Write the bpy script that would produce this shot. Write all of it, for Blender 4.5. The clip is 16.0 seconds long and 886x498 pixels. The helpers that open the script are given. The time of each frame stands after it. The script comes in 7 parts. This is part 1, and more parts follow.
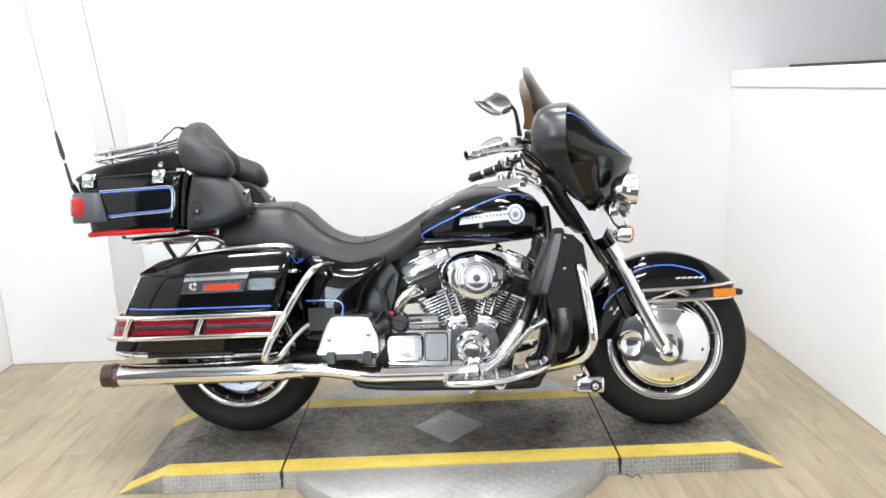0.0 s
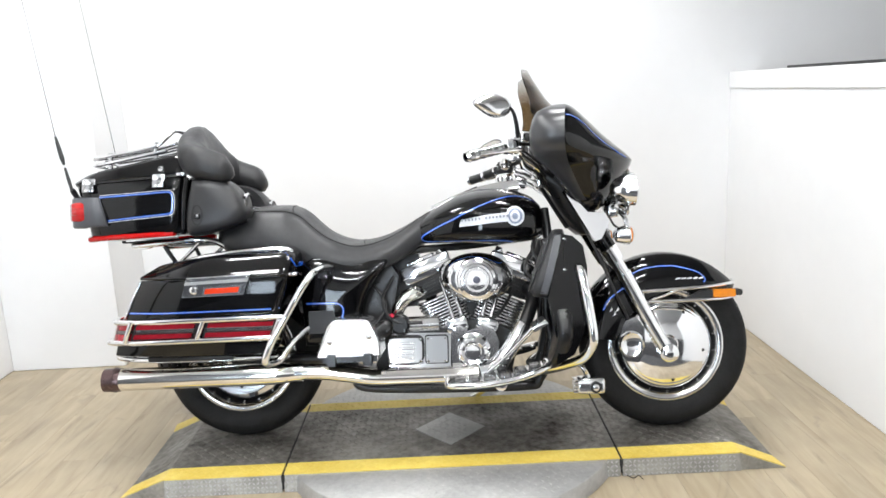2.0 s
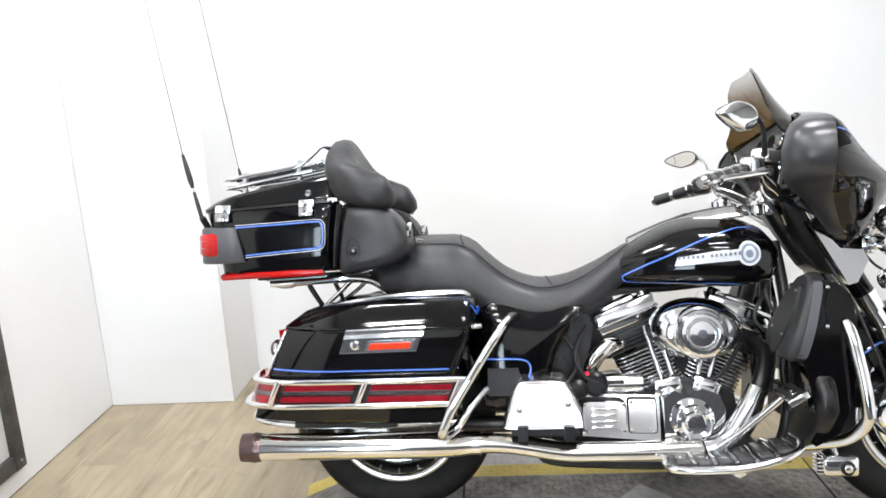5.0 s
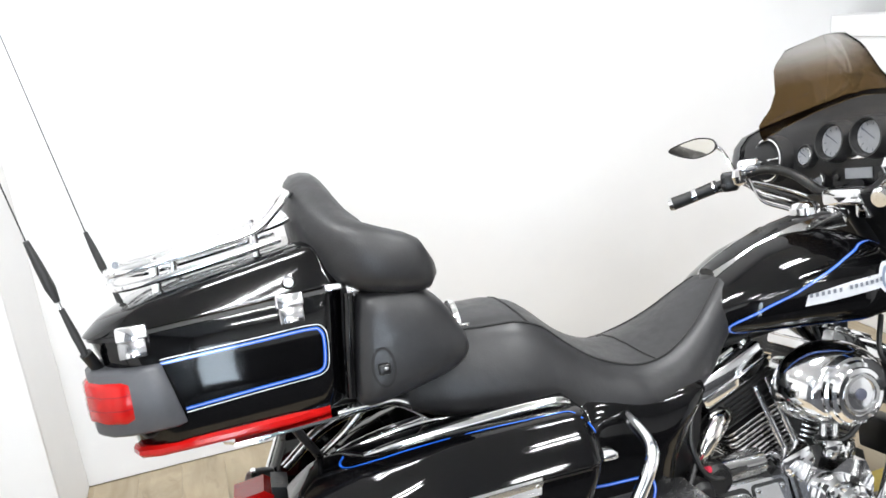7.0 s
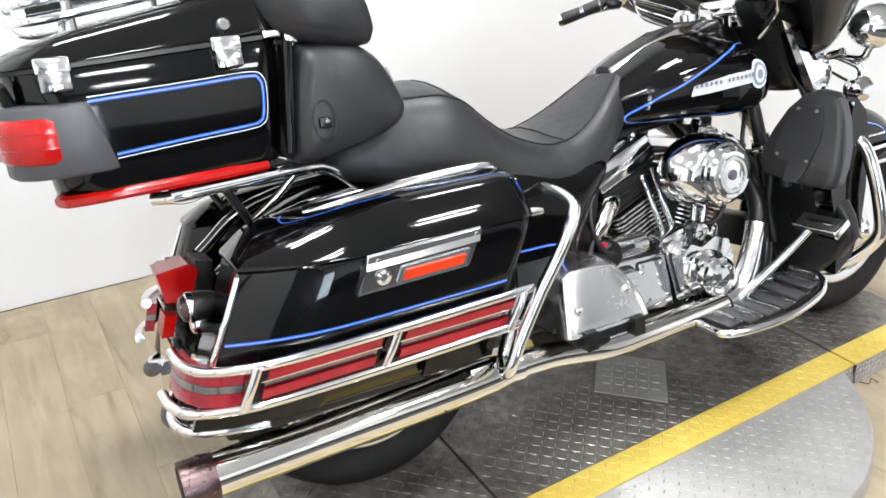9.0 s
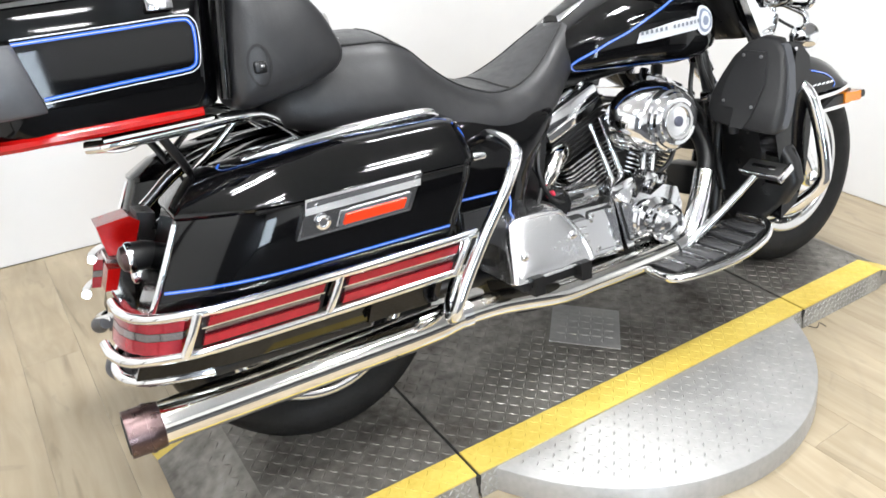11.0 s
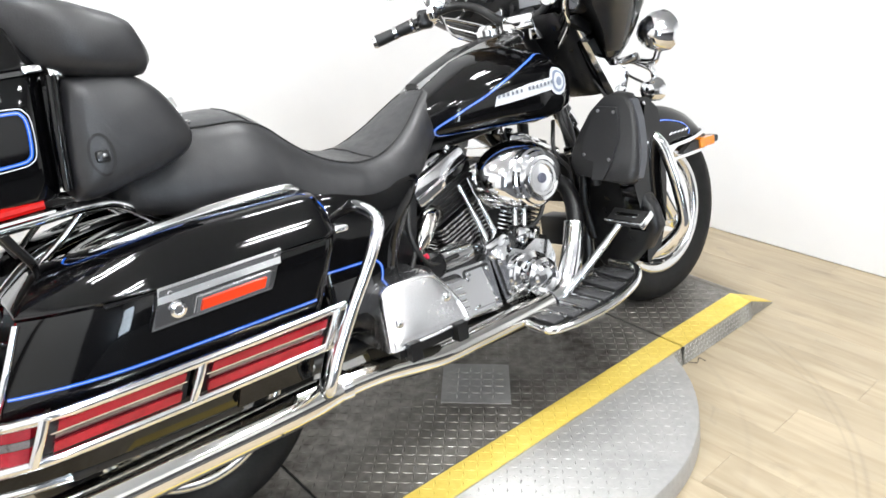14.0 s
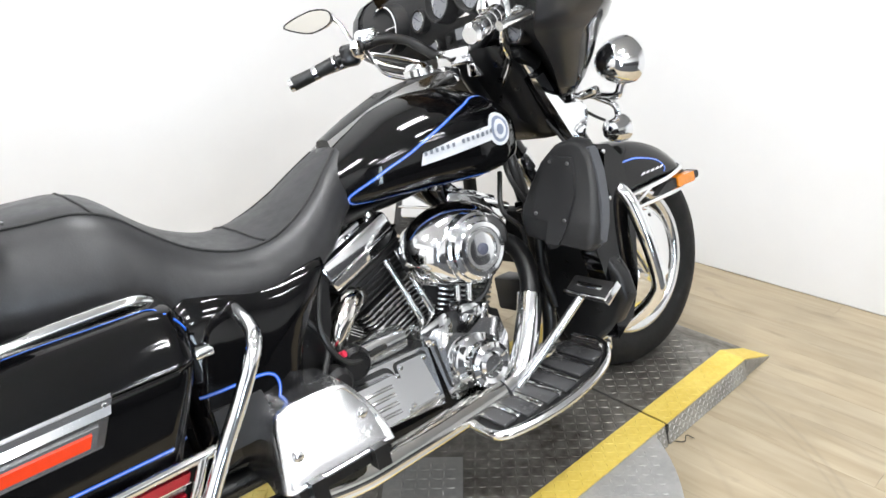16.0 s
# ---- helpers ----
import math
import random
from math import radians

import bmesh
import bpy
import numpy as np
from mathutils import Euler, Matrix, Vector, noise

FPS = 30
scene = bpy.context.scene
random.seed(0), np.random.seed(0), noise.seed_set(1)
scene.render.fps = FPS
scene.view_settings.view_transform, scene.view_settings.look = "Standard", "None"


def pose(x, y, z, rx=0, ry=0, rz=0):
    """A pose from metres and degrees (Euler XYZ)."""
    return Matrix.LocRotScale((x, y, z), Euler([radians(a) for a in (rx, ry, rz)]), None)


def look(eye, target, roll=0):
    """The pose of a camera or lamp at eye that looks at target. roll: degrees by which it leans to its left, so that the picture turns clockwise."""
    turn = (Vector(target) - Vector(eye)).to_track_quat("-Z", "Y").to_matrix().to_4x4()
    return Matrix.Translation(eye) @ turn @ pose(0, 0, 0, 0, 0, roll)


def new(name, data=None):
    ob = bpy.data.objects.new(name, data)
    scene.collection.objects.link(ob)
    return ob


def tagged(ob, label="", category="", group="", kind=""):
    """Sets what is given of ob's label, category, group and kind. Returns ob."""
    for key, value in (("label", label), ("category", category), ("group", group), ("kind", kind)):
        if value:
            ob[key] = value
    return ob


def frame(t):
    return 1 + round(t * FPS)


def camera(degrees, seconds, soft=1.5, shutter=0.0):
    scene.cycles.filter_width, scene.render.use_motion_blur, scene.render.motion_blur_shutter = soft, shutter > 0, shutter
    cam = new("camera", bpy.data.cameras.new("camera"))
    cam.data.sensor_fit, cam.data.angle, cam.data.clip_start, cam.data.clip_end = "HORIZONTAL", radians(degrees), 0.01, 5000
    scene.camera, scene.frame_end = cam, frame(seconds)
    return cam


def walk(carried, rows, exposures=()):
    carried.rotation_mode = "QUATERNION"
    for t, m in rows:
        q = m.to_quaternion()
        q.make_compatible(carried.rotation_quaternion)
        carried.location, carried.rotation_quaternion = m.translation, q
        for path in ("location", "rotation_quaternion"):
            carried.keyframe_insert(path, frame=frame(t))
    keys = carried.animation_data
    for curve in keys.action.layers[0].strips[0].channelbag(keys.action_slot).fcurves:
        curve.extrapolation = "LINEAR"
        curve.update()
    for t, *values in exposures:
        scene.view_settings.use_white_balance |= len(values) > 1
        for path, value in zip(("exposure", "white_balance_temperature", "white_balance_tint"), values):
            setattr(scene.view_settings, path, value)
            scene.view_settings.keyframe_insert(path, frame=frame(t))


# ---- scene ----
cam = camera(61.2, 16.0, 1.6)
PATH = [
    (0, (0.202, -2.637, 1.35), (0.042, -0.691, 0.919), -2.4),
    (0.5, (0.216, -2.642, 1.347), (0.049, -0.695, 0.924), -2.5),
    (1, (0.212, -2.651, 1.342), (0.046, -0.701, 0.928), -2.3),
    (1.5, (0.205, -2.649, 1.342), (0.037, -0.699, 0.932), -2.5),
    (2, (0.203, -2.642, 1.341), (0.043, -0.693, 0.923), -2.8),
    (2.5, (0.257, -2.632, 1.342), (0.098, -0.689, 0.898), -3.4),
    (3, (0.355, -2.628, 1.363), (0.089, -0.7, 0.903), -1.5),
    (3.5, (0.333, -2.567, 1.351), (0.129, -0.643, 0.846), -1.9),
    (4, (0.117, -2.499, 1.362), (0.028, -0.561, 0.876), -4.1),
    (4.5, (-0.111, -2.382, 1.39), (-0.264, -0.449, 0.902), -3.1),
    (5, (-0.311, -2.161, 1.412), (-0.592, -0.23, 0.974), -3.3),
    (5.2, (-0.424, -2.088, 1.443), (-0.749, -0.158, 1.03), -4.5),
    (7.3, (-1.121, -1.223, 1.523), (-0.53, 0.587, 0.911), -4.1),
    (7.5, (-1.189, -1.221, 1.503), (-0.492, 0.556, 0.906), -3.3),
    (8, (-1.246, -1.252, 1.403), (-0.397, 0.433, 0.74), -3.5),
    (8.5, (-1.253, -1.273, 1.341), (-0.407, 0.365, 0.566), -1.4),
    (9, (-1.262, -1.293, 1.307), (-0.458, 0.316, 0.432), -0.4),
    (9.2, (-1.259, -1.313, 1.298), (-0.482, 0.288, 0.385), -0.1),
    (11.3, (-1.195, -1.364, 1.264), (-0.318, 0.167, 0.322), -1.3),
    (11.5, (-1.169, -1.382, 1.267), (-0.239, 0.128, 0.341), -1.7),
    (12, (-1.143, -1.387, 1.269), (-0.149, 0.101, 0.376), -2.5),
    (12.5, (-1.127, -1.393, 1.285), (-0.085, 0.081, 0.423), -2.3),
    (13, (-1.128, -1.395, 1.287), (-0.072, 0.086, 0.456), -2.3),
    (13.5, (-1.128, -1.396, 1.288), (-0.065, 0.08, 0.456), -2.4),
    (14, (-1.134, -1.389, 1.287), (-0.066, 0.093, 0.473), -2.2),
    (14.5, (-1.137, -1.377, 1.29), (-0.053, 0.096, 0.482), -1.7),
    (15, (-1.127, -1.367, 1.296), (0.006, 0.079, 0.505), -1.6),
    (15.5, (-1.036, -1.312, 1.303), (0.129, 0.084, 0.471), -2.9),
    (16, (-0.787, -1.19, 1.303), (0.291, 0.292, 0.502), -4.5),
]
EXPOSURES = [(0, 0.05), (5, 0.06), (8, 0.14), (9.2, 0.12), (11.5, 0.26), (14.5, 0.26), (16, 0.10)]
walk(cam, [(t, look(eye, target, roll)) for t, eye, target, roll in PATH], EXPOSURES)
from mathutils.bvhtree import BVHTree

# ---- light ----
world = bpy.data.worlds.new("world")
scene.world = world
world.use_nodes = True
world.node_tree.nodes["Background"].inputs[0].default_value = (0.9, 0.95, 1.0, 1)
world.node_tree.nodes["Background"].inputs[1].default_value = 0.25


def area_light(name, m, wide, high, watts, colour):
    data = bpy.data.lights.new(name, "AREA")
    data.shape, data.size, data.size_y, data.energy, data.color = "RECTANGLE", wide, high, watts, colour
    ob = new(name, data)
    ob.matrix_world = m
    return tagged(ob, kind="structure")


ROOM = pose(0, 0, 0, 0, 0, 5.0)  # the room stands a little askew to the motorcycle
CEILING = 3.0
# twin-tube battens on the ceiling: (x, y); a glazed door in the far wall: x0, x1, z0, z1
BATTENS = [(x, y) for y in (0.40, -1.05, -2.55, -4.00) for x in (-1.25, 0.40)]
GLAZED = (-2.28, -1.62, 0.12, 2.15)
FAR = -5.2
for lx, ly in BATTENS:
    for dy in (-0.09, 0.09):
        area_light("tube_light", ROOM @ pose(lx, ly + dy, CEILING - 0.105), 0.58, 0.034, 14.2, (0.97, 0.985, 1.0))
area_light("daylight", ROOM @ pose((GLAZED[0] + GLAZED[1]) / 2, FAR - 0.13, (GLAZED[2] + GLAZED[3]) / 2, 90), GLAZED[1] - GLAZED[0] - 0.1, GLAZED[3] - GLAZED[2] - 0.1, 48.0, (0.74, 0.87, 1.0))

# ---- materials ----
def material(name, colour, rough, metal=0.0, vary=0.0, scale=20.0, bump=0.0, bump_scale=200.0, coat=0.0, rough_vary=0.0, spread=None, alpha=1.0, transmission=0.0, ior=1.5, spec=0.5):
    """A surface with colour and gloss varied at two scales and a fine relief."""
    m = bpy.data.materials.new(name)
    m.use_nodes = True
    n, l = m.node_tree.nodes, m.node_tree.links
    b = n["Principled BSDF"]
    b.inputs["Base Color"].default_value = (*colour, 1)
    b.inputs["Roughness"].default_value = rough
    b.inputs["Metallic"].default_value = metal
    b.inputs["Coat Weight"].default_value = coat
    b.inputs["Coat Roughness"].default_value = 0.03
    b.inputs["Alpha"].default_value = alpha
    b.inputs["Specular IOR Level"].default_value = spec
    b.inputs["Transmission Weight"].default_value = transmission
    b.inputs["IOR"].default_value = ior
    pos = n.new("ShaderNodeTexCoord")
    if vary or rough_vary:
        big = n.new("ShaderNodeTexNoise")
        big.inputs["Scale"].default_value, big.inputs["Detail"].default_value = scale, 6
        l.new(pos.outputs["Object"], big.inputs["Vector"])
        fine = n.new("ShaderNodeTexNoise")
        fine.inputs["Scale"].default_value, fine.inputs["Detail"].default_value = scale * 9, 3
        l.new(pos.outputs["Object"], fine.inputs["Vector"])
        mix = n.new("ShaderNodeMath")
        mix.operation = "MULTIPLY_ADD"
        mix.inputs[1].default_value, mix.inputs[2].default_value = 0.35, 0.0
        l.new(fine.outputs["Fac"], mix.inputs[0])
        add = n.new("ShaderNodeMath")
        add.operation = "MULTIPLY_ADD"
        add.inputs[1].default_value = 0.65
        l.new(big.outputs["Fac"], add.inputs[0])
        l.new(mix.outputs[0], add.inputs[2])
        if vary:
            r = n.new("ShaderNodeMapRange")
            r.inputs["From Min"].default_value, r.inputs["From Max"].default_value = 0.3, 0.7
            l.new(add.outputs[0], r.inputs["Value"])
            c = n.new("ShaderNodeMix")
            c.data_type = "RGBA"
            other = spread or tuple(v * (1 - vary) for v in colour)
            c.inputs["A"].default_value, c.inputs["B"].default_value = (*colour, 1), (*other, 1)
            l.new(r.outputs["Result"], c.inputs["Factor"])
            l.new(c.outputs["Result"], b.inputs["Base Color"])
        if rough_vary:
            r = n.new("ShaderNodeMapRange")
            r.inputs["From Min"].default_value, r.inputs["From Max"].default_value = 0.3, 0.7
            r.inputs["To Min"].default_value, r.inputs["To Max"].default_value = max(rough - rough_vary, 0.01), rough + rough_vary
            l.new(add.outputs[0], r.inputs["Value"])
            l.new(r.outputs["Result"], b.inputs["Roughness"])
    if bump:
        t = n.new("ShaderNodeTexNoise")
        t.inputs["Scale"].default_value, t.inputs["Detail"].default_value = bump_scale, 4
        l.new(pos.outputs["Object"], t.inputs["Vector"])
        k = n.new("ShaderNodeBump")
        k.inputs["Strength"].default_value, k.inputs["Distance"].default_value = bump, 0.002
        l.new(t.outputs["Fac"], k.inputs["Height"])
        l.new(k.outputs["Normal"], b.inputs["Normal"])
    return m


PAINT = material("gloss_black_paint", (0.0015, 0.0015, 0.0018), 0.065, rough_vary=0.025, scale=6, spec=0.45)
SATIN = material("satin_black_metal", (0.007, 0.007, 0.0075), 0.33, rough_vary=0.1, scale=30, bump=0.05)
PLASTIC = material("textured_black_plastic", (0.024, 0.024, 0.025), 0.42, vary=0.3, scale=12, bump=0.25, bump_scale=900, spec=0.4)
WINGEDGE = material("satin_black_plastic", (0.034, 0.034, 0.037), 0.30, vary=0.2, scale=12, bump=0.06, bump_scale=900, spec=0.7)
GREY = material("grey_plastic", (0.080, 0.083, 0.092), 0.42, vary=0.2, scale=15, bump=0.15, bump_scale=900)
CHROME = material("chrome", (0.90, 0.905, 0.915), 0.085, 1.0, rough_vary=0.035, scale=14)
SOFTCHROME = material("softly_worn_chrome", (0.62, 0.62, 0.635), 0.20, 1.0, rough_vary=0.08, scale=18, bump=0.03, bump_scale=250)
ALLOY = material("polished_alloy", (0.72, 0.72, 0.72), 0.16, 1.0, rough_vary=0.07, scale=25, bump=0.04, bump_scale=300)
COVERCHROME = material("satin_chrome", (0.82, 0.82, 0.83), 0.24, 1.0, rough_vary=0.06, scale=14)
DARKCHROME = material("darkened_chrome", (0.50, 0.50, 0.51), 0.16, 1.0, vary=0.3, rough_vary=0.05, scale=20)
CAST = material("cast_alloy", (0.45, 0.45, 0.46), 0.42, 1.0, vary=0.3, rough_vary=0.1, scale=30, bump=0.2, bump_scale=500)
STEEL = material("exhaust_chrome", (0.86, 0.84, 0.80), 0.07, 1.0, rough_vary=0.04, scale=10)
TIPMETAL = material("heat_tinted_tip", (0.16, 0.11, 0.11), 0.3, 1.0, vary=0.4, rough_vary=0.1, scale=40)
FINS = material("black_finned_iron", (0.007, 0.007, 0.007), 0.42, vary=0.3, scale=40, bump=0.1)
FINEDGE = material("machined_fin_edge", (0.72, 0.72, 0.72), 0.24, 1.0, rough_vary=0.1, scale=60)
LEATHER = material("black_vinyl_leather", (0.022, 0.022, 0.0235), 0.42, vary=0.35, rough_vary=0.12, scale=6, bump=0.12, bump_scale=300, spec=0.5)


def creases(m, scale, depth):
    """Adds soft dents and creases to a padded cover."""
    n, l = m.node_tree.nodes, m.node_tree.links
    fine = [k for k in n if k.bl_idname == "ShaderNodeBump"][0]
    pos = [k for k in n if k.bl_idname == "ShaderNodeTexCoord"][0]
    t, k = n.new("ShaderNodeTexNoise"), n.new("ShaderNodeBump")
    t.inputs["Scale"].default_value, t.inputs["Detail"].default_value, t.inputs["Distortion"].default_value = scale, 3, 1.2
    k.inputs["Strength"].default_value, k.inputs["Distance"].default_value = 0.5, depth
    l.new(pos.outputs["Object"], t.inputs["Vector"])
    l.new(t.outputs["Fac"], k.inputs["Height"])
    l.new(k.outputs["Normal"], fine.inputs["Normal"])


creases(LEATHER, 6.0, 0.006)
SEAM = material("seat_piping", (0.005, 0.005, 0.005), 0.6, bump=0.3, bump_scale=700)
RUBBER = material("tyre_rubber", (0.007, 0.007, 0.0072), 0.66, vary=0.4, rough_vary=0.1, scale=16, bump=0.15, bump_scale=260, spec=0.3)
PADRUB = material("foot_pad_rubber", (0.06, 0.06, 0.062), 0.22, rough_vary=0.08, scale=40, bump=0.08, bump_scale=200, spec=0.8)
GRIPRUB = material("grip_rubber", (0.016, 0.016, 0.016), 0.38, bump=0.2, bump_scale=400)
RED = material("red_lens", (0.50, 0.006, 0.005), 0.10, spec=0.5, vary=0.25, scale=60, bump=0.1, bump_scale=350)
REFLECTOR = material("orange_red_reflector", (0.72, 0.05, 0.012), 0.2, spec=0.4, vary=0.15, scale=60, bump=0.12, bump_scale=400)
REDDARK = material("dark_red_lens", (0.46, 0.012, 0.028), 0.13, 0.4, vary=0.45, scale=22, bump=0.15, bump_scale=220, coat=0.7)
AMBER = material("amber_lens", (0.76, 0.24, 0.010), 0.16, coat=0.5, vary=0.2, scale=50, bump=0.1, bump_scale=350)
SMOKE = material("smoked_clear_strip", (0.32, 0.30, 0.30), 0.14, 0.8, coat=0.3, vary=0.5, scale=24)
BLUE = material("blue_stripe_paint", (0.010, 0.115, 0.62), 0.2, coat=0.8, rough_vary=0.05)
SILVER = material("silver_emblem", (0.74, 0.76, 0.80), 0.3, 0.1, vary=0.2, scale=60)
BADGEBLUE = material("emblem_blue_grey", (0.24, 0.28, 0.38), 0.3, 0.2, vary=0.2, scale=60)
EMBLEMMARK = material("emblem_grey_mark", (0.22, 0.24, 0.29), 0.4, 0.2, vary=0.3, scale=300)
DARKMARK = material("emblem_dark_mark", (0.08, 0.085, 0.12), 0.4)
WHITEMARK = material("white_mark", (0.75, 0.75, 0.78), 0.35)
DIAL = material("gauge_face", (0.30, 0.31, 0.33), 0.5, vary=0.15, scale=50)
GLASS = material("clear_lens", (0.9, 0.9, 0.9), 0.03, transmission=1.0, ior=1.45)
# the beige of a reflected floor is put into the glass colour
MIRROR = material("mirror_glass", (0.62, 0.60, 0.55), 0.02, 1.0)
PALEBLUE = material("pale_stripe_paint", (0.35, 0.42, 0.62), 0.25, coat=0.5, rough_vary=0.05)


def screen_material():
    """Smoked acrylic, deep brown at the foot and nearly clear at the rim."""
    m = material("smoked_windshield", (0.3, 0.2, 0.1), 0.04, transmission=1.0, ior=1.4)
    n, l = m.node_tree.nodes, m.node_tree.links
    pos, cut, ramp = n.new("ShaderNodeTexCoord"), n.new("ShaderNodeSeparateXYZ"), n.new("ShaderNodeValToRGB")
    span = n.new("ShaderNodeMapRange")
    span.inputs["From Min"].default_value, span.inputs["From Max"].default_value = 1.17, 1.38
    l.new(pos.outputs["Object"], cut.inputs[0])
    l.new(cut.outputs["Z"], span.inputs["Value"])
    l.new(span.outputs["Result"], ramp.inputs["Fac"])
    e = ramp.color_ramp.elements
    e[0].position, e[0].color = 0.40, (0.120, 0.074, 0.032, 1)
    e[1].position, e[1].color = 0.80, (0.56, 0.54, 0.52, 1)
    k = e.new(0.56)
    k.color = (0.225, 0.175, 0.130, 1)
    l.new(ramp.outputs["Color"], n["Principled BSDF"].inputs["Base Color"])
    return m


SCREEN = screen_material()
WIRE = material("black_cable", (0.012, 0.012, 0.012), 0.45)
REDPLUG = material("red_connector", (0.5, 0.02, 0.05), 0.4)

WALLPAINT = material("white_wall_paint", (0.80, 0.80, 0.80), 0.7, vary=0.035, scale=1.3, bump=0.06, bump_scale=160)
DARKWALL = material("unseen_dark_wall", (0.07, 0.07, 0.075), 0.7, vary=0.12, scale=2, bump=0.05, bump_scale=120)
# grey that carries the shade on the wall beyond the partition
SHADEDWALL = material("wall_shaded_grey", (0.30, 0.30, 0.295), 0.7, vary=0.06, scale=2, bump=0.05, bump_scale=120)
CEILPAINT = material("white_ceiling_paint", (0.74, 0.74, 0.74), 0.8, vary=0.05, scale=2, bump=0.06, bump_scale=120)
TREAD = material("worn_dark_tread_plate", (0.35, 0.335, 0.305), 0.48, 0.6, vary=0.6, rough_vary=0.14, scale=4, bump=0.14, bump_scale=180, spread=(0.050, 0.042, 0.034))
TREADLIGHT = material("bright_tread_plate", (0.50, 0.495, 0.48), 0.50, 0.6, vary=0.3, rough_vary=0.12, scale=7, bump=0.12, bump_scale=180)
SKIRT = material("worn_grey_tread_plate", (0.42, 0.41, 0.38), 0.5, 0.5, vary=0.5, rough_vary=0.12, scale=9, bump=0.14, bump_scale=180)
YELLOW = material("worn_yellow_line_paint", (0.76, 0.60, 0.14), 0.5, vary=0.35, rough_vary=0.1, scale=9, bump=0.12, bump_scale=150, spread=(0.60, 0.42, 0.06))
GAP = material("black_joint", (0.01, 0.01, 0.01), 0.7)
POST = material("weathered_dark_steel", (0.10, 0.095, 0.09), 0.55, 0.3, vary=0.6, rough_vary=0.15, scale=14, bump=0.2, bump_scale=90)


def plank_material():
    """Pale oak boards: grain along the board, a tone of its own for each board."""
    m = bpy.data.materials.new("pale_oak_plank")
    m.use_nodes = True
    n, l = m.node_tree.nodes, m.node_tree.links
    b = n["Principled BSDF"]
    info, pos = n.new("ShaderNodeObjectInfo"), n.new("ShaderNodeTexCoord")
    shift = n.new("ShaderNodeVectorMath")
    shift.operation = "ADD"
    mul = n.new("ShaderNodeMath")
    mul.operation, mul.inputs[1].default_value = "MULTIPLY", 37.0
    l.new(info.outputs["Random"], mul.inputs[0])
    l.new(pos.outputs["Object"], shift.inputs[0])
    l.new(mul.outputs[0], shift.inputs[1])
    squash = n.new("ShaderNodeMapping")
    squash.inputs["Scale"].default_value = (11.0, 1.3, 1.0)
    l.new(shift.outputs[0], squash.inputs["Vector"])
    grain = n.new("ShaderNodeTexNoise")
    grain.inputs["Scale"].default_value, grain.inputs["Detail"].default_value, grain.inputs["Distortion"].default_value = 2.2, 8, 0.8
    l.new(squash.outputs[0], grain.inputs["Vector"])
    blotch = n.new("ShaderNodeTexNoise")
    blotch.inputs["Scale"].default_value, blotch.inputs["Detail"].default_value = 3.0, 4
    l.new(shift.outputs[0], blotch.inputs["Vector"])
    ramp = n.new("ShaderNodeValToRGB")
    ramp.color_ramp.elements[0].position, ramp.color_ramp.elements[1].position = 0.28, 0.68
    ramp.color_ramp.elements[0].color, ramp.color_ramp.elements[1].color = (0.340, 0.272, 0.178, 1), (0.440, 0.366, 0.255, 1)
    l.new(grain.outputs["Fac"], ramp.inputs["Fac"])
    tone = n.new("ShaderNodeMapRange")
    tone.inputs["To Min"].default_value, tone.inputs["To Max"].default_value = 0.95, 1.04
    l.new(info.outputs["Random"], tone.inputs["Value"])
    both = n.new("ShaderNodeMapRange")
    both.inputs["From Min"].default_value, both.inputs["From Max"].default_value = 0.3, 0.7
    both.inputs["To Min"].default_value, both.inputs["To Max"].default_value = 0.84, 1.06
    l.new(blotch.outputs["Fac"], both.inputs["Value"])
    k = n.new("ShaderNodeMath")
    k.operation = "MULTIPLY"
    l.new(tone.outputs["Result"], k.inputs[0])
    l.new(both.outputs["Result"], k.inputs[1])
    knot = n.new("ShaderNodeTexNoise")
    knot.inputs["Scale"].default_value, knot.inputs["Detail"].default_value, knot.inputs["Distortion"].default_value = 1.3, 5, 1.5
    l.new(squash.outputs[0], knot.inputs["Vector"])
    dark = n.new("ShaderNodeMapRange")
    dark.inputs["From Min"].default_value, dark.inputs["From Max"].default_value = 0.60, 0.76
    dark.inputs["To Min"].default_value, dark.inputs["To Max"].default_value = 1.0, 0.62
    l.new(knot.outputs["Fac"], dark.inputs["Value"])
    k2 = n.new("ShaderNodeMath")
    k2.operation = "MULTIPLY"
    l.new(k.outputs[0], k2.inputs[0])
    l.new(dark.outputs["Result"], k2.inputs[1])
    k = k2
    v = n.new("ShaderNodeVectorMath")
    v.operation = "SCALE"
    l.new(ramp.outputs["Color"], v.inputs[0])
    l.new(k.outputs[0], v.inputs["Scale"])
    # scuffs that the turning ramps have left, in rings about the turntable, and loose stains
    place, off, flat, far = n.new("ShaderNodeNewGeometry"), n.new("ShaderNodeVectorMath"), n.new("ShaderNodeVectorMath"), n.new("ShaderNodeVectorMath")
    off.operation, flat.operation, far.operation = "SUBTRACT", "MULTIPLY", "LENGTH"
    off.inputs[1].default_value, flat.inputs[1].default_value = (-0.0215, 0.0195, 0), (1, 1, 0)
    l.new(place.outputs["Position"], off.inputs[0])
    l.new(off.outputs[0], flat.inputs[0])
    l.new(flat.outputs[0], far.inputs[0])
    worn = n.new("ShaderNodeTexNoise")
    worn.inputs["Scale"].default_value, worn.inputs["Detail"].default_value = 2.4, 5
    l.new(place.outputs["Position"], worn.inputs["Vector"])
    marks = None
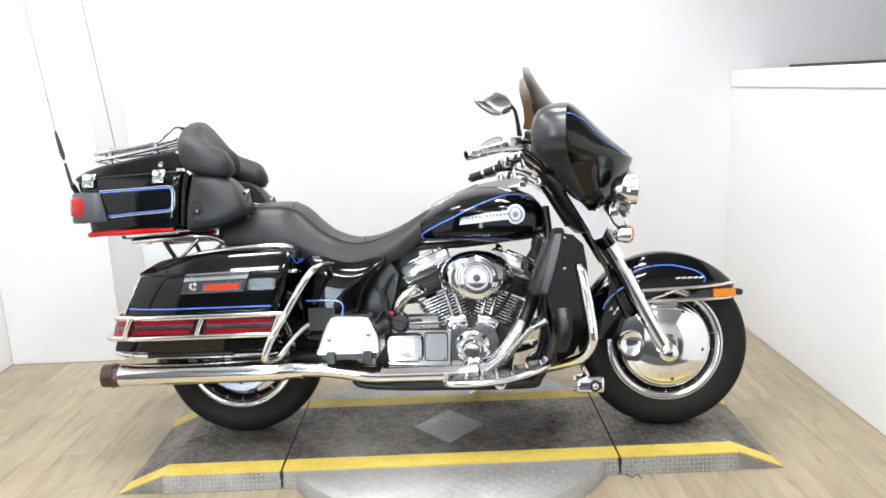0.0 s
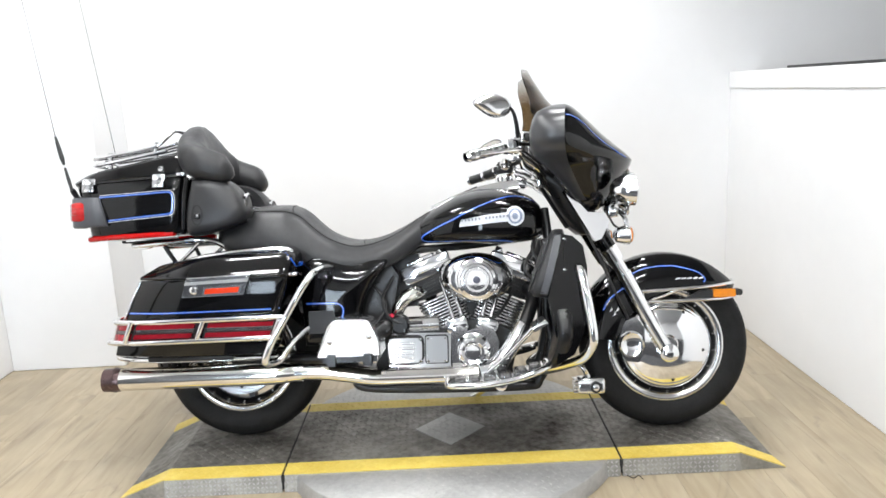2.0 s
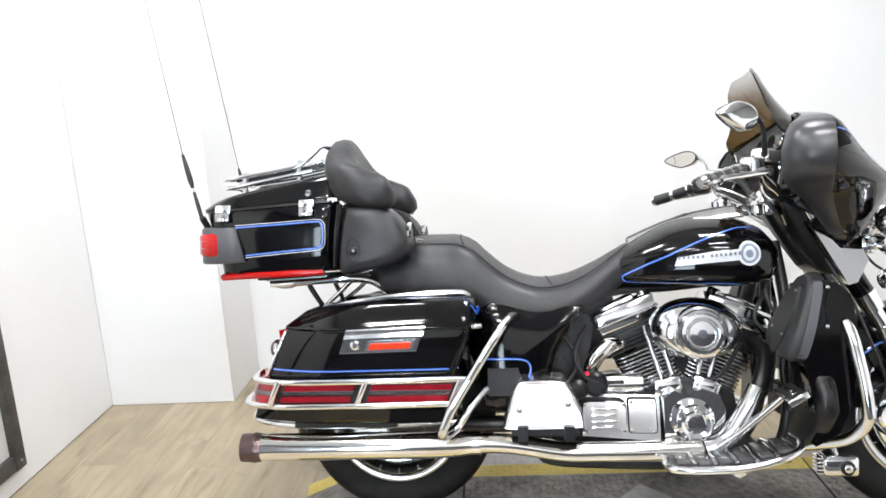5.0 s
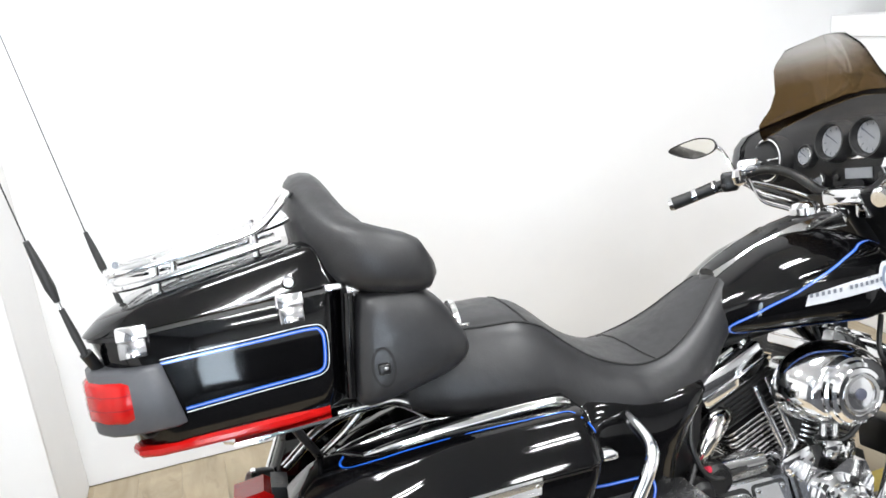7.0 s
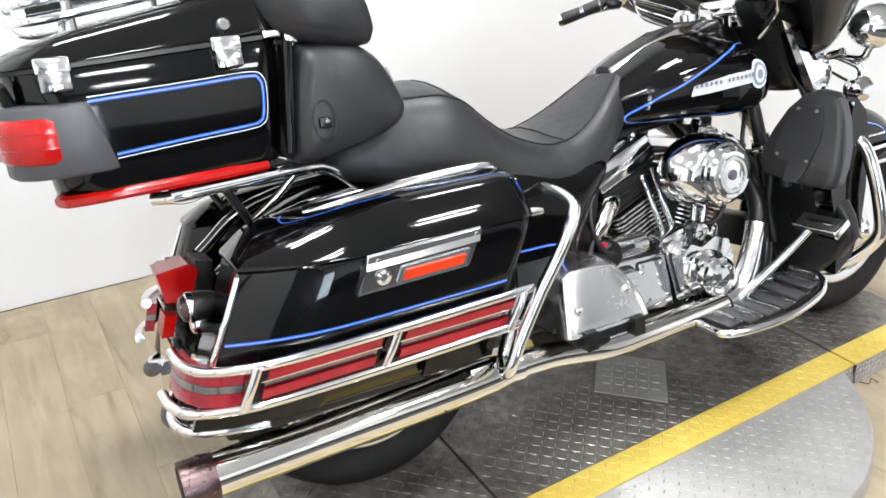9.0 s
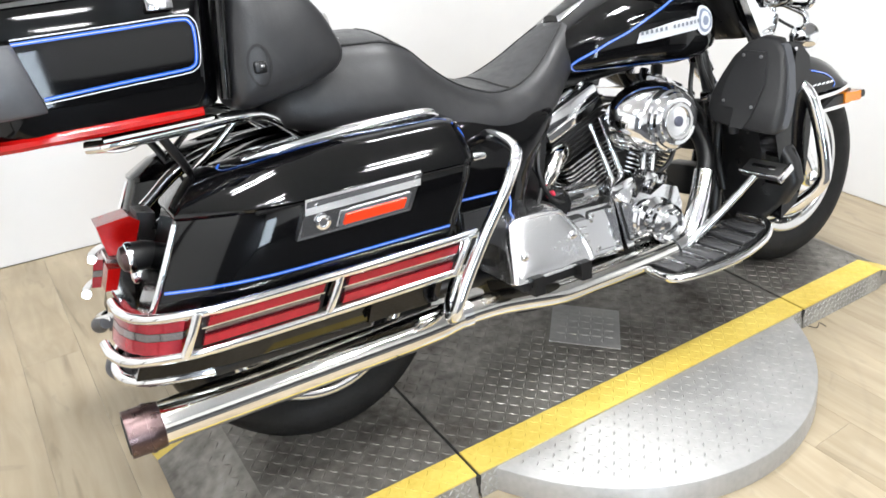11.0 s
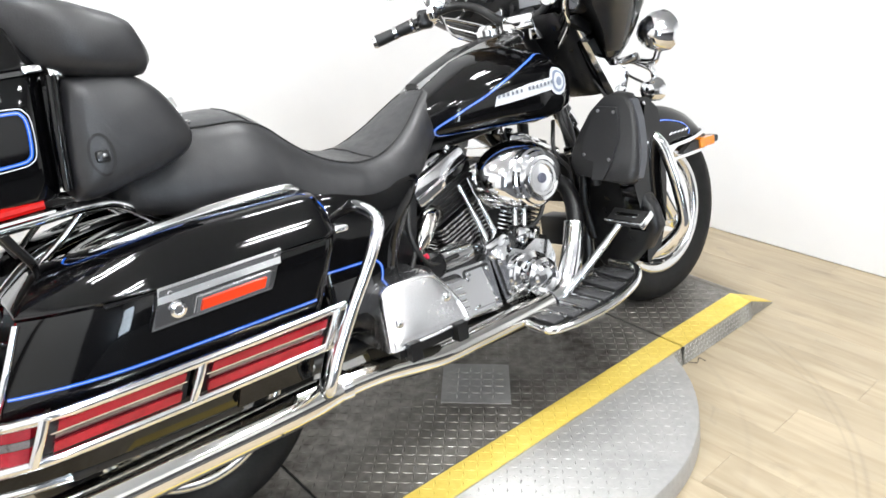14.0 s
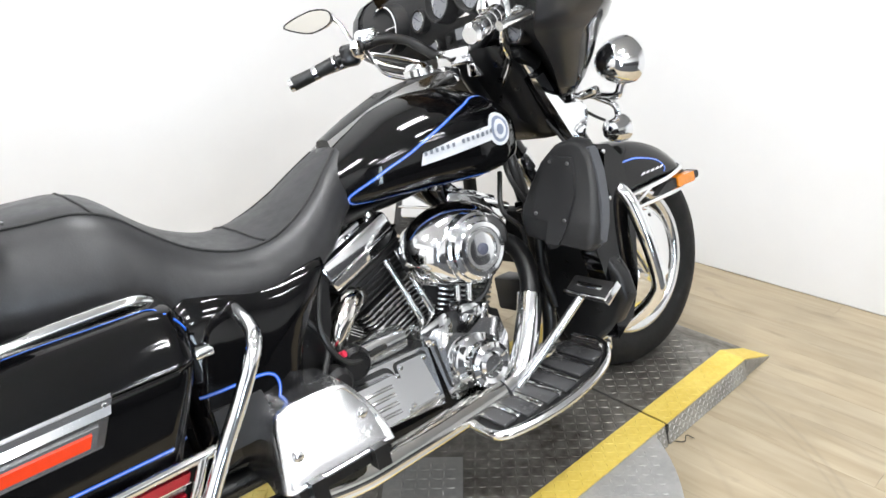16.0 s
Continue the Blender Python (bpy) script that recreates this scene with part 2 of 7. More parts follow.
    for radius, width, depth in ((0.976, 0.006, 0.20), (1.001, 0.009, 0.24), (0.735, 0.012, 0.10), (1.10, 0.02, 0.08)):
        near, keep, patchy = n.new("ShaderNodeMath"), n.new("ShaderNodeMapRange"), n.new("ShaderNodeMath")
        near.operation, near.inputs[1].default_value = "SUBTRACT", radius
        l.new(far.outputs["Value"], near.inputs[0])
        size = n.new("ShaderNodeMath")
        size.operation = "ABSOLUTE"
        l.new(near.outputs[0], size.inputs[0])
        keep.inputs["From Min"].default_value, keep.inputs["From Max"].default_value = width, 0.0
        keep.inputs["To Min"].default_value, keep.inputs["To Max"].default_value = 0.0, depth * 1.6
        l.new(size.outputs[0], keep.inputs["Value"])
        patchy.operation = "MULTIPLY"
        l.new(keep.outputs["Result"], patchy.inputs[0])
        l.new(worn.outputs["Fac"], patchy.inputs[1])
        if marks:
            both_marks = n.new("ShaderNodeMath")
            both_marks.operation = "ADD"
            l.new(marks.outputs[0], both_marks.inputs[0])
            l.new(patchy.outputs[0], both_marks.inputs[1])
            marks = both_marks
        else:
            marks = patchy
    spots = n.new("ShaderNodeTexNoise")
    spots.inputs["Scale"].default_value, spots.inputs["Detail"].default_value, spots.inputs["Distortion"].default_value = 9.0, 4, 1.0
    l.new(place.outputs["Position"], spots.inputs["Vector"])
    spot = n.new("ShaderNodeMapRange")
    spot.inputs["From Min"].default_value, spot.inputs["From Max"].default_value = 0.66, 0.78
    spot.inputs["To Min"].default_value, spot.inputs["To Max"].default_value = 0.0, 0.30
    l.new(spots.outputs["Fac"], spot.inputs["Value"])
    soil = n.new("ShaderNodeMath")
    soil.operation = "ADD"
    l.new(marks.outputs[0], soil.inputs[0])
    l.new(spot.outputs["Result"], soil.inputs[1])
    grime = n.new("ShaderNodeMix")
    grime.data_type = "RGBA"
    grime.inputs["B"].default_value = (0.12, 0.11, 0.10, 1)
    l.new(soil.outputs[0], grime.inputs["Factor"])
    l.new(v.outputs[0], grime.inputs["A"])
    l.new(grime.outputs["Result"], b.inputs["Base Color"])
    b.inputs["Roughness"].default_value = 0.38
    bump = n.new("ShaderNodeBump")
    bump.inputs["Strength"].default_value, bump.inputs["Distance"].default_value = 0.06, 0.001
    l.new(grain.outputs["Fac"], bump.inputs["Height"])
    l.new(bump.outputs["Normal"], b.inputs["Normal"])
    return m


OAK = plank_material()


# ---- shapes ----
def finish(name, bm, mat, parent=None, label="", sharp=38):
    bmesh.ops.recalc_face_normals(bm, faces=bm.faces)
    me = bpy.data.meshes.new(name)
    bm.to_mesh(me)
    bm.free()
    me.materials.append(mat)
    me.polygons.foreach_set("use_smooth", [True] * len(me.polygons))
    me.set_sharp_from_angle(angle=radians(sharp))
    ob = new(name, me)
    if parent:
        ob.parent = parent
    if label:
        tagged(ob, label)
    return ob


def part(name, bm, mat, parent, label="", sharp=38):
    return finish(name, bm, mat, parent, label, sharp)


def join(*bms):
    out = bmesh.new()
    for b in bms:
        me = bpy.data.meshes.new("joined")
        b.to_mesh(me)
        b.free()
        out.from_mesh(me)
        bpy.data.meshes.remove(me)
    return out


def moved(bm, m):
    bmesh.ops.transform(bm, matrix=m, verts=bm.verts)
    return bm


def mirrored(bm):
    for v in bm.verts:
        v.co.y = -v.co.y
    bmesh.ops.reverse_faces(bm, faces=bm.faces)
    return bm


def sided(bm, s):
    """Shapes are made for the right flank (y below 0); s = 1 turns them to the left one."""
    return mirrored(bm) if s > 0 else bm


def curve(pts, n=6):
    """A smooth line through the points."""
    p = [Vector(v) for v in pts]
    p = [p[0] * 2 - p[1], *p, p[-1] * 2 - p[-2]]
    out = []
    for a, b, c, d in zip(p, p[1:], p[2:], p[3:]):
        for k in range(n):
            t = k / n
            out.append(0.5 * (2 * b + (c - a) * t + (2 * a - 5 * b + 4 * c - d) * t * t + (3 * b - a - 3 * c + d) * t ** 3))
    return out + [p[-2]]


def rings(bm, loops, closed=True, cap=True):
    rows = [[bm.verts.new(v) for v in loop] for loop in loops]
    m = len(rows[0])
    for a, b in zip(rows, rows[1:]):
        for k in range(m if closed else m - 1):
            bm.faces.new((a[k], a[(k + 1) % m], b[(k + 1) % m], b[k]))
    if cap and closed:
        bm.faces.new(rows[0][::-1])
        bm.faces.new(rows[-1])
    return bm


def tube(pts, r, seg=12, n=6, straight=False):
    """A round bar along a line; r is one radius or one for each point."""
    line = [Vector(v) for v in pts] if straight else curve(pts, n)
    radii = [r] * len(line)
    if not isinstance(r, (int, float)):
        at = [k / (len(line) - 1) * (len(r) - 1) for k in range(len(line))]
        radii = [float(np.interp(a, range(len(r)), r)) for a in at]
    loops, up = [], None
    for k, p in enumerate(line):
        way = (line[min(k + 1, len(line) - 1)] - line[max(k - 1, 0)]).normalized()
        if up is None:
            up = way.orthogonal().normalized()
        up = (up - way * up.dot(way)).normalized()
        side = way.cross(up)
        loops.append([p + radii[k] * (math.cos(a) * up + math.sin(a) * side) for a in (2 * math.pi * j / seg for j in range(seg))])
    return rings(bmesh.new(), loops)


def lathe(profile, m=None, seg=40, cap=True, squash=(1, 1)):
    """Turned about local z; the profile is (radius, height)."""
    loops = [[(r * squash[0] * math.cos(a), r * squash[1] * math.sin(a), h) for a in (2 * math.pi * j / seg for j in range(seg))] for r, h in profile]
    bm = rings(bmesh.new(), loops, cap=cap)
    return moved(bm, m) if m else bm


OUT = Matrix.Rotation(radians(90), 4, "X")  # local z to -y, outwards on the right flank


def flank(x, y, z):
    return Matrix.Translation((x, y, z)) @ OUT


def bevelled(bm, width, segs=2, angle=30):
    edges = [e for e in bm.edges if len(e.link_faces) == 2 and e.calc_face_angle(0) > radians(angle)]
    if width > 0:
        bmesh.ops.bevel(bm, geom=edges, offset=width, segments=segs, affect="EDGES", profile=0.5, clamp_overlap=True)
    return bm


def slab(outline, y0, y1, bevel=0.003, segs=2, scale_out=1.0):
    """An outline in x and z, given thickness from y0 to y1; scale_out shrinks the y1 face about its middle."""
    cx, cz = sum(p[0] for p in outline) / len(outline), sum(p[1] for p in outline) / len(outline)
    a = [(x, y0, z) for x, z in outline]
    b = [(cx + (x - cx) * scale_out, y1, cz + (z - cz) * scale_out) for x, z in outline]
    return bevelled(rings(bmesh.new(), [a, b]), bevel, segs)


def box(size, bevel=0.003, m=None, segs=2):
    bm = bmesh.new()
    bmesh.ops.create_cube(bm, size=1, matrix=Matrix.Diagonal((*size, 1)))
    bevelled(bm, bevel, segs)
    return moved(bm, m) if m else bm


def rounded(x0, x1, y0, y1, r, n=5):
    """A rectangle with round corners, as points (x, y); r is one radius or four from (x0, y0) round."""
    rr = [r] * 4 if isinstance(r, (int, float)) else r
    out = []
    for (cx, cy), k, a0 in zip(((x0 + rr[0], y0 + rr[0]), (x1 - rr[1], y0 + rr[1]), (x1 - rr[2], y1 - rr[2]), (x0 + rr[3], y1 - rr[3])), rr, (180, 270, 0, 90)):
        out += [(cx + k * math.cos(radians(a0 + 90 * j / n)), cy + k * math.sin(radians(a0 + 90 * j / n))) for j in range(n + 1)]
    return out


def oval(cx, cz, rx, rz, e=2.0, n=28):
    pts = []
    for j in range(n):
        a = 2 * math.pi * j / n
        c, s = math.cos(a), math.sin(a)
        pts.append((cx + rx * math.copysign(abs(c) ** (2 / e), c), cz + rz * math.copysign(abs(s) ** (2 / e), s)))
    return pts


def body(sections, e=2.6, n=32, sub=3):
    """A long body along x; sections are (x, y, z, half width, half height)."""
    line = curve([Vector(s[:3]) for s in sections], sub)
    at = np.linspace(0, len(sections) - 1, len(line))
    w = [float(np.interp(a, range(len(sections)), [s[3] for s in sections])) for a in at]
    h = [float(np.interp(a, range(len(sections)), [s[4] for s in sections])) for a in at]
    return rings(bmesh.new(), [[(p.x, p.y + dy, p.z + dz) for dy, dz in oval(0, 0, w[k], h[k], e, n)] for k, p in enumerate(line)])


def tree(bm):
    bmesh.ops.recalc_face_normals(bm, faces=bm.faces)
    bm.normal_update()
    return BVHTree.FromBMesh(bm)


def on_flank(bvh, x, z, s=-1, lift=0.0012):
    hit = bvh.ray_cast(Vector((x, 1.2 * s, z)), Vector((0, -s, 0)))
    return (hit[0] + hit[1] * lift * (1 if hit[1].y * s > 0 else -1), hit[1] * (1 if hit[1].y * s > 0 else -1)) if hit[0] else None


def stripe(bvh, pts, width, s=-1, n=8, closed=False, lift=0.0012, smooth=True):
    """A painted line laid on a flank, through points (x, z)."""
    line = [(v.x, v.z) for v in curve([(x, 0, z) for x, z in (pts + pts[:1] if closed else pts)], n)] if smooth else pts
    got = [g for g in (on_flank(bvh, x, z, s, lift) for x, z in line) if g]
    bm, rows = bmesh.new(), []
    for k, (p, nor) in enumerate(got):
        way = got[min(k + 1, len(got) - 1)][0] - got[max(k - 1, 0)][0]
        side = way.cross(nor).normalized() * width / 2
        rows.append((bm.verts.new(p - side), bm.verts.new(p + side)))
    for a, b in zip(rows, rows[1:]):
        if (a[0].co - b[0].co).length < 0.08:
            bm.faces.new((a[0], b[0], b[1], a[1]))
    return bm


def patch(bvh, outline, s=-1, lift=0.0015, depth=0.0):
    """A flat mark laid on a flank, of an outline (x, z), filled from its middle."""
    cx, cz = sum(p[0] for p in outline) / len(outline), sum(p[1] for p in outline) / len(outline)
    bm = bmesh.new()
    rows = []
    for f in (1.0, 0.66, 0.33):
        rows.append([bm.verts.new(g[0]) for g in (on_flank(bvh, cx + (x - cx) * f, cz + (z - cz) * f, s, lift) for x, z in outline) if g])
    mid = on_flank(bvh, cx, cz, s, lift)
    if not mid or min(map(len, rows)) != len(outline):
        return bm
    mid = bm.verts.new(mid[0])
    m = len(outline)
    for a, b in zip(rows, rows[1:]):
        for k in range(m):
            bm.faces.new((a[k], a[(k + 1) % m], b[(k + 1) % m], b[k]))
    for k in range(m):
        bm.faces.new((rows[-1][k], rows[-1][(k + 1) % m], mid))
    return bm


def pinstripe(bvh, pts, parent, s=-1, width=0.0058):
    """A blue line with a fine pale line along its middle."""
    line = part("pinstripe", stripe(bvh, pts, width, s), BLUE, parent, "blue pinstripe")
    part("pinstripe_core", stripe(bvh, pts, width * 0.24, s, lift=0.0016), PALEBLUE, parent)
    return line


def empty(name, m=None):
    ob = new(name)
    ob.empty_display_size = 0.1
    if m:
        ob.matrix_world = m
    return ob


# ---- the room ----
def wall(name, x0, x1, y0, y1, z0, z1, mat=WALLPAINT, label="plain white painted wall"):
    ob = finish(name, box((x1 - x0, y1 - y0, z1 - z0), 0.004, pose((x0 + x1) / 2, (y0 + y1) / 2, (z0 + z1) / 2), 1), mat)
    ob.matrix_world = ROOM
    return tagged(ob, label, "wall", kind="structure")


wall("wall_back", -1.80, 3.1, 1.500, 1.62, 0, CEILING, label="bright white wall behind the motorcycle")
wall("wall_pillar", -2.290, -1.70, 1.095, 1.500, 0, CEILING, label="square white pillar in the corner")
wall("wall_left", -2.41, -2.290, -2.20, 1.500, 0, CEILING)
# unseen stretch, added dark so that the bag flanks mirror black
wall("wall_left_front", -2.41, -2.290, -5.2, -2.20, 0, CEILING, DARKWALL, "unseen dark wall added for dark reflections in the bags")
def far_band(name, z0, z1, mat, label):
    """A band of the far wall, with the glazed opening left free."""
    ob = finish(name, join(box((GLAZED[0] + 2.41, 0.12, z1 - z0), 0, pose((GLAZED[0] - 2.41) / 2, FAR - 0.06, (z0 + z1) / 2)),
                           box((3.1 - GLAZED[1], 0.12, z1 - z0), 0, pose((GLAZED[1] + 3.1) / 2, FAR - 0.06, (z0 + z1) / 2)),
                           *[box((GLAZED[1] - GLAZED[0], 0.12, abs(b - a)), 0, pose((GLAZED[0] + GLAZED[1]) / 2, FAR - 0.06, (a + b) / 2)) for a, b in [(z0, GLAZED[2]) if z0 == 0 else (GLAZED[3], z1)]]), mat)
    ob.matrix_world = ROOM
    return tagged(ob, label, "wall", kind="structure")


# unseen two-tone wall, added to shape reflections: dark below for paint, white above for chrome
DARKTOP = 1.15
far_band("wall_front_lower", 0, DARKTOP, DARKWALL, "unseen far wall, lower part made dark for the reflections")
far_band("wall_front_upper", DARKTOP, CEILING, WALLPAINT, "unseen far wall, upper part made white for the reflections")
gm = (GLAZED[0] + GLAZED[1]) / 2
gz = (GLAZED[2] + GLAZED[3]) / 2
window = empty("window_1", ROOM @ pose(gm, FAR - 0.05, 0))
tagged(window, "tall glazed opening with a dark metal frame", "window", kind="structure")
for x in (GLAZED[0] - gm + 0.025, GLAZED[1] - gm - 0.025):
    part("window_frame", box((0.05, 0.06, GLAZED[3] - GLAZED[2]), 0.003, pose(x, 0, gz)), POST, window)
for z in (GLAZED[2] + 0.025, GLAZED[3] - 0.025):
    part("window_rail", box((GLAZED[1] - GLAZED[0], 0.05, 0.05), 0.003, pose(0, 0, z)), POST, window)
pane = part("pane", box((GLAZED[1] - GLAZED[0] - 0.09, 0.006, GLAZED[3] - GLAZED[2] - 0.09), 0, pose(0, 0.012, gz)), GLASS, window)
pane.visible_shadow = False
wall("wall_right", 1.600, 1.72, -2.0, 1.500, 0, 1.345, label="low white partition wall")
wall("wall_outer", 3.0, 3.1, -2.20, 1.500, 0, CEILING, SHADEDWALL, label="wall beyond the partition, its shade put into the grey colour")
# unseen stretch, kept white so that the brake cover reflects brightly
wall("wall_outer_front", 3.0, 3.1, -5.2, -2.20, 0, CEILING, label="unseen white wall added to brighten the chrome reflections")
wall("trim_partition", 1.590, 1.74, -2.0, 1.496, 1.268, 1.358, label="white ledge along the top of the partition")
duct = finish("cable_duct", box((0.03, 2.2, 0.012), 0.002, pose(1.618, -0.25, 1.364)), WIRE)
duct.matrix_world = ROOM
tagged(duct, "thin dark strip lying on the white ledge", "cable duct")
roof = finish("ceiling", box((5.6, 7.1, 0.12), 0.0, pose(0.33, -1.85, CEILING + 0.06)), CEILPAINT)
roof.matrix_world = ROOM
tagged(roof, "white painted ceiling", "ceiling", kind="structure")

LAMPGLOW = bpy.data.materials.new("lit_diffuser")
LAMPGLOW.use_nodes = True
LAMPGLOW.node_tree.nodes["Principled BSDF"].inputs["Emission Color"].default_value = (1, 0.98, 0.95, 1)
LAMPGLOW.node_tree.nodes["Principled BSDF"].inputs["Emission Strength"].default_value = 6.0
HOUSING = material("white_lamp_housing", (0.8, 0.8, 0.8), 0.4, vary=0.03, scale=5)
for lx, ly in BATTENS:
    batten = empty("ceiling_light", ROOM @ pose(lx, ly, CEILING))
    tagged(batten, "white ceiling batten with two lit fluorescent tubes", "ceiling light", "ceiling lights")
    part("housing", box((0.68, 0.12, 0.055), 0.006, pose(0, 0, -0.0275)), HOUSING, batten)
    for dy in (-0.09, 0.09):
        part("tube", tube([(-0.30, dy, -0.082), (0.30, dy, -0.082)], 0.013, 12, straight=True), LAMPGLOW, batten, "lit tube")
        for dx in (-0.315, 0.315):
            part("lamp_holder", box((0.03, 0.09, 0.05), 0.004, pose(dx, dy * 0.75, -0.077)), HOUSING, batten)

board = empty("framed_board", ROOM @ pose(-2.290, 0, 0))
tagged(board, "large white board in a weathered dark frame on the wall", "framed board")
part("panel", box((0.012, 1.16, 1.96), 0.002, pose(0.007, -0.215, 1.10)), WALLPAINT, board, "blank white panel")
for y in (0.350, -0.780):
    part("frame_side", box((0.032, 0.062, 2.02), 0.004, pose(0.017, y, 1.10)), POST, board)
for z in (0.123, 2.080):
    part("frame_rail", box((0.030, 1.07, 0.062), 0.004, pose(0.016, -0.215, z)), POST, board)
for y in (0.350, -0.780):
    part("corner_bolt", lathe([(0.007, 0), (0.007, 0.004), (0.003, 0.005)], pose(0.033, y, 0.123, 0, 90, 0), 10), CAST, board)

# ---- the turntable ----
TOP = 0.065
table = empty("motorcycle_turntable", pose(-0.0215, 0.0195, 0, 0, 0, 4.6))
tagged(table, "low tread-plate turntable platform with yellow painted edges", "turntable")
HD, YEL, FOOT, BREAK = 0.293, 0.216, 1.147, 1.000


def lozenges(inside, x0, x1, y0, y1, pitch, z, long=0.0155, wide=0.0046, high=0.0018, slope=None, seed=3):
    """Raised tread marks, turned by turns, where inside(x, y) holds."""
    rng = random.Random(seed)
    verts, faces = [], []
    for i in range(int((x1 - x0) / pitch) + 1):
        for j in range(int((y1 - y0) / pitch) + 1):
            x, y = x0 + i * pitch, y0 + j * pitch
            if not inside(x, y):
                continue
            a = radians(45 if (i + j) % 2 else -45)
            c, s = math.cos(a), math.sin(a)
            h = high * rng.uniform(0.7, 1.1)
            b = len(verts)
            for u, v, w in ((-long, 0, -0.0005), (0, -wide, -0.0005), (long, 0, -0.0005), (0, wide, -0.0005), (-long * 0.5, 0, h), (long * 0.5, 0, h)):
                px, py = x + u * c - v * s, y + u * s + v * c
                verts.append((px, py, (slope(px, py) if slope else z) + w))
            faces += [(b, b + 1, b + 5, b + 4), (b + 1, b + 2, b + 5), (b + 2, b + 3, b + 4, b + 5), (b + 3, b, b + 4)]
    me = bpy.data.meshes.new("tread")
    me.from_pydata(verts, [], faces)
    bm = bmesh.new()
    bm.from_mesh(me)
    bpy.data.meshes.remove(me)
    return bm


def sheet(pts, thick=0.004, bevel=0.0):
    """A plate through corner points, top face given."""
    p = [Vector(v) for v in pts]
    return bevelled(rings(bmesh.new(), [[v - Vector((0, 0, thick)) for v in p], p]), bevel, 1)


SEAMS = (-0.586, 0.587)
for x0, x1 in ((-BREAK, SEAMS[0] - 0.004), (SEAMS[0] + 0.004, SEAMS[1] - 0.004), (SEAMS[1] + 0.004, BREAK)):
    deck = part("deck_plate", sheet([(x0, -YEL, TOP), (x1, -YEL, TOP), (x1, YEL, TOP), (x0, YEL, TOP)], 0.006), TREAD, table, "dark worn tread plate")
    clear = (lambda x, y: abs(x) + abs(y - 0.0) > 0.150) if x0 < 0 < x1 else (lambda x, y: True)
    tagged(part("tread", lozenges(clear, x0 + 0.015, x1 - 0.01, -YEL + 0.012, YEL - 0.012, 0.0235, TOP), TREAD, deck), kind="stuff")
    for s in (-1, 1):
        line = part("yellow_line", sheet([(x0, s * YEL, TOP), (x1, s * YEL, TOP), (x1, s * HD, TOP), (x0, s * HD, TOP)][::s], 0.006, 0.001), YELLOW, table)
        y0 = min(s * YEL, s * HD)
        tagged(part("tread", lozenges(lambda x, y: True, x0 + 0.015, x1 - 0.01, y0 + 0.014, y0 + HD - YEL - 0.010, 0.0235, TOP, high=0.0013), YELLOW, line), kind="stuff")
        low = HD + 0.012
        skirt = rings(bmesh.new(), [[(x0, s * HD, TOP - 0.005), (x0, s * low, 0.001), (x0, s * (low - 0.006), 0.001), (x0, s * (HD - 0.006), TOP - 0.005)],
                                    [(x1, s * HD, TOP - 0.005), (x1, s * low, 0.001), (x1, s * (low - 0.006), 0.001), (x1, s * (HD - 0.006), TOP - 0.005)]])
        plate = part("skirt", skirt, SKIRT, table, "worn grey tread-plate skirt")
        if s < 0:
            marks = moved(lozenges(lambda x, y: abs(x) > 0.5, x0 + 0.012, x1 - 0.012, -0.024, 0.024, 0.0150, 0, 0.0085, 0.0030, 0.0012, seed=8), pose(0, -(HD + 0.0065), 0.030, 78.7))
            tagged(part("tread", marks, TREADLIGHT, plate), kind="stuff")
for sx in (-1, 1):
    def ramp_z(x, y):
        return TOP * (FOOT - abs(x)) / (FOOT - BREAK)
    ramp = part("ramp", sheet([(sx * BREAK, -YEL, TOP), (sx * FOOT, -YEL - 0.0, 0.003), (sx * FOOT, YEL, 0.003), (sx * BREAK, YEL, TOP)][::sx], 0.003), TREAD, table, "sloping dark tread plate")
    tagged(part("tread", lozenges(lambda x, y: BREAK + 0.008 < abs(x) < FOOT - 0.012, -FOOT, FOOT, -YEL + 0.012, YEL - 0.012, 0.0235, 0, slope=ramp_z), TREAD, ramp), kind="stuff")
    for s in (-1, 1):
        part("yellow_line", sheet([(sx * BREAK, s * YEL, TOP), (sx * FOOT, s * YEL, 0.003), (sx * (FOOT + 0.012), s * HD, 0.003), (sx * BREAK, s * HD, TOP)][::-1 if sx * s < 0 else 1], 0.003, 0.0), YELLOW, table)
        tri = slab([(sx * BREAK, TOP - 0.004), (sx * (FOOT + 0.01), 0.001), (sx * BREAK, 0.001)], s * (HD - 0.004), s * (HD + 0.006), 0)
        part("skirt", tri, SKIRT, table, "worn grey tread-plate skirt")
for k, sx in enumerate(SEAMS):
    part("joint", box((0.012, 2 * HD + 0.01, 0.05), 0.001, pose(sx, 0, TOP - 0.030)), GAP, table, "black gap between the plates")
part("core", box((2 * BREAK - 0.02, 2 * HD - 0.03, TOP - 0.010), 0.0, pose(0, 0, (TOP - 0.008) / 2)), GAP, table)
part("loose_wire", tube([(0.600, -HD - 0.020, 0.010), (0.622, -HD - 0.036, 0.006), (0.640, -HD - 0.030, 0.012), (0.652, -HD - 0.046, 0.004)], 0.0014, 6), GAP, table, "short black wire end at the joint")
hatch = part("hatch", sheet([(-0.133, 0, TOP + 0.003), (0, -0.139, TOP + 0.003), (0.133, 0, TOP + 0.003), (0, 0.139, TOP + 0.003)], 0.005, 0.001), TREADLIGHT, table, "bright diamond-shaped hatch plate")
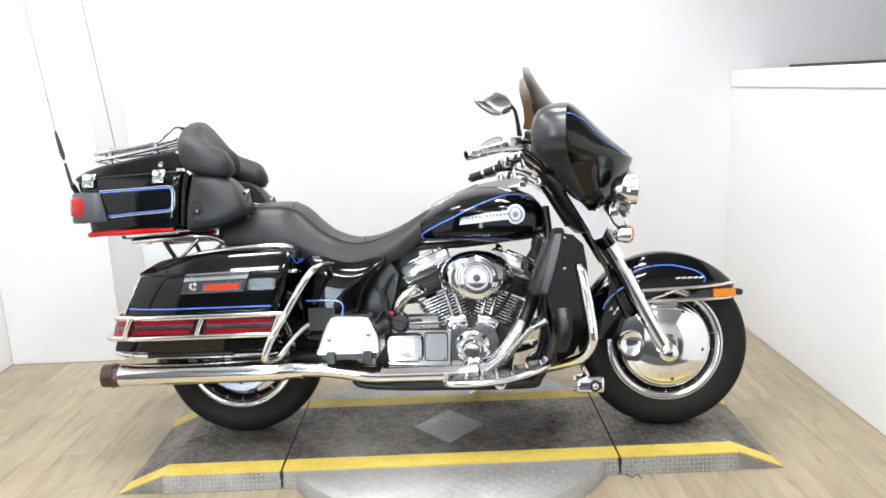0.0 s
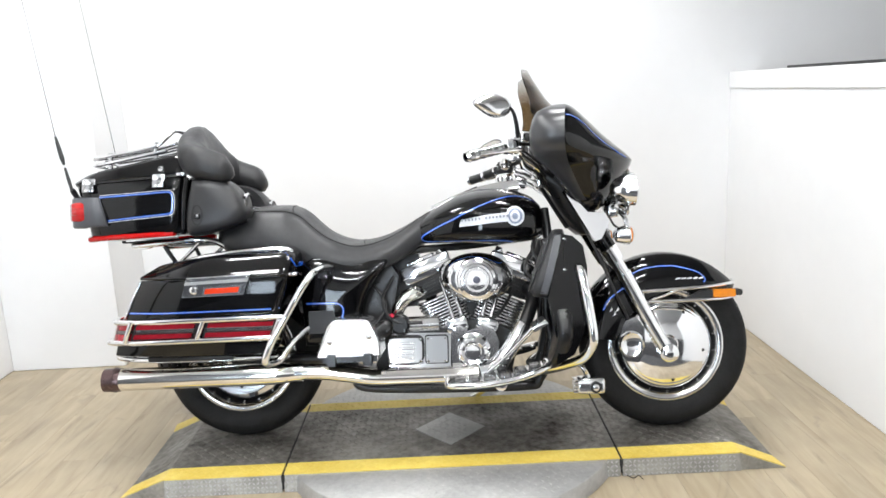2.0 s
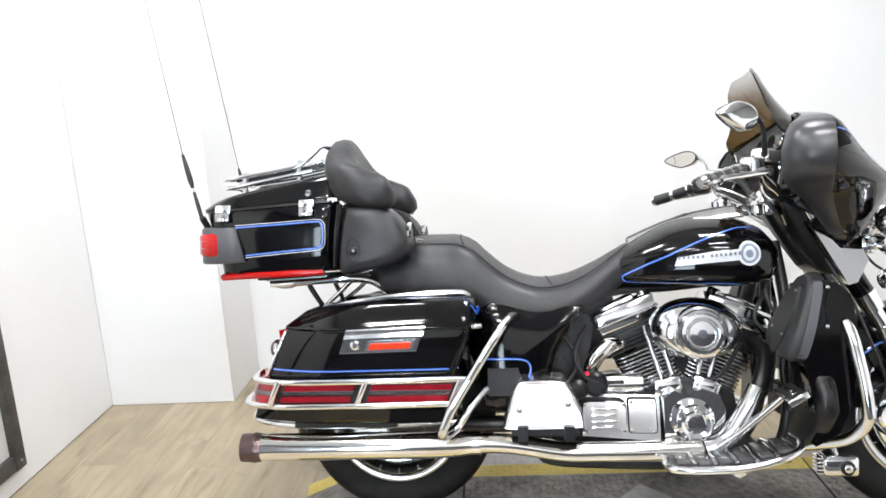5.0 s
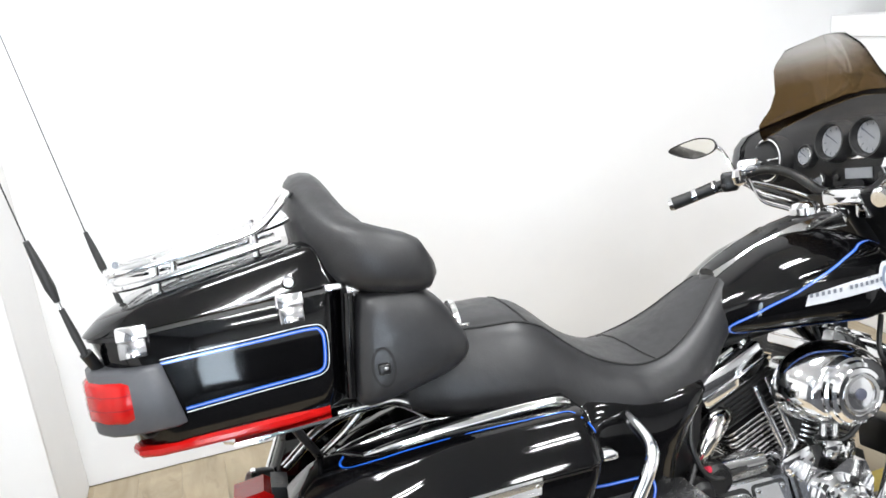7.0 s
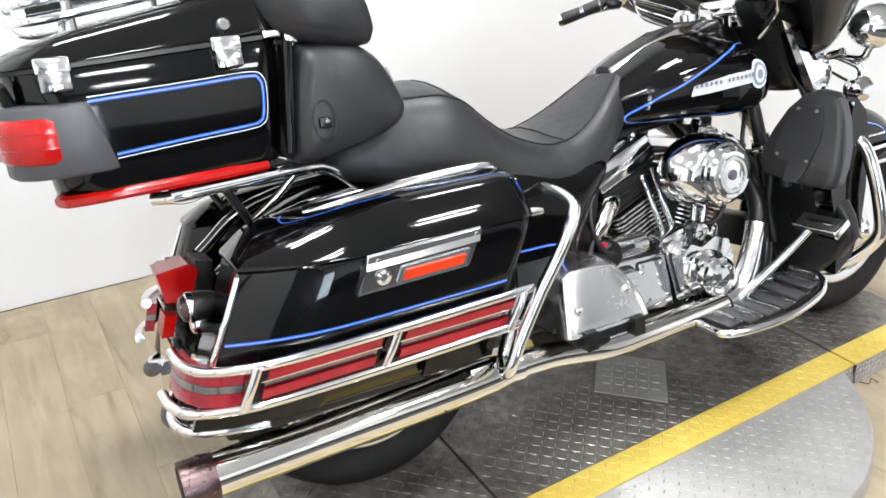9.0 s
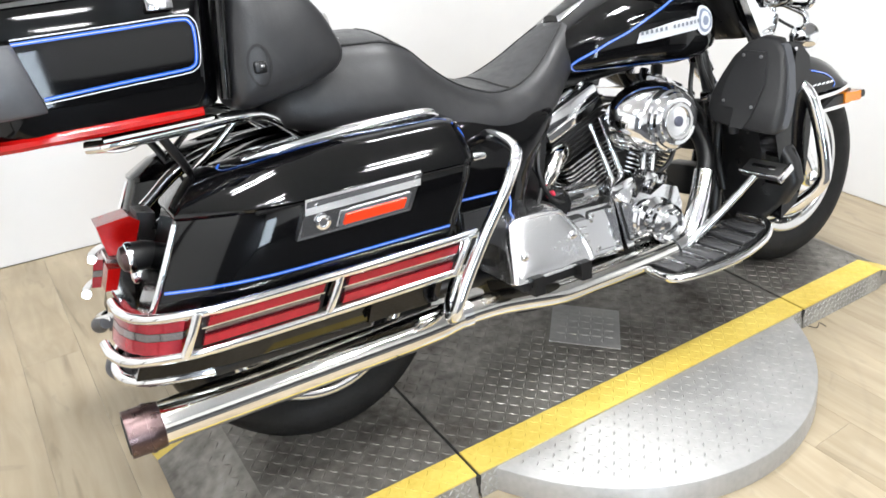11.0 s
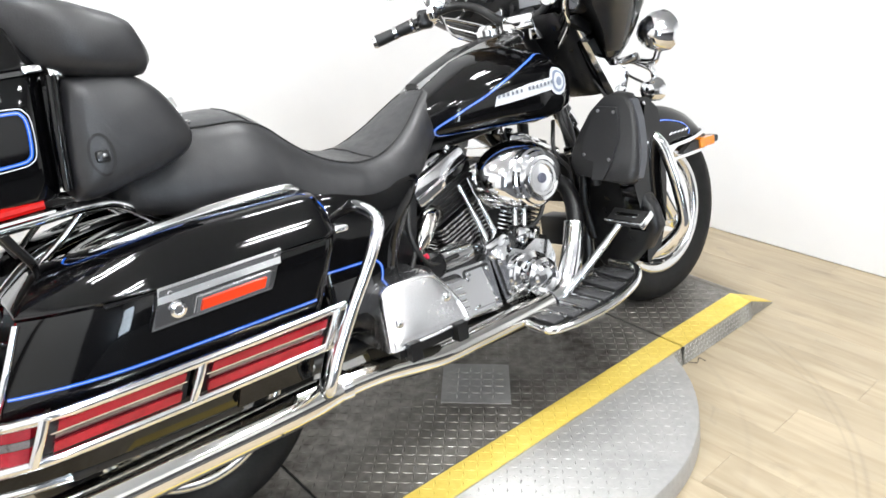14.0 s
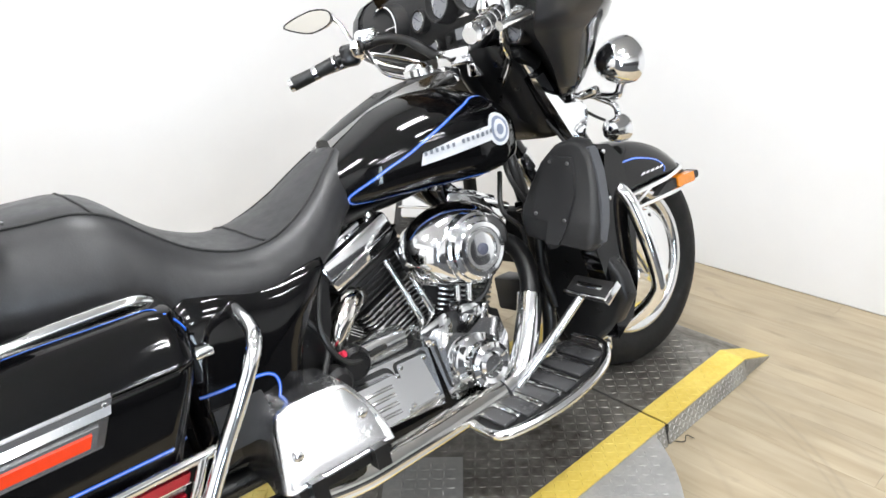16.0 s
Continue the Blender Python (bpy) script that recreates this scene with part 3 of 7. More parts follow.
tagged(part("tread", lozenges(lambda x, y: abs(x) + abs(y) < 0.115, -0.13, 0.13, -0.13, 0.13, 0.0235, TOP + 0.003), TREADLIGHT, hatch), kind="stuff")
DISC, DR = 0.058, 0.619
disc = part("disc", lathe([(DR - 0.006, 0.001), (DR + 0.008, 0.001), (DR, DISC - 0.003), (DR - 0.003, DISC), (0.3, DISC)], pose(0, 0.015, 0), 128), TREADLIGHT, table, "round bright tread-plate turntable disc", 50)
tagged(part("tread", lozenges(lambda x, y: x * x + (y - 0.02) ** 2 < (DR - 0.025) ** 2 and abs(y) > HD + 0.02, -DR, DR, -DR, DR, 0.0235, DISC, 0.0115, 0.0038, 0.0011, seed=5), TREADLIGHT, disc), kind="stuff")


# ---- the motorcycle ----
LEANED = 12.5
bike = empty("touring_motorcycle", Matrix.Translation((-0.003, 0.019, TOP)) @ Matrix.Rotation(radians(1.8), 4, "Z") @ Matrix.Rotation(radians(-LEANED), 4, "X"))
tagged(bike, "black touring motorcycle with blue pinstripes and chrome, leaning on its stand", "motorcycle")
AXF, AXR, RW = (0.796, 0.307), (-0.802, 0.312), 0.312
WHEEL = Matrix.Rotation(radians(90), 4, "X")


# wheels
def wheel(name, x, z, w, front):
    hub = empty(name)
    hub.parent = bike
    m = Matrix.Translation((x, 0, z)) @ WHEEL
    h = w / 2
    tyre = lathe([(0.206, -h * 0.72), (0.228, -h * 0.90), (0.262, -h), (0.288, -h * 0.90), (0.303, -h * 0.60), (RW, -h * 0.2), (RW, h * 0.2), (0.303, h * 0.60), (0.288, h * 0.90), (0.262, h), (0.228, h * 0.90), (0.206, h * 0.72)], m, 72, cap=False)
    part("tyre", tyre, RUBBER, hub, "worn black tyre", 60)
    rim = lathe([(0.214, -h * 0.86), (0.216, -h * 0.78), (0.208, -h * 0.66), (0.196, -h * 0.62), (0.192, -h * 0.5), (0.192, h * 0.5), (0.196, h * 0.62), (0.208, h * 0.66), (0.216, h * 0.78), (0.214, h * 0.86), (0.206, h * 0.92), (0.190, h * 0.84), (0.184, h * 0.70), (0.182, h * 0.4), (0.182, -h * 0.4), (0.184, -h * 0.70), (0.190, -h * 0.84), (0.206, -h * 0.92), (0.214, -h * 0.86)], m, 72, cap=False)
    part("rim", rim, ALLOY, hub, "polished alloy rim edge", 50)
    part("barrel", lathe([(0.186, -h * 0.70), (0.174, -h * 0.62), (0.166, -h * 0.3), (0.166, h * 0.3), (0.174, h * 0.62), (0.186, h * 0.70)], m, 64, cap=False), SATIN, hub, "black painted wheel inner ring", 60)
    part("hub_drum", lathe([(0.018, -0.115), (0.030, -0.115), (0.045, -0.085), (0.050, 0.085), (0.030, 0.105), (0.018, 0.105)], m, 32), ALLOY, hub)
    for k in range(9):
        a = 2 * math.pi * k / 9 + 0.2
        spoke = slab([(-0.016, 0.040), (0.016, 0.040), (0.011, 0.174), (-0.011, 0.174)], -0.022, 0.022, 0.004)
        part("spoke", moved(spoke, Matrix.Translation((x, 0, z)) @ Matrix.Rotation(a, 4, "Y")), SATIN, hub)
    for k in range(18):
        a = 2 * math.pi * k / 18
        nut = lathe([(0.0042, 0), (0.0042, 0.010), (0.002, 0.013)], Matrix.Translation((x + 0.178 * math.sin(a), -h * 0.62, z + 0.178 * math.cos(a))) @ OUT, 8)
        part("rim_bolt", nut, CHROME, hub)
    return hub


front_wheel = wheel("front_wheel", *AXF, 0.134, True)
rear_wheel = wheel("rear_wheel", *AXR, 0.132, False)
m = Matrix.Translation((AXF[0], 0, AXF[1])) @ WHEEL
for s in (-1, 1):
    ring = lathe([(0.056, 0.097), (0.100, 0.090), (0.140, 0.078), (0.147, 0.073), (0.060, 0.073)], m, 64)
    part("brake_disc", sided(ring, s), CHROME, front_wheel, "polished domed front brake disc", 40)
    cover = lathe([(0.168, 0.050), (0.164, 0.062), (0.150, 0.072), (0.105, 0.077), (0.050, 0.070), (0.030, 0.070)], m, 64)
    cov = part("wheel_cover", sided(cover, s), CHROME, front_wheel, "mirror-chrome wheel disc cover", 60)
    for k in range(5):
        a = 2 * math.pi * k / 5 + 0.5
        slot = slab(oval(0, 0, 0.008, 0.020), -0.0815, -0.0735, 0.0)
        part("slot", sided(moved(slot, Matrix.Translation((AXF[0] + 0.118 * math.sin(a), 0, AXF[1] + 0.118 * math.cos(a))) @ Matrix.Rotation(a, 4, "Y")), s), SATIN, cov)
m = Matrix.Translation((AXR[0], 0, AXR[1])) @ WHEEL
part("brake_disc", lathe([(0.070, 0.066), (0.146, 0.066), (0.148, 0.060), (0.070, 0.060)], m, 64), ALLOY, rear_wheel, "steel rear brake disc")
for k in range(14):
    a = 2 * math.pi * k / 14
    part("disc_hole", lathe([(0.0075, 0), (0.0075, 0.0025)], Matrix.Translation((AXR[0] + 0.115 * math.sin(a), -0.066, AXR[1] + 0.115 * math.cos(a))) @ OUT, 12), SATIN, rear_wheel)


for ob in front_wheel.children_recursive:  # the front tyre is a little smaller
    for v in ob.data.vertices:
        v.co.x = AXF[0] + (v.co.x - AXF[0]) * 0.998
        v.co.z = AXF[1] + (v.co.z - AXF[1]) * 0.998


# fork and front brake
fork = empty("front_fork")
fork.parent = bike
for s in (-1, 1):
    up, low = (0.455, -0.122, 0.885), (0.795, -0.122, 0.318)
    part("fork_slider", sided(tube([(0.628, -0.122, 0.596), (0.66, -0.122, 0.543), (0.795, -0.122, 0.318)], [0.029, 0.0285, 0.026], 20, 3), s), CHROME, fork, "chrome lower fork leg")
    part("fork_tube", sided(tube([(0.40, -0.122, 0.975), (0.640, -0.122, 0.577)], 0.0235, 16, straight=True), s), CHROME, fork)
    part("fork_shroud", sided(tube([(0.435, -0.122, 0.915), (0.575, -0.122, 0.682)], [0.034, 0.031], 20, straight=True), s), PAINT, fork, "black fork shroud")
    part("slider_cap", sided(tube([(0.570, -0.122, 0.690), (0.600, -0.122, 0.640)], [0.0335, 0.030], 20, straight=True), s), CHROME, fork)
    part("axle_clamp", sided(lathe([(0.030, -0.02), (0.034, 0.0), (0.034, 0.03), (0.022, 0.042), (0.010, 0.044)], flank(0.803, -0.115, 0.306), 28), s), CHROME, fork, "chrome axle clamp")
    cal = slab([(0.625, 0.38), (0.640, 0.425), (0.680, 0.440), (0.712, 0.40), (0.715, 0.31), (0.690, 0.275), (0.645, 0.28), (0.622, 0.32)], -0.075, -0.135, 0.010, 3)
    caliper = part("brake_caliper", sided(cal, s), CHROME, fork, "chrome front brake caliper")
    part("caliper_cap", sided(lathe([(0.047, 0), (0.047, 0.012), (0.041, 0.018), (0.036, 0.014), (0.01, 0.012)], flank(0.664, -0.134, 0.342), 36), s), CHROME, caliper)
    part("fork_cover", sided(slab([(0.412, 0.897), (0.440, 0.906), (0.470, 0.850), (0.494, 0.823), (0.558, 0.817), (0.574, 0.788), (0.555, 0.750), (0.541, 0.724), (0.517, 0.717)], -0.112, -0.158, 0.009, 3), s), CHROME, fork, "chrome fork cover")
part("steering_head", tube([(0.335, 0, 0.99), (0.46, 0, 0.78)], 0.038, 20, straight=True), SATIN, fork)
for z, x in ((0.945, 0.415), (0.775, 0.520)):
    part("triple_clamp", moved(box((0.075, 0.31, 0.035), 0.012), pose(x, 0, z, 0, 31, 0)), CHROME if z < 0.9 else SATIN, fork)
part("axle", tube([(0.803, -0.15, 0.306), (0.803, 0.15, 0.306)], 0.011, 12, straight=True), CHROME, fork)
part("brake_hose", tube([(0.47, -0.10, 0.80), (0.53, -0.155, 0.66), (0.60, -0.150, 0.52), (0.655, -0.110, 0.43)], 0.005, 8), WIRE, fork)


# front fender
def arc_shell(cx, cz, r, a0, a1, half, drop, rows=22, n=16, bulge=0.35):
    """A mudguard: an arch from angle a0 to a1 (degrees from the front), with sides that hang down."""
    loops = []
    for i in range(rows + 1):
        t = i / rows
        a = radians(a0 + (a1 - a0) * t)
        d = drop(t)
        row = []
        for j in range(n + 1):
            u = -1 + 2 * j / n
            y = half * math.copysign(min(1, abs(u) * 1.45) ** (0.8), u)
            k = max(0.0, (abs(u) - 0.42) / 0.58)
            rr = r * (1 - 0.10 * bulge * min(1, abs(u) / 0.5) ** 2) - d * k
            row.append((cx + rr * math.cos(a), y, cz + rr * math.sin(a)))
        loops.append(row)
    bm = rings(bmesh.new(), loops, closed=False)
    bmesh.ops.recalc_face_normals(bm, faces=bm.faces)
    bmesh.ops.solidify(bm, geom=bm.faces[:], thickness=0.004)
    return bm


def fender_drop(t):
    return float(np.interp(t, (0, 0.12, 0.35, 0.6, 0.85, 1), (0.035, 0.085, 0.135, 0.150, 0.15, 0.13)))


fender_bm = arc_shell(0.793, 0.328, 0.345, 40, 172, 0.094, fender_drop)
fbvh = tree(fender_bm)
fender_stripe = [(0.665, 0.575), (0.667, 0.594), (0.70, 0.612), (0.751, 0.622), (0.80, 0.624), (0.84, 0.620), (0.909, 0.599), (0.936, 0.574), (0.930, 0.560)]
front_fender = part("front_fender", fender_bm, PAINT, bike, "gloss black front mudguard with blue pinstripe", 50)
for s in (-1, 1):
    pinstripe(fbvh, fender_stripe, front_fender, s)
    pinstripe(fbvh, [(0.655, 0.560), (0.62, 0.540), (0.575, 0.505), (0.555, 0.470)], front_fender, s)
    for k in range(5):
        x = 0.828 + 0.021 * k
        part("script_mark", patch(fbvh, [(x, 0.573), (x + 0.017, 0.575), (x + 0.020, 0.581), (x + 0.004, 0.579)], s), WHITEMARK, front_fender, "white script mark")
    for k in range(3):
        part("fender_mark", patch(fbvh, [(0.576 + 0.012 * k, 0.462 - 0.016 * (k % 2)), (0.590 + 0.012 * k, 0.470 - 0.016 * (k % 2)), (0.586 + 0.012 * k, 0.480 - 0.016 * (k % 2))], s), WHITEMARK, front_fender)
    rail = join(tube([(0.700, -0.107, 0.536), (0.80, -0.112, 0.540), (0.92, -0.112, 0.545), (1.02, -0.088, 0.552), (1.052, -0.045, 0.556), (1.060, 0, 0.556)], 0.0065, 10),
                tube([(0.722, -0.107, 0.497), (0.85, -0.114, 0.499), (0.97, -0.110, 0.501), (1.022, -0.088, 0.503), (1.045, -0.045, 0.505), (1.052, 0, 0.505)], 0.0065, 10),
                tube([(0.735, -0.110, 0.505), (0.79, -0.114, 0.522), (0.84, -0.114, 0.541)], 0.005, 8))
    rail_ob = part("fender_rail", sided(rail, s), CHROME, front_fender, "chrome mudguard rail")
    marker = part("marker_lamp", sided(slab(rounded(0.958, 1.038, 0.507, 0.536, 0.006), -0.092, -0.118, 0.004), s), AMBER, front_fender, "amber side marker lens")
    part("marker_cap", sided(slab(rounded(1.036, 1.064, 0.511, 0.534, 0.009), -0.080, -0.114, 0.005), s), PLASTIC, marker)
    part("marker_base", sided(slab([(0.860, 0.506), (0.960, 0.508), (0.960, 0.534), (0.915, 0.532)], -0.094, -0.112, 0.003), s), PLASTIC, marker)
part("fender_trim", tube([(0.93, 0, 0.628), (0.985, 0, 0.607), (1.035, 0, 0.568)], [0.004, 0.010, 0.006], 10), CHROME, front_fender, "chrome ornament on the mudguard tip")


# tank
TANK = [(-0.155, 0.762, 0.050, 0.020), (-0.125, 0.770, 0.100, 0.044), (-0.06, 0.791, 0.146, 0.064), (0.02, 0.812, 0.178, 0.086), (0.10, 0.822, 0.199, 0.098), (0.18, 0.822, 0.208, 0.103), (0.25, 0.818, 0.203, 0.092), (0.30, 0.812, 0.178, 0.076), (0.330, 0.806, 0.132, 0.052), (0.338, 0.806, 0.08, 0.03)]
loops = []
for p in curve([(x, 0, z) for x, z, w, h in TANK], 4):
    w, h = (float(np.interp(p.x, [t[0] for t in TANK], [t[k] for t in TANK])) for k in (2, 3))
    up = [v for v in oval(0, 0, w, h, 1.95, 48) if v[1] >= -1e-9]
    low = [v for v in oval(0, 0, w, h + 0.010, 4.6, 48) if v[1] < -1e-9]
    loops.append([(p.x, y, p.z + z) for y, z in up + low])
tank_bm = rings(bmesh.new(), loops)
tbvh = tree(tank_bm)
tank = part("fuel_tank", tank_bm, PAINT, bike, "gloss black fuel tank with blue pinstripe and silver emblem", 60)
tank_line = [(0.305, 0.868), (0.262, 0.884), (0.211, 0.886), (0.16, 0.873), (0.108, 0.854), (0.055, 0.830), (0.004, 0.804), (-0.04, 0.784), (-0.079, 0.763), (-0.103, 0.749), (-0.110, 0.740), (-0.104, 0.731), (-0.085, 0.727), (0.0, 0.728), (0.104, 0.729), (0.19, 0.728), (0.225, 0.720), (0.243, 0.708)]
for s in (-1, 1):
    pinstripe(tbvh, tank_line, tank, s)
    part("emblem", patch(tbvh, [(0.030, 0.779), (0.072, 0.783), (0.132, 0.790), (0.202, 0.797), (0.202, 0.828), (0.132, 0.822), (0.062, 0.808), (0.038, 0.803)], s, 0.003), SILVER, tank, "silver bar-shaped tank emblem")
    part("emblem_disc", patch(tbvh, oval(0.229, 0.815, 0.032, 0.034), s, 0.0042), SILVER, tank)
    part("emblem_centre", patch(tbvh, oval(0.229, 0.815, 0.024, 0.027), s, 0.0052), BADGEBLUE, tank)
    part("emblem_ring", patch(tbvh, oval(0.229, 0.815, 0.018, 0.020), s, 0.0062), SILVER, tank)
    part("emblem_dot", patch(tbvh, oval(0.229, 0.815, 0.010, 0.011), s, 0.0070), BADGEBLUE, tank)
    for k in range(14):
        x = 0.040 + 0.0122 * k
        if k == 6:
            continue
        z = 0.7975 + 0.095 * (x - 0.04)
        part("emblem_mark", patch(tbvh, [(x, z), (x + 0.0064, z + 0.0006), (x + 0.0064, z + 0.0092), (x, z + 0.0086)], s, 0.0062), EMBLEMMARK, tank)
    part("tank_seam_bolt", sided(lathe([(0.010, -0.01), (0.010, 0.004), (0.005, 0.007)], flank(0.325, -0.085, 0.735), 16), s), CHROME, tank)
console_line = [(-0.080, 0.842), (-0.035, 0.863), (0.03, 0.891), (0.12, 0.919), (0.20, 0.934), (0.255, 0.937)]
con = [[(x, y, z + dz) for y, dz in ((-w, -0.02), (-w, 0.006), (-w * 0.75, 0.012), (0, 0.014), (w * 0.75, 0.012), (w, 0.006), (w, -0.02))] for (x, z), w in zip(console_line, (0.030, 0.038, 0.044, 0.050, 0.056, 0.056))]
console = part("dash_console", rings(bmesh.new(), con), SATIN, tank, "black console along the tank top")
for s in (-1, 1):
    edge = rings(bmesh.new(), [[(x, -w - 0.016, z - 0.022), (x, -w - 0.014, z - 0.014), (x, -w + 0.002, z + 0.011), (x, -w + 0.008, z + 0.008), (x, -w + 0.002, z - 0.022)] for (x, z), w in zip(console_line, (0.030, 0.038, 0.044, 0.050, 0.056, 0.056))])
    part("console_trim", sided(edge, s), CHROME, console, "chrome console edge")
part("filler_door", moved(box((0.12, 0.066, 0.010), 0.004), pose(0.045, 0, 0.904, 0, -22, 0)), SATIN, console, "black filler door")
part("ignition_switch", moved(lathe([(0.034, 0), (0.034, 0.016), (0.026, 0.026), (0.010, 0.030)], None, 32), pose(0.205, 0, 0.948, 0, -4, 0)), CHROME, console, "chrome ignition switch")
part("console_front", moved(box((0.050, 0.105, 0.035), 0.010), pose(0.262, 0, 0.938, 0, 12, 0)), CHROME, console)


# seat
seat_bm = bmesh.new()
SEAT = [(-0.875, 0.800, 0.740, 0.105), (-0.84, 0.842, 0.722, 0.150), (-0.76, 0.862, 0.702, 0.178), (-0.66, 0.870, 0.688, 0.190), (-0.608, 0.870, 0.676, 0.192), (-0.560, 0.850, 0.662, 0.190), (-0.513, 0.806, 0.645, 0.192), (-0.457, 0.762, 0.632, 0.198), (-0.392, 0.735, 0.625, 0.202), (-0.33, 0.728, 0.622, 0.200), (-0.258, 0.742, 0.632, 0.186), (-0.190, 0.772, 0.660, 0.156), (-0.129, 0.812, 0.705, 0.118), (-0.078, 0.842, 0.745, 0.092), (-0.049, 0.850, 0.780, 0.074), (-0.033, 0.836, 0.806, 0.050)]
loops = []
for p in curve([(a, b, c) for a, b, c, d in SEAT], 4):
    w = float(np.interp(p.x, [a for a, *_ in SEAT], [d for *_, d in SEAT]))
    x, top, bot = p.x, p.y, p.z
    h = top - bot
    crown = float(np.interp(x, (-0.875, -0.8, -0.45, -0.2, -0.1), (0.0, 0.008, 0.011, 0.010, 0.0)))
    prof = [(0, top + crown), (0.30, top + crown * 0.75), (0.55, top - 0.003), (0.72, top - 0.075 * h), (0.86, top - 0.21 * h), (0.96, top - 0.42 * h), (1.0, top - 0.66 * h), (0.985, top - 0.86 * h), (0.93, bot + 0.02 * h), (0.6, bot), (0, bot)]
    right = [(x, -u * w, z) for u, z in prof]
    left = [(x, u * w, z) for u, z in prof[-2:0:-1]]
    loops.append(right + left)
rings(seat_bm, loops)
sbvh = tree(seat_bm)
seat = part("seat", seat_bm, LEATHER, bike, "black vinyl two-up touring seat with stitched panels", 70)


def from_above(bvh, pts, r=0.0027, n=5):
    got = []
    for v in curve([(x, y, 0) for x, y in pts], n):
        hit = bvh.ray_cast(Vector((v.x, v.y, 1.6)), Vector((0, 0, -1)))
        if hit[0]:
            got.append(hit[0] + Vector((0, 0, 0.0003)))
    return tube(got, r, 6, straight=True)


for s in (-1, 1):
    part("piping", from_above(sbvh, [(-0.82, s * 0.105), (-0.70, s * 0.135), (-0.60, s * 0.138), (-0.53, s * 0.135), (-0.45, s * 0.142), (-0.36, s * 0.148), (-0.28, s * 0.138), (-0.20, s * 0.108), (-0.13, s * 0.074), (-0.085, s * 0.05)]), SEAM, seat)
part("cross_seam", from_above(sbvh, [(-0.585, -0.135), (-0.60, -0.07), (-0.605, 0), (-0.60, 0.07), (-0.585, 0.135)]), SEAM, seat)
for s in (-1, 1):
    part("strap_loop", tube([(-0.745, s * 0.142, 0.862), (-0.740, s * 0.158, 0.868), (-0.715, s * 0.160, 0.868), (-0.708, s * 0.146, 0.864)], 0.0032, 8), CHROME, seat, "small chrome strap loop")
part("cross_seam", from_above(sbvh, [(-0.315, -0.140), (-0.33, -0.07), (-0.335, 0), (-0.33, 0.07), (-0.315, 0.140)]), SEAM, seat)


# engine
engine = empty("engine")
engine.parent = bike
CRANK = Vector((0.062, 0, 0.235))
case = part("crankcase", join(slab([(-0.05, 0.20), (0.19, 0.20), (0.215, 0.30), (0.20, 0.395), (0.13, 0.435), (0.0, 0.435), (-0.06, 0.38)], 0.13, -0.115, 0.012, 3), slab([(-0.30, 0.215), (-0.03, 0.205), (-0.03, 0.40), (-0.12, 0.425), (-0.29, 0.40)], 0.13, -0.105, 0.012, 3)), FINS, engine, "black engine and gearbox casing")
gear = slab([(-0.012, 0.270), (0.02, 0.255), (0.11, 0.255), (0.150, 0.300), (0.158, 0.365), (0.142, 0.410), (0.095, 0.425), (0.05, 0.405), (0.015, 0.420), (-0.014, 0.395)], -0.105, -0.186, 0.010, 3)
cover = part("cam_cover", gear, CHROME, engine, "chrome cam gear cover")
part("timer_cover", lathe([(0.062, -0.008), (0.061, 0.006), (0.050, 0.010), (0.046, 0.012), (0.047, 0.034), (0.052, 0.038), (0.050, 0.046), (0.040, 0.051), (0.030, 0.047), (0.024, 0.053), (0.010, 0.054)], flank(0.064, -0.186, 0.337), 48), CHROME, cover, "chrome round timer cover")
for k in range(5):
    a = 2 * math.pi * k / 5
    part("bolt", lathe([(0.005, 0), (0.005, 0.004), (0.003, 0.005)], flank(0.064 + 0.045 * math.sin(a), -0.231, 0.337 + 0.045 * math.cos(a)), 10), CHROME, cover)
for k in range(4):
    a = 2 * math.pi * (k + 0.5) / 4
    part("cover_window", lathe([(0.009, -0.004), (0.009, 0.0012)], flank(0.064 + 0.054 * math.sin(a), -0.194, 0.337 + 0.054 * math.cos(a)), 12), GAP, cover)
def tipped(bm, foot=0.28, by=0.26):
    """Leans the outer face of a cover back towards its top."""
    for v in bm.verts:
        if v.co.y < -0.12:
            v.co.y += (v.co.z - foot) * by
    return bm


part("gearbox_cover", tipped(slab([(-0.245, 0.275), (-0.02, 0.262), (-0.016, 0.390), (-0.235, 0.392)], -0.10, -0.150, 0.010, 3)), CHROME, engine, "chrome gearbox side cover")
part("cover_joint", tipped(slab(rounded(-0.112, -0.026, 0.283, 0.384, 0.010), -0.149, -0.1515, 0.0)), GAP, engine)
part("inspection_panel", tipped(slab(rounded(-0.108, -0.030, 0.287, 0.380, 0.008), -0.150, -0.158, 0.003)), CHROME, engine, "chrome inspection panel")
part("cover_joint", tipped(slab(rounded(-0.249, -0.114, 0.286, 0.384, 0.026), -0.149, -0.1515, 0.0)), GAP, engine)
part("clutch_cover", tipped(slab(rounded(-0.243, -0.120, 0.292, 0.378, 0.022), -0.150, -0.186, 0.012, 3)), CHROME, engine, "ribbed chrome clutch release cover")
for k in range(4):
    part("cover_rib", tipped(box((0.074, 0.010, 0.007), 0.002, pose(-0.183, -0.187, 0.310 + 0.017 * k))), CHROME, engine)
for x, z in ((-0.236, 0.300), (-0.126, 0.300), (-0.236, 0.372), (-0.126, 0.372), (-0.100, 0.294), (-0.038, 0.294), (-0.100, 0.373), (-0.038, 0.373)):
    part("bolt", lathe([(0.0048, -0.004), (0.0048, 0.004), (0.003, 0.0055)], flank(x, (-0.184 if x < -0.11 else -0.158) + (z - 0.28) * 0.26, z), 10), CHROME, engine)
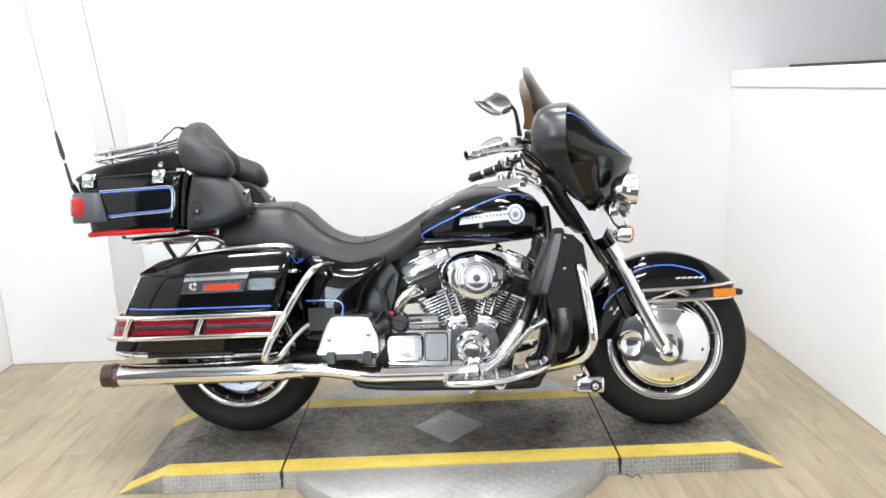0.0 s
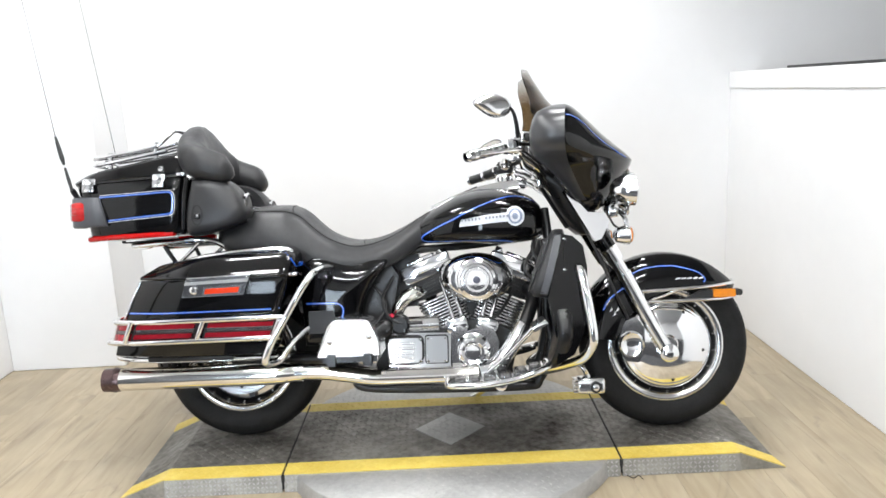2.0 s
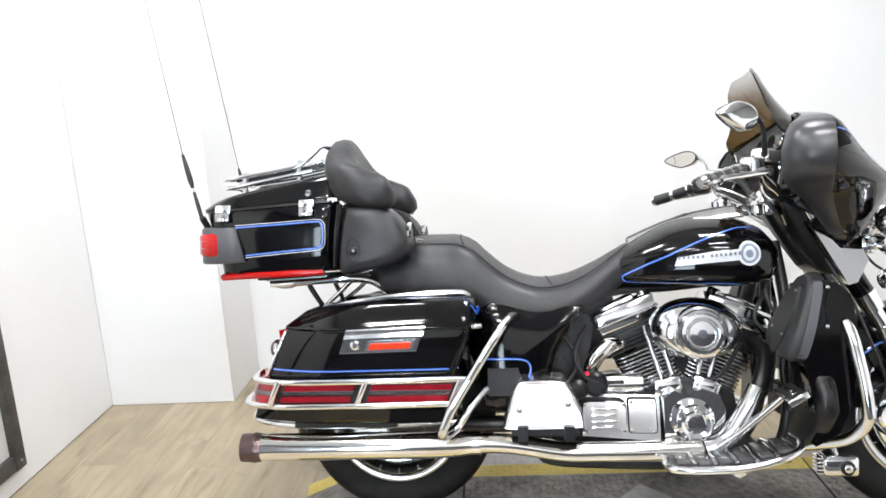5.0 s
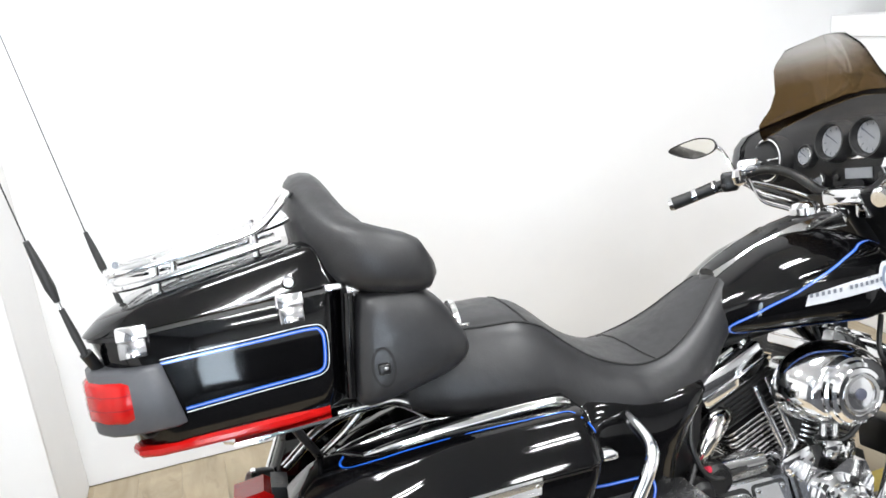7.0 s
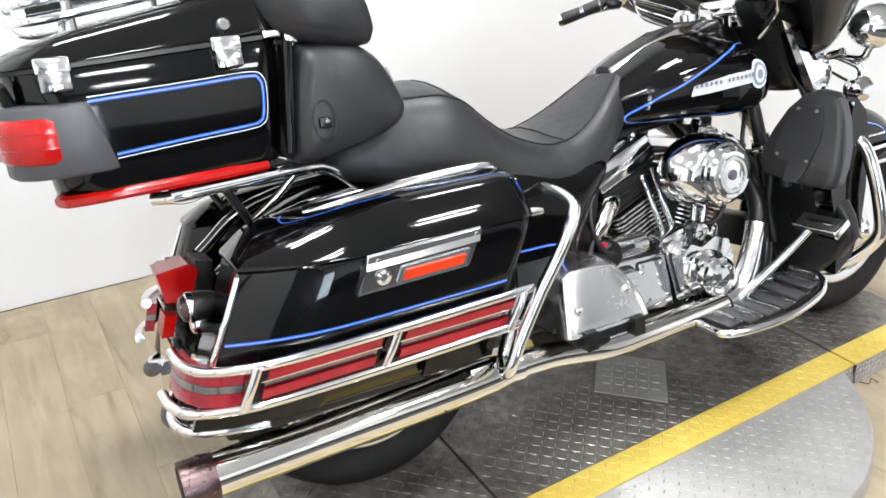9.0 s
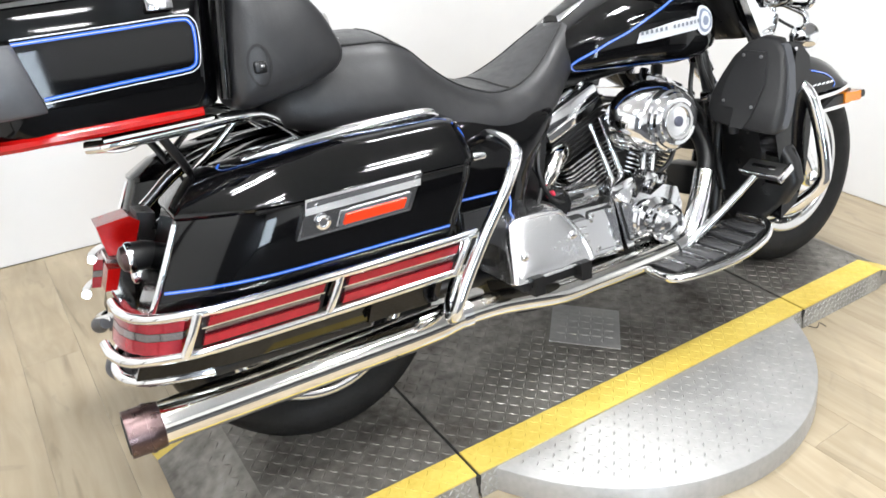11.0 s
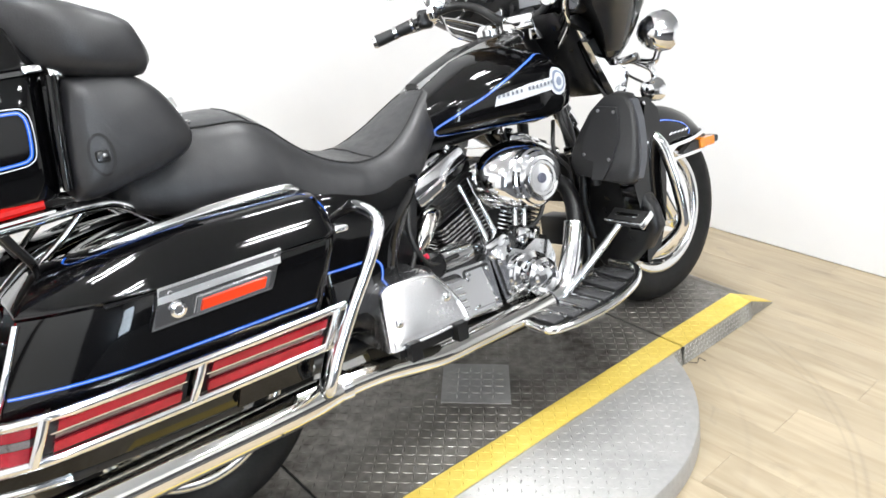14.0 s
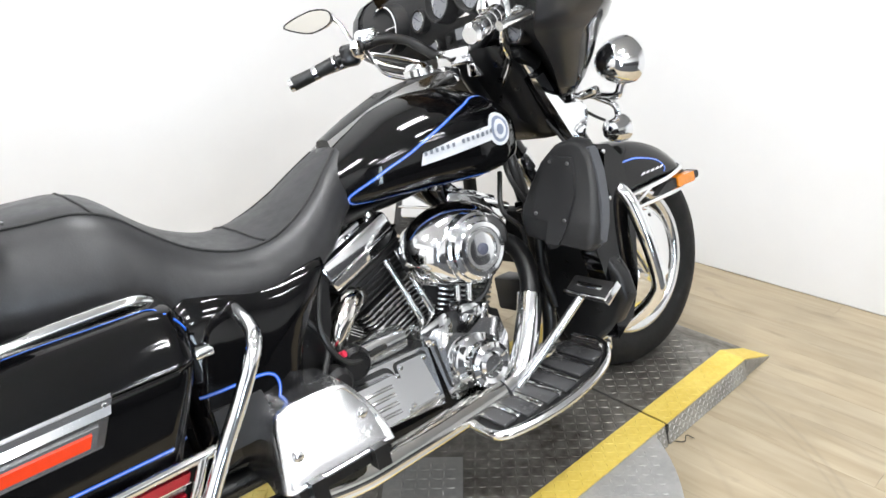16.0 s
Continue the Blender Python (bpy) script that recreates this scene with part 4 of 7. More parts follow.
part("starter_cover", tube([(-0.24, -0.09, 0.415), (-0.06, -0.09, 0.420)], 0.030, 20, straight=True), ALLOY, engine, "chrome starter motor")
part("starter_end", lathe([(0.036, -0.01), (0.036, 0.02), (0.028, 0.03), (0.01, 0.03)], flank(-0.20, -0.12, 0.425), 24), SATIN, engine)
for k, sgn in enumerate((-1, 1)):
    tilt = radians(22.5) * sgn
    m = Matrix.Translation(CRANK) @ Matrix.Rotation(tilt, 4, "Y")
    cyl = part("cylinder", moved(lathe([(0.058, 0.165), (0.058, 0.30)], None, 36), m), FINS, engine, "black finned engine cylinder")
    for j in range(12):
        h = 0.172 + 0.0118 * j
        sz = 0.086 + (0.004 if j > 8 else 0)
        fin = moved(rings(bmesh.new(), [[(x, y, h) for x, y in rounded(-sz, sz, -sz * 0.98, sz * 0.98, 0.032, 6)], [(x, y, h + 0.0046) for x, y in rounded(-sz, sz, -sz * 0.98, sz * 0.98, 0.032, 6)]]), m)
        part("fin", fin, FINS, cyl)
        lip = [(x, y) for x, y in rounded(-sz - 0.0008, sz + 0.0008, -sz * 0.98 - 0.0008, sz * 0.98 + 0.0008, 0.032, 6)]
        inner = [(x * 0.985, y * 0.985) for x, y in lip]
        ring = rings(bmesh.new(), [[(x, y, h - 0.0003) for x, y in inner], [(x, y, h + 0.0008) for x, y in lip], [(x, y, h + 0.0046) for x, y in lip], [(x, y, h + 0.0056) for x, y in inner]], cap=False)
        part("fin_edge", moved(ring, m), FINEDGE, cyl, "bright machined fin edge")
    head = part("cylinder_head", moved(box((0.165, 0.165, 0.075), 0.014), m @ pose(0, 0, 0.355)), FINS, engine, "black cylinder head")
    for j in range(6):
        hz = 0.324 + 0.0118 * j
        part("head_fin", moved(box((0.184, 0.178, 0.0036), 0.001), m @ pose(0, 0, hz)), FINS, head)
    rocker = part("rocker_box", join(moved(box((0.190, 0.184, 0.068), 0.009, segs=2), m @ pose(0, 0, 0.423)), moved(box((0.197, 0.191, 0.006), 0.002, segs=1), m @ pose(0, 0, 0.416)), moved(box((0.112, 0.122, 0.016), 0.007, segs=2), m @ pose(0.012 * sgn, -0.006, 0.461))), CHROME, engine, "chrome rocker box")
    for by in (-0.055, 0.0):
        part("rocker_lug", moved(lathe([(0.013, 0.0), (0.013, 0.016), (0.010, 0.020), (0.004, 0.020)], None, 16), m @ pose(-0.072 * sgn, by, 0.452)), CHROME, rocker)
    for bx in (-0.06, 0.0, 0.06):
        part("bolt", moved(lathe([(0.006, 0), (0.006, 0.008), (0.003, 0.010)], None, 10), m @ pose(bx, -0.066, 0.452)), CHROME, rocker)
    for off in (-0.022, 0.024):
        base = CRANK + Vector((0.046 * sgn + off * 0.75, -0.112, 0.185))
        top = (m @ Vector((off * 0.75 - 0.050 * sgn, -0.088, 0.372)))
        part("pushrod_tube", tube([base, base.lerp(top, 0.5), top], [0.0090, 0.0085, 0.0075], 14, 2), CHROME, engine, "chrome pushrod tube")
    part("lifter_block", moved(box((0.085, 0.052, 0.052), 0.012), pose(CRANK.x + 0.055 * sgn, -0.118, CRANK.z + 0.185, 0, 15 * sgn, 0)), CHROME, engine, "chrome lifter block")
AIR = (0.086, -0.128, 0.594)
backing = part("air_cleaner_backing", moved(lathe([(0.104, -0.02), (0.108, 0.004), (0.104, 0.020)], None, 56, squash=(1.04, 0.76)), flank(AIR[0] + 0.012, AIR[1], AIR[2])), SATIN, engine, "black air cleaner backing plate")
air = part("air_cleaner", moved(lathe([(0.124, 0.012), (0.1255, 0.024), (0.121, 0.048), (0.109, 0.075), (0.094, 0.092), (0.083, 0.098)], None, 64, squash=(1.06, 0.725)), flank(*AIR)), CHROME, engine, "polished chrome oval air cleaner cover", 60)
part("cover_step", lathe([(0.0780, 0.090), (0.0745, 0.106), (0.0690, 0.109), (0.0665, 0.117), (0.0580, 0.121), (0.0560, 0.125), (0.047, 0.126), (0.044, 0.122), (0.035, 0.123), (0.01, 0.124)], flank(*AIR), 64), CHROME, air, "stepped chrome rings", 30)
part("cover_ring", lathe([(0.043, 0.1225), (0.043, 0.128), (0.036, 0.128), (0.036, 0.1225)], flank(*AIR), 48, cap=False), ALLOY, air)
part("cover_emblem", lathe([(0.0130, 0.123), (0.0125, 0.127), (0.009, 0.129), (0.004, 0.129)], flank(*AIR), 32), DARKMARK, air, "dark round emblem")
part("intake_horn", tube([(0.075, -0.02, 0.58), (0.075, -0.11, 0.595)], 0.04, 20, straight=True), ALLOY, engine)
part("horn_cover", slab([(0.035, 0.425), (0.105, 0.425), (0.120, 0.50), (0.02, 0.50)], 0.02, -0.075, 0.010), FINS, engine)

# exhaust
pipes = empty("exhaust")
pipes.parent = bike
part("front_header", tube([(0.262, -0.06, 0.545), (0.285, -0.125, 0.520), (0.262, -0.175, 0.455), (0.215, -0.195, 0.375), (0.165, -0.208, 0.300), (0.120, -0.216, 0.268), (0.04, -0.220, 0.258)], 0.0235, 20), SATIN, pipes, "dark front header pipe")
part("heat_shield", tube([(0.245, -0.186, 0.430), (0.215, -0.199, 0.378), (0.165, -0.213, 0.303), (0.132, -0.218, 0.276), (0.09, -0.219, 0.263)], 0.0285, 20), CHROME, pipes, "chrome heat shield")
part("cross_pipe", tube([(0.08, -0.218, 0.262), (-0.05, -0.225, 0.257), (-0.20, -0.235, 0.256), (-0.30, -0.240, 0.258), (-0.40, -0.238, 0.272), (-0.47, -0.236, 0.280), (-0.57, -0.234, 0.282)], 0.0285, 20), STEEL, pipes, "chrome exhaust pipe")
part("pipe_clamp", tube([(-0.545, -0.235, 0.282), (-0.575, -0.234, 0.282)], 0.0335, 20, straight=True), CHROME, pipes)
part("rear_header", tube([(-0.085, -0.03, 0.52), (-0.135, -0.075, 0.535), (-0.180, -0.100, 0.518), (-0.212, -0.098, 0.475), (-0.225, -0.07, 0.43), (-0.235, -0.05, 0.38), (-0.26, -0.08, 0.31)], 0.0265, 18), STEEL, pipes, "chrome rear header elbow")
for s in (-1,):
    can = tube([(-0.56, -0.235, 0.282), (-0.62, -0.237, 0.281), (-0.70, -0.240, 0.280), (-0.90, -0.246, 0.279), (-1.190, -0.255, 0.278)], [0.031, 0.038, 0.0395, 0.0395, 0.0395], 28, 4)
    muffler = part("muffler", sided(can, s), STEEL, pipes, "long chrome slip-on muffler")
    tip = sided(tube([(-1.184, -0.255, 0.278), (-1.200, -0.2555, 0.278), (-1.242, -0.2565, 0.278)], [0.0405, 0.0425, 0.0415], 28, 2), s)
    part("muffler_tip", tip, TIPMETAL, muffler, "dark bronze muffler tip")
    part("tip_bore", sided(tube([(-1.232, -0.2563, 0.278), (-1.2435, -0.2565, 0.278)], 0.034, 24, straight=True), s), GAP, muffler)
    part("tip_band", sided(tube([(-1.203, -0.2556, 0.278), (-1.209, -0.2557, 0.278)], 0.0440, 28, straight=True), s), TIPMETAL, muffler)

# frame, swing arm, under-body
frame_ob = empty("frame")
frame_ob.parent = bike
for s in (-1, 1):
    part("down_tube", sided(tube([(0.345, -0.05, 0.84), (0.36, -0.10, 0.62), (0.345, -0.13, 0.35), (0.30, -0.135, 0.225), (0.22, -0.135, 0.195), (-0.30, -0.135, 0.195), (-0.37, -0.13, 0.25), (-0.385, -0.125, 0.40), (-0.37, -0.12, 0.62)], 0.0175, 12), s), SATIN, frame_ob, "black frame tube")
    part("side_tube", sided(tube([(0.30, -0.03, 0.735), (0.05, -0.045, 0.705), (-0.15, -0.07, 0.69), (-0.32, -0.11, 0.62), (-0.45, -0.13, 0.44)], 0.014, 10), s), SATIN, frame_ob)
    part("swing_arm", sided(tube([(-0.36, -0.135, 0.31), (-0.58, -0.125, 0.305), (-0.83, -0.115, 0.306)], 0.025, 12, 4), s), SATIN, frame_ob, "black swing arm")
    part("shock", sided(tube([(-0.70, -0.12, 0.33), (-0.60, -0.13, 0.58)], 0.022, 12, straight=True), s), SATIN, frame_ob)
part("skid_pan", join(box((0.60, 0.25, 0.035), 0.010, pose(0.0, 0, 0.205)), slab([(-0.33, 0.19), (-0.02, 0.19), (-0.02, 0.245), (-0.36, 0.25)], 0.12, -0.14, 0.008)), SATIN, frame_ob, "black oil pan")
part("bracket", slab([(-0.42, 0.225), (-0.29, 0.205), (-0.29, 0.27), (-0.44, 0.30)], -0.12, -0.155, 0.006), SATIN, frame_ob)
for k in range(2):
    part("pan_mark", box((0.045, 0.002, 0.009), 0.001, pose(-0.07 + 0.055 * k, -0.1415, 0.212)), WHITEMARK, frame_ob)
part("oil_tank", slab([(-0.40, 0.43), (-0.235, 0.43), (-0.20, 0.60), (-0.24, 0.66), (-0.42, 0.66)], 0.11, -0.115, 0.02, 3), SATIN, frame_ob, "black battery box")
part("inner_panel", slab([(-0.25, 0.47), (-0.14, 0.48), (-0.13, 0.70), (-0.25, 0.70)], 0.03, -0.03, 0.008), SATIN, frame_ob, "black panel behind the rear cylinder")
part("kick_stand", tube([(0.16, 0.16, 0.22), (0.10, 0.26, 0.12), (0.02, 0.345, 0.068), (-0.02, 0.36, 0.066)], [0.014, 0.012, 0.011, 0.014], 12), CHROME, frame_ob, "chrome side stand")
for k, pts in enumerate((((0.30, -0.10, 0.70), (0.26, -0.13, 0.62), (0.31, -0.13, 0.55), (0.30, -0.12, 0.40)), ((0.335, -0.09, 0.78), (0.29, -0.14, 0.70), (0.33, -0.15, 0.60)), ((-0.22, -0.11, 0.60), (-0.26, -0.15, 0.52), (-0.22, -0.15, 0.44), (-0.12, -0.13, 0.43)), ((-0.30, -0.12, 0.58), (-0.25, -0.14, 0.50), (-0.28, -0.16, 0.44)), ((0.10, -0.12, 0.43), (0.16, -0.14, 0.46), (0.22, -0.13, 0.55)))):
    part("cable", tube(pts, 0.006, 8), WIRE, frame_ob)
part("connector", tube([(-0.235, -0.14, 0.455), (-0.225, -0.155, 0.462)], 0.007, 10, straight=True), REDPLUG, frame_ob, "small red connector")
part("regulator", join(box((0.06, 0.12, 0.09), 0.008, pose(0.375, 0, 0.36)), box((0.05, 0.16, 0.14), 0.008, pose(0.375, 0, 0.52))), FINS, frame_ob)
part("terminal_cap", lathe([(0.030, -0.02), (0.030, 0.01), (0.020, 0.022), (0.008, 0.024)], flank(-0.255, -0.155, 0.415), 24), SATIN, frame_ob)

# side covers
def domed(line, mid, steps):
    """A shell on an outline in the side plane: (scale about mid, y) for each step."""
    fine = [(v.x, v.z) for v in curve([(x, 0, z) for x, z in line + line[:1]], 4)][:-1]
    return rings(bmesh.new(), [[(mid[0] + (x - mid[0]) * f, y, mid[1] + (z - mid[1]) * f) for x, z in fine] for f, y in steps])


for s in (-1, 1):
    line = [(-0.545, 0.36), (-0.40, 0.36), (-0.345, 0.44), (-0.315, 0.53), (-0.275, 0.60), (-0.235, 0.668), (-0.36, 0.665), (-0.54, 0.668)]
    sc = domed(line, (-0.43, 0.52), ((1.0, -0.12), (1.0, -0.178), (0.975, -0.192), (0.90, -0.203), (0.75, -0.212), (0.5, -0.218), (0.2, -0.220)))
    scb = tree(sided(sc.copy(), s))
    side = part("side_cover", sided(sc, s), PAINT, bike, "gloss black side cover with blue pinstripe")
    pinstripe(scb, [(-0.53, 0.521), (-0.46, 0.522), (-0.420, 0.520), (-0.402, 0.513), (-0.394, 0.499), (-0.396, 0.478), (-0.412, 0.440), (-0.430, 0.400)], side, s)
    part("vent_panel", sided(slab([(-0.520, 0.415), (-0.448, 0.415), (-0.424, 0.470), (-0.430, 0.496), (-0.520, 0.494)], -0.205, -0.224, 0.006, 3), s), PLASTIC, side)

# rear brake master cylinder cover
mc_line = [(-0.476, 0.350), (-0.455, 0.425), (-0.440, 0.458), (-0.402, 0.470), (-0.312, 0.468), (-0.286, 0.452), (-0.258, 0.400), (-0.250, 0.356), (-0.27, 0.348), (-0.45, 0.345)]
mc_bm = domed(mc_line, (-0.362, 0.405), ((1.0, -0.16), (1.0, -0.312), (0.985, -0.322), (0.955, -0.328), (0.90, -0.329), (0.87, -0.3265), (0.80, -0.328), (0.6, -0.329), (0.3, -0.3295)))
for v in mc_bm.verts:
    if v.co.y < -0.2:
        v.co.y += (v.co.z - 0.345) * 0.46
mc = part("brake_fluid_cover", mc_bm, COVERCHROME, bike, "chrome cover over the rear brake reservoir", 50)
for x, z in ((-0.430, 0.398), (-0.292, 0.412)):
    part("cover_bolt", lathe([(0.010, -0.004), (0.010, 0.003), (0.006, 0.006)], flank(x, -0.332 + (z - 0.345) * 0.46, z), 16), CHROME, mc)
part("mount_block", slab([(-0.452, 0.328), (-0.262, 0.328), (-0.262, 0.352), (-0.452, 0.352)], -0.16, -0.322, 0.004), SATIN, mc, "black mounting bracket")
for x in (-0.420, -0.292):
    part("mount_lug", slab([(x - 0.014, 0.318), (x + 0.014, 0.318), (x + 0.014, 0.358), (x - 0.014, 0.358)], -0.312, -0.340, 0.004), SATIN, mc)

# floorboards, pedal, guards
for s in (-1, 1):
    board = empty("floorboard")
    board.parent = bike
    xs = [(-0.02, 0.243), (0.08, 0.252), (0.18, 0.267), (0.28, 0.292), (0.315, 0.305)]
    w0, w1 = (-0.225, -0.225, -0.225, -0.225, -0.23), (-0.322, -0.350, -0.358, -0.348, -0.305)
    top_rows = [[(x, a, z), (x, b, z), (x, b, z - 0.018), (x, a, z - 0.018)] for (x, z), a, b in zip(xs, w0, w1)]
    part("board_frame", sided(bevelled(rings(bmesh.new(), top_rows), 0.004), s), SATIN, board, "black floorboard")
    part("board_rim", sided(tube([(-0.02, -0.225, 0.243), (-0.030, -0.28, 0.240), (-0.015, -0.330, 0.241), (0.08, -0.357, 0.250), (0.18, -0.365, 0.265), (0.27, -0.356, 0.289), (0.318, -0.312, 0.306), (0.318, -0.23, 0.306)], 0.0105, 12), s), CHROME, board, "chrome floorboard rim")
    for k in range(6):
        x = 0.015 + 0.052 * k
        z = float(np.interp(x, [p[0] for p in xs], [p[1] for p in xs]))
        b1 = float(np.interp(x, [p[0] for p in xs], w1)) + 0.014
        part("foot_pad", sided(moved(box((0.036, abs(b1 + 0.222), 0.009), 0.003), pose(x, (b1 - 0.222) / 2, z + 0.004, 0, -7, 0)), s), PADRUB, board, "ribbed rubber foot pad")
        part("pad_strip", sided(moved(box((0.013, abs(b1 + 0.222), 0.010), 0.003), pose(x + 0.026, (b1 - 0.222) / 2, z + 0.0065, 0, -7, 0)), s), CHROME, board)
    part("board_bracket", sided(tube([(0.05, -0.13, 0.22), (0.07, -0.20, 0.230), (0.08, -0.28, 0.236)], 0.012, 10), s), CHROME, board)
    part("bracket_end", sided(lathe([(0.020, -0.02), (0.020, 0.012), (0.012, 0.016)], flank(0.155, -0.31, 0.240), 20), s), CHROME, board)
pedal = empty("brake_pedal")
pedal.parent = bike
part("pedal_arm", tube([(0.115, -0.238, 0.268), (0.17, -0.262, 0.318), (0.235, -0.298, 0.392), (0.280, -0.322, 0.445)], [0.012, 0.011, 0.0095, 0.009], 12), CHROME, pedal, "chrome brake pedal arm")
part("pedal_pad", moved(box((0.052, 0.115, 0.016), 0.006), pose(0.288, -0.336, 0.452, 0, -32, 0)), GRIPRUB, pedal, "black rubber pedal pad")
part("pad_trim", join(moved(box((0.056, 0.008, 0.019), 0.003), pose(0.288, -0.394, 0.452, 0, -32, 0)), moved(box((0.006, 0.118, 0.006), 0.002), pose(0.2645, -0.336, 0.4465, 0, -32, 0)), moved(box((0.012, 0.070, 0.003), 0.001), pose(0.284, -0.336, 0.4605, 0, -32, 0))), CHROME, pedal, "chrome pad trim")
peg = part("highway_peg", box((0.105, 0.060, 0.060), 0.012, pose(0.485, -0.118, 0.192), 3), CHROME, bike, "chrome folding foot peg under the engine guard")
part("peg_cap", lathe([(0.021, 0), (0.021, 0.006), (0.014, 0.009), (0.006, 0.007)], flank(0.500, -0.147, 0.190), 24), SATIN, peg)
part("peg_bolt", lathe([(0.012, 0.004), (0.012, 0.012), (0.007, 0.014)], flank(0.500, -0.147, 0.190), 18), CHROME, peg)
for k in range(5):
    part("peg_rib", box((0.016, 0.050, 0.005), 0.002, pose(0.428, -0.118, 0.170 + 0.011 * k)), CHROME, peg)
part("peg_stem", tube([(0.480, -0.118, 0.215), (0.455, -0.150, 0.262), (0.420, -0.220, 0.295)], 0.010, 10), CHROME, peg)
guard = [(0.345, -0.09, 0.60), (0.40, -0.20, 0.630), (0.420, -0.300, 0.646), (0.434, -0.345, 0.624), (0.448, -0.368, 0.545), (0.462, -0.378, 0.440), (0.462, -0.368, 0.385), (0.436, -0.320, 0.330), (0.38, -0.25, 0.292), (0.30, -0.16, 0.255), (0.28, -0.10, 0.245)]
part("engine_guard", join(tube(guard, 0.0165, 16), mirrored(tube(guard, 0.0165, 16))), CHROME, bike, "chrome engine guard bars")


# vented leg shields
for s in (-1, 1):
    shield = empty("leg_shield")
    shield.parent = bike
    rear = [(-0.182, 0.556), (-0.160, 0.585), (-0.158, 0.620), (-0.178, 0.672), (-0.205, 0.722), (-0.240, 0.755), (-0.280, 0.768), (-0.318, 0.762), (-0.345, 0.732), (-0.364, 0.675), (-0.375, 0.610), (-0.377, 0.560), (-0.366, 0.544), (-0.280, 0.546)]
    ym, zm = -0.275, 0.65

    def box_ring(f, x):
        return [(x + (z - 0.60) * 0.36, ym + (y - ym) * f, zm + (z - zm) * f) for y, z in rear]

    part("glove_box", sided(rings(bmesh.new(), [box_ring(f, x) for f, x in ((0.90, 0.2860), (0.955, 0.2885), (0.985, 0.295), (1.0, 0.303), (1.0, 0.318), (0.985, 0.326), (0.90, 0.330))]), s), PLASTIC, shield, "black textured glove box", 60)
    door = [(-0.238, 0.735), (-0.304, 0.732), (-0.316, 0.70), (-0.322, 0.655), (-0.306, 0.585), (-0.288, 0.553), (-0.250, 0.553), (-0.252, 0.598), (-0.203, 0.604), (-0.209, 0.66)]
    rows = [[(0.2870 + (z - 0.60) * 0.36, y, z) for y, z in door], [(0.2785 + (z - 0.60) * 0.36, y, z) for y, z in door]]
    lid = part("glove_box_lid", sided(bevelled(rings(bmesh.new(), rows), 0.003), s), PLASTIC, shield, "stepped glove box door")
    for y, z in ((-0.246, 0.724), (-0.298, 0.721), (-0.216, 0.614), (-0.302, 0.605)):
        part("screw", sided(moved(lathe([(0.0045, 0), (0.0045, 0.003), (0.002, 0.004)], None, 10), pose(0.2785 + (z - 0.60) * 0.36, y, z, 0, -90, 0)), s), CAST, lid)
    vent = [(-0.300, 0.756), (-0.338, 0.748), (-0.362, 0.700), (-0.378, 0.640), (-0.381, 0.595), (-0.376, 0.556), (-0.362, 0.546), (-0.350, 0.560), (-0.350, 0.60), (-0.338, 0.69)]
    rows = [[(x + (z - 0.62) * 0.30, y, z) for y, z in vent] for x in (0.314, 0.338)]
    part("vent_fin", sided(bevelled(rings(bmesh.new(), rows), 0.005, 3), s), GREY, shield, "grey satin vent edge")
    panel = part("side_panel", sided(slab([(0.375, 0.752), (0.412, 0.745), (0.446, 0.712), (0.458, 0.64), (0.456, 0.52), (0.440, 0.42), (0.405, 0.345), (0.345, 0.312), (0.350, 0.39), (0.335, 0.47), (0.322, 0.53), (0.345, 0.62)], -0.290, -0.340, 0.020, 4), s), PAINT, shield, "gloss black side of the leg shield")
    part("vent_flap", sided(slab([(0.388, 0.738), (0.430, 0.715), (0.444, 0.672), (0.384, 0.630), (0.378, 0.690)], -0.336, -0.347, 0.004), s), PAINT, panel)
    for px, pz in ((0.383, 0.735), (0.380, 0.632)):
        part("panel_screw", sided(lathe([(0.005, 0), (0.005, 0.003), (0.003, 0.004)], flank(px, -0.346, pz), 10), s), CHROME, panel)
    part("box_neck", sided(tube([(0.315, -0.215, 0.552), (0.318, -0.215, 0.525)], 0.014, 14, straight=True), s), PLASTIC, shield)
    low = []
    for z, x, y0, y1, thick in ((0.285, 0.340, -0.20, -0.262, 0.016), (0.305, 0.348, -0.175, -0.296, 0.024), (0.35, 0.368, -0.15, -0.342, 0.028), (0.41, 0.380, -0.14, -0.374, 0.030), (0.46, 0.380, -0.14, -0.362, 0.030), (0.51, 0.376, -0.15, -0.334, 0.034), (0.56, 0.37, -0.16, -0.328, 0.038)):
        low.append([(px, py, z) for px, py in rounded(x - thick, x + thick * 0.7, y1, y0, (0.018, 0.018, 0.018, 0.018) if z > 0.29 else 0.012, 6)])
    part("shield_panel", sided(rings(bmesh.new(), low), s), SATIN, shield, "black leg shield panel", 60)
    rib = tube([(0.335, -0.155, 0.545), (0.330, -0.150, 0.46), (0.345, -0.158, 0.36)], 0.012, 10)
    part("shield_rib", sided(rib, s), SATIN, shield)
    part("shield_bolt", sided(lathe([(0.008, 0), (0.008, 0.004), (0.004, 0.006)], Matrix.Translation((0.336, -0.253, 0.312)) @ Matrix.Rotation(radians(-90), 4, "Y"), 12), s), CHROME, shield)


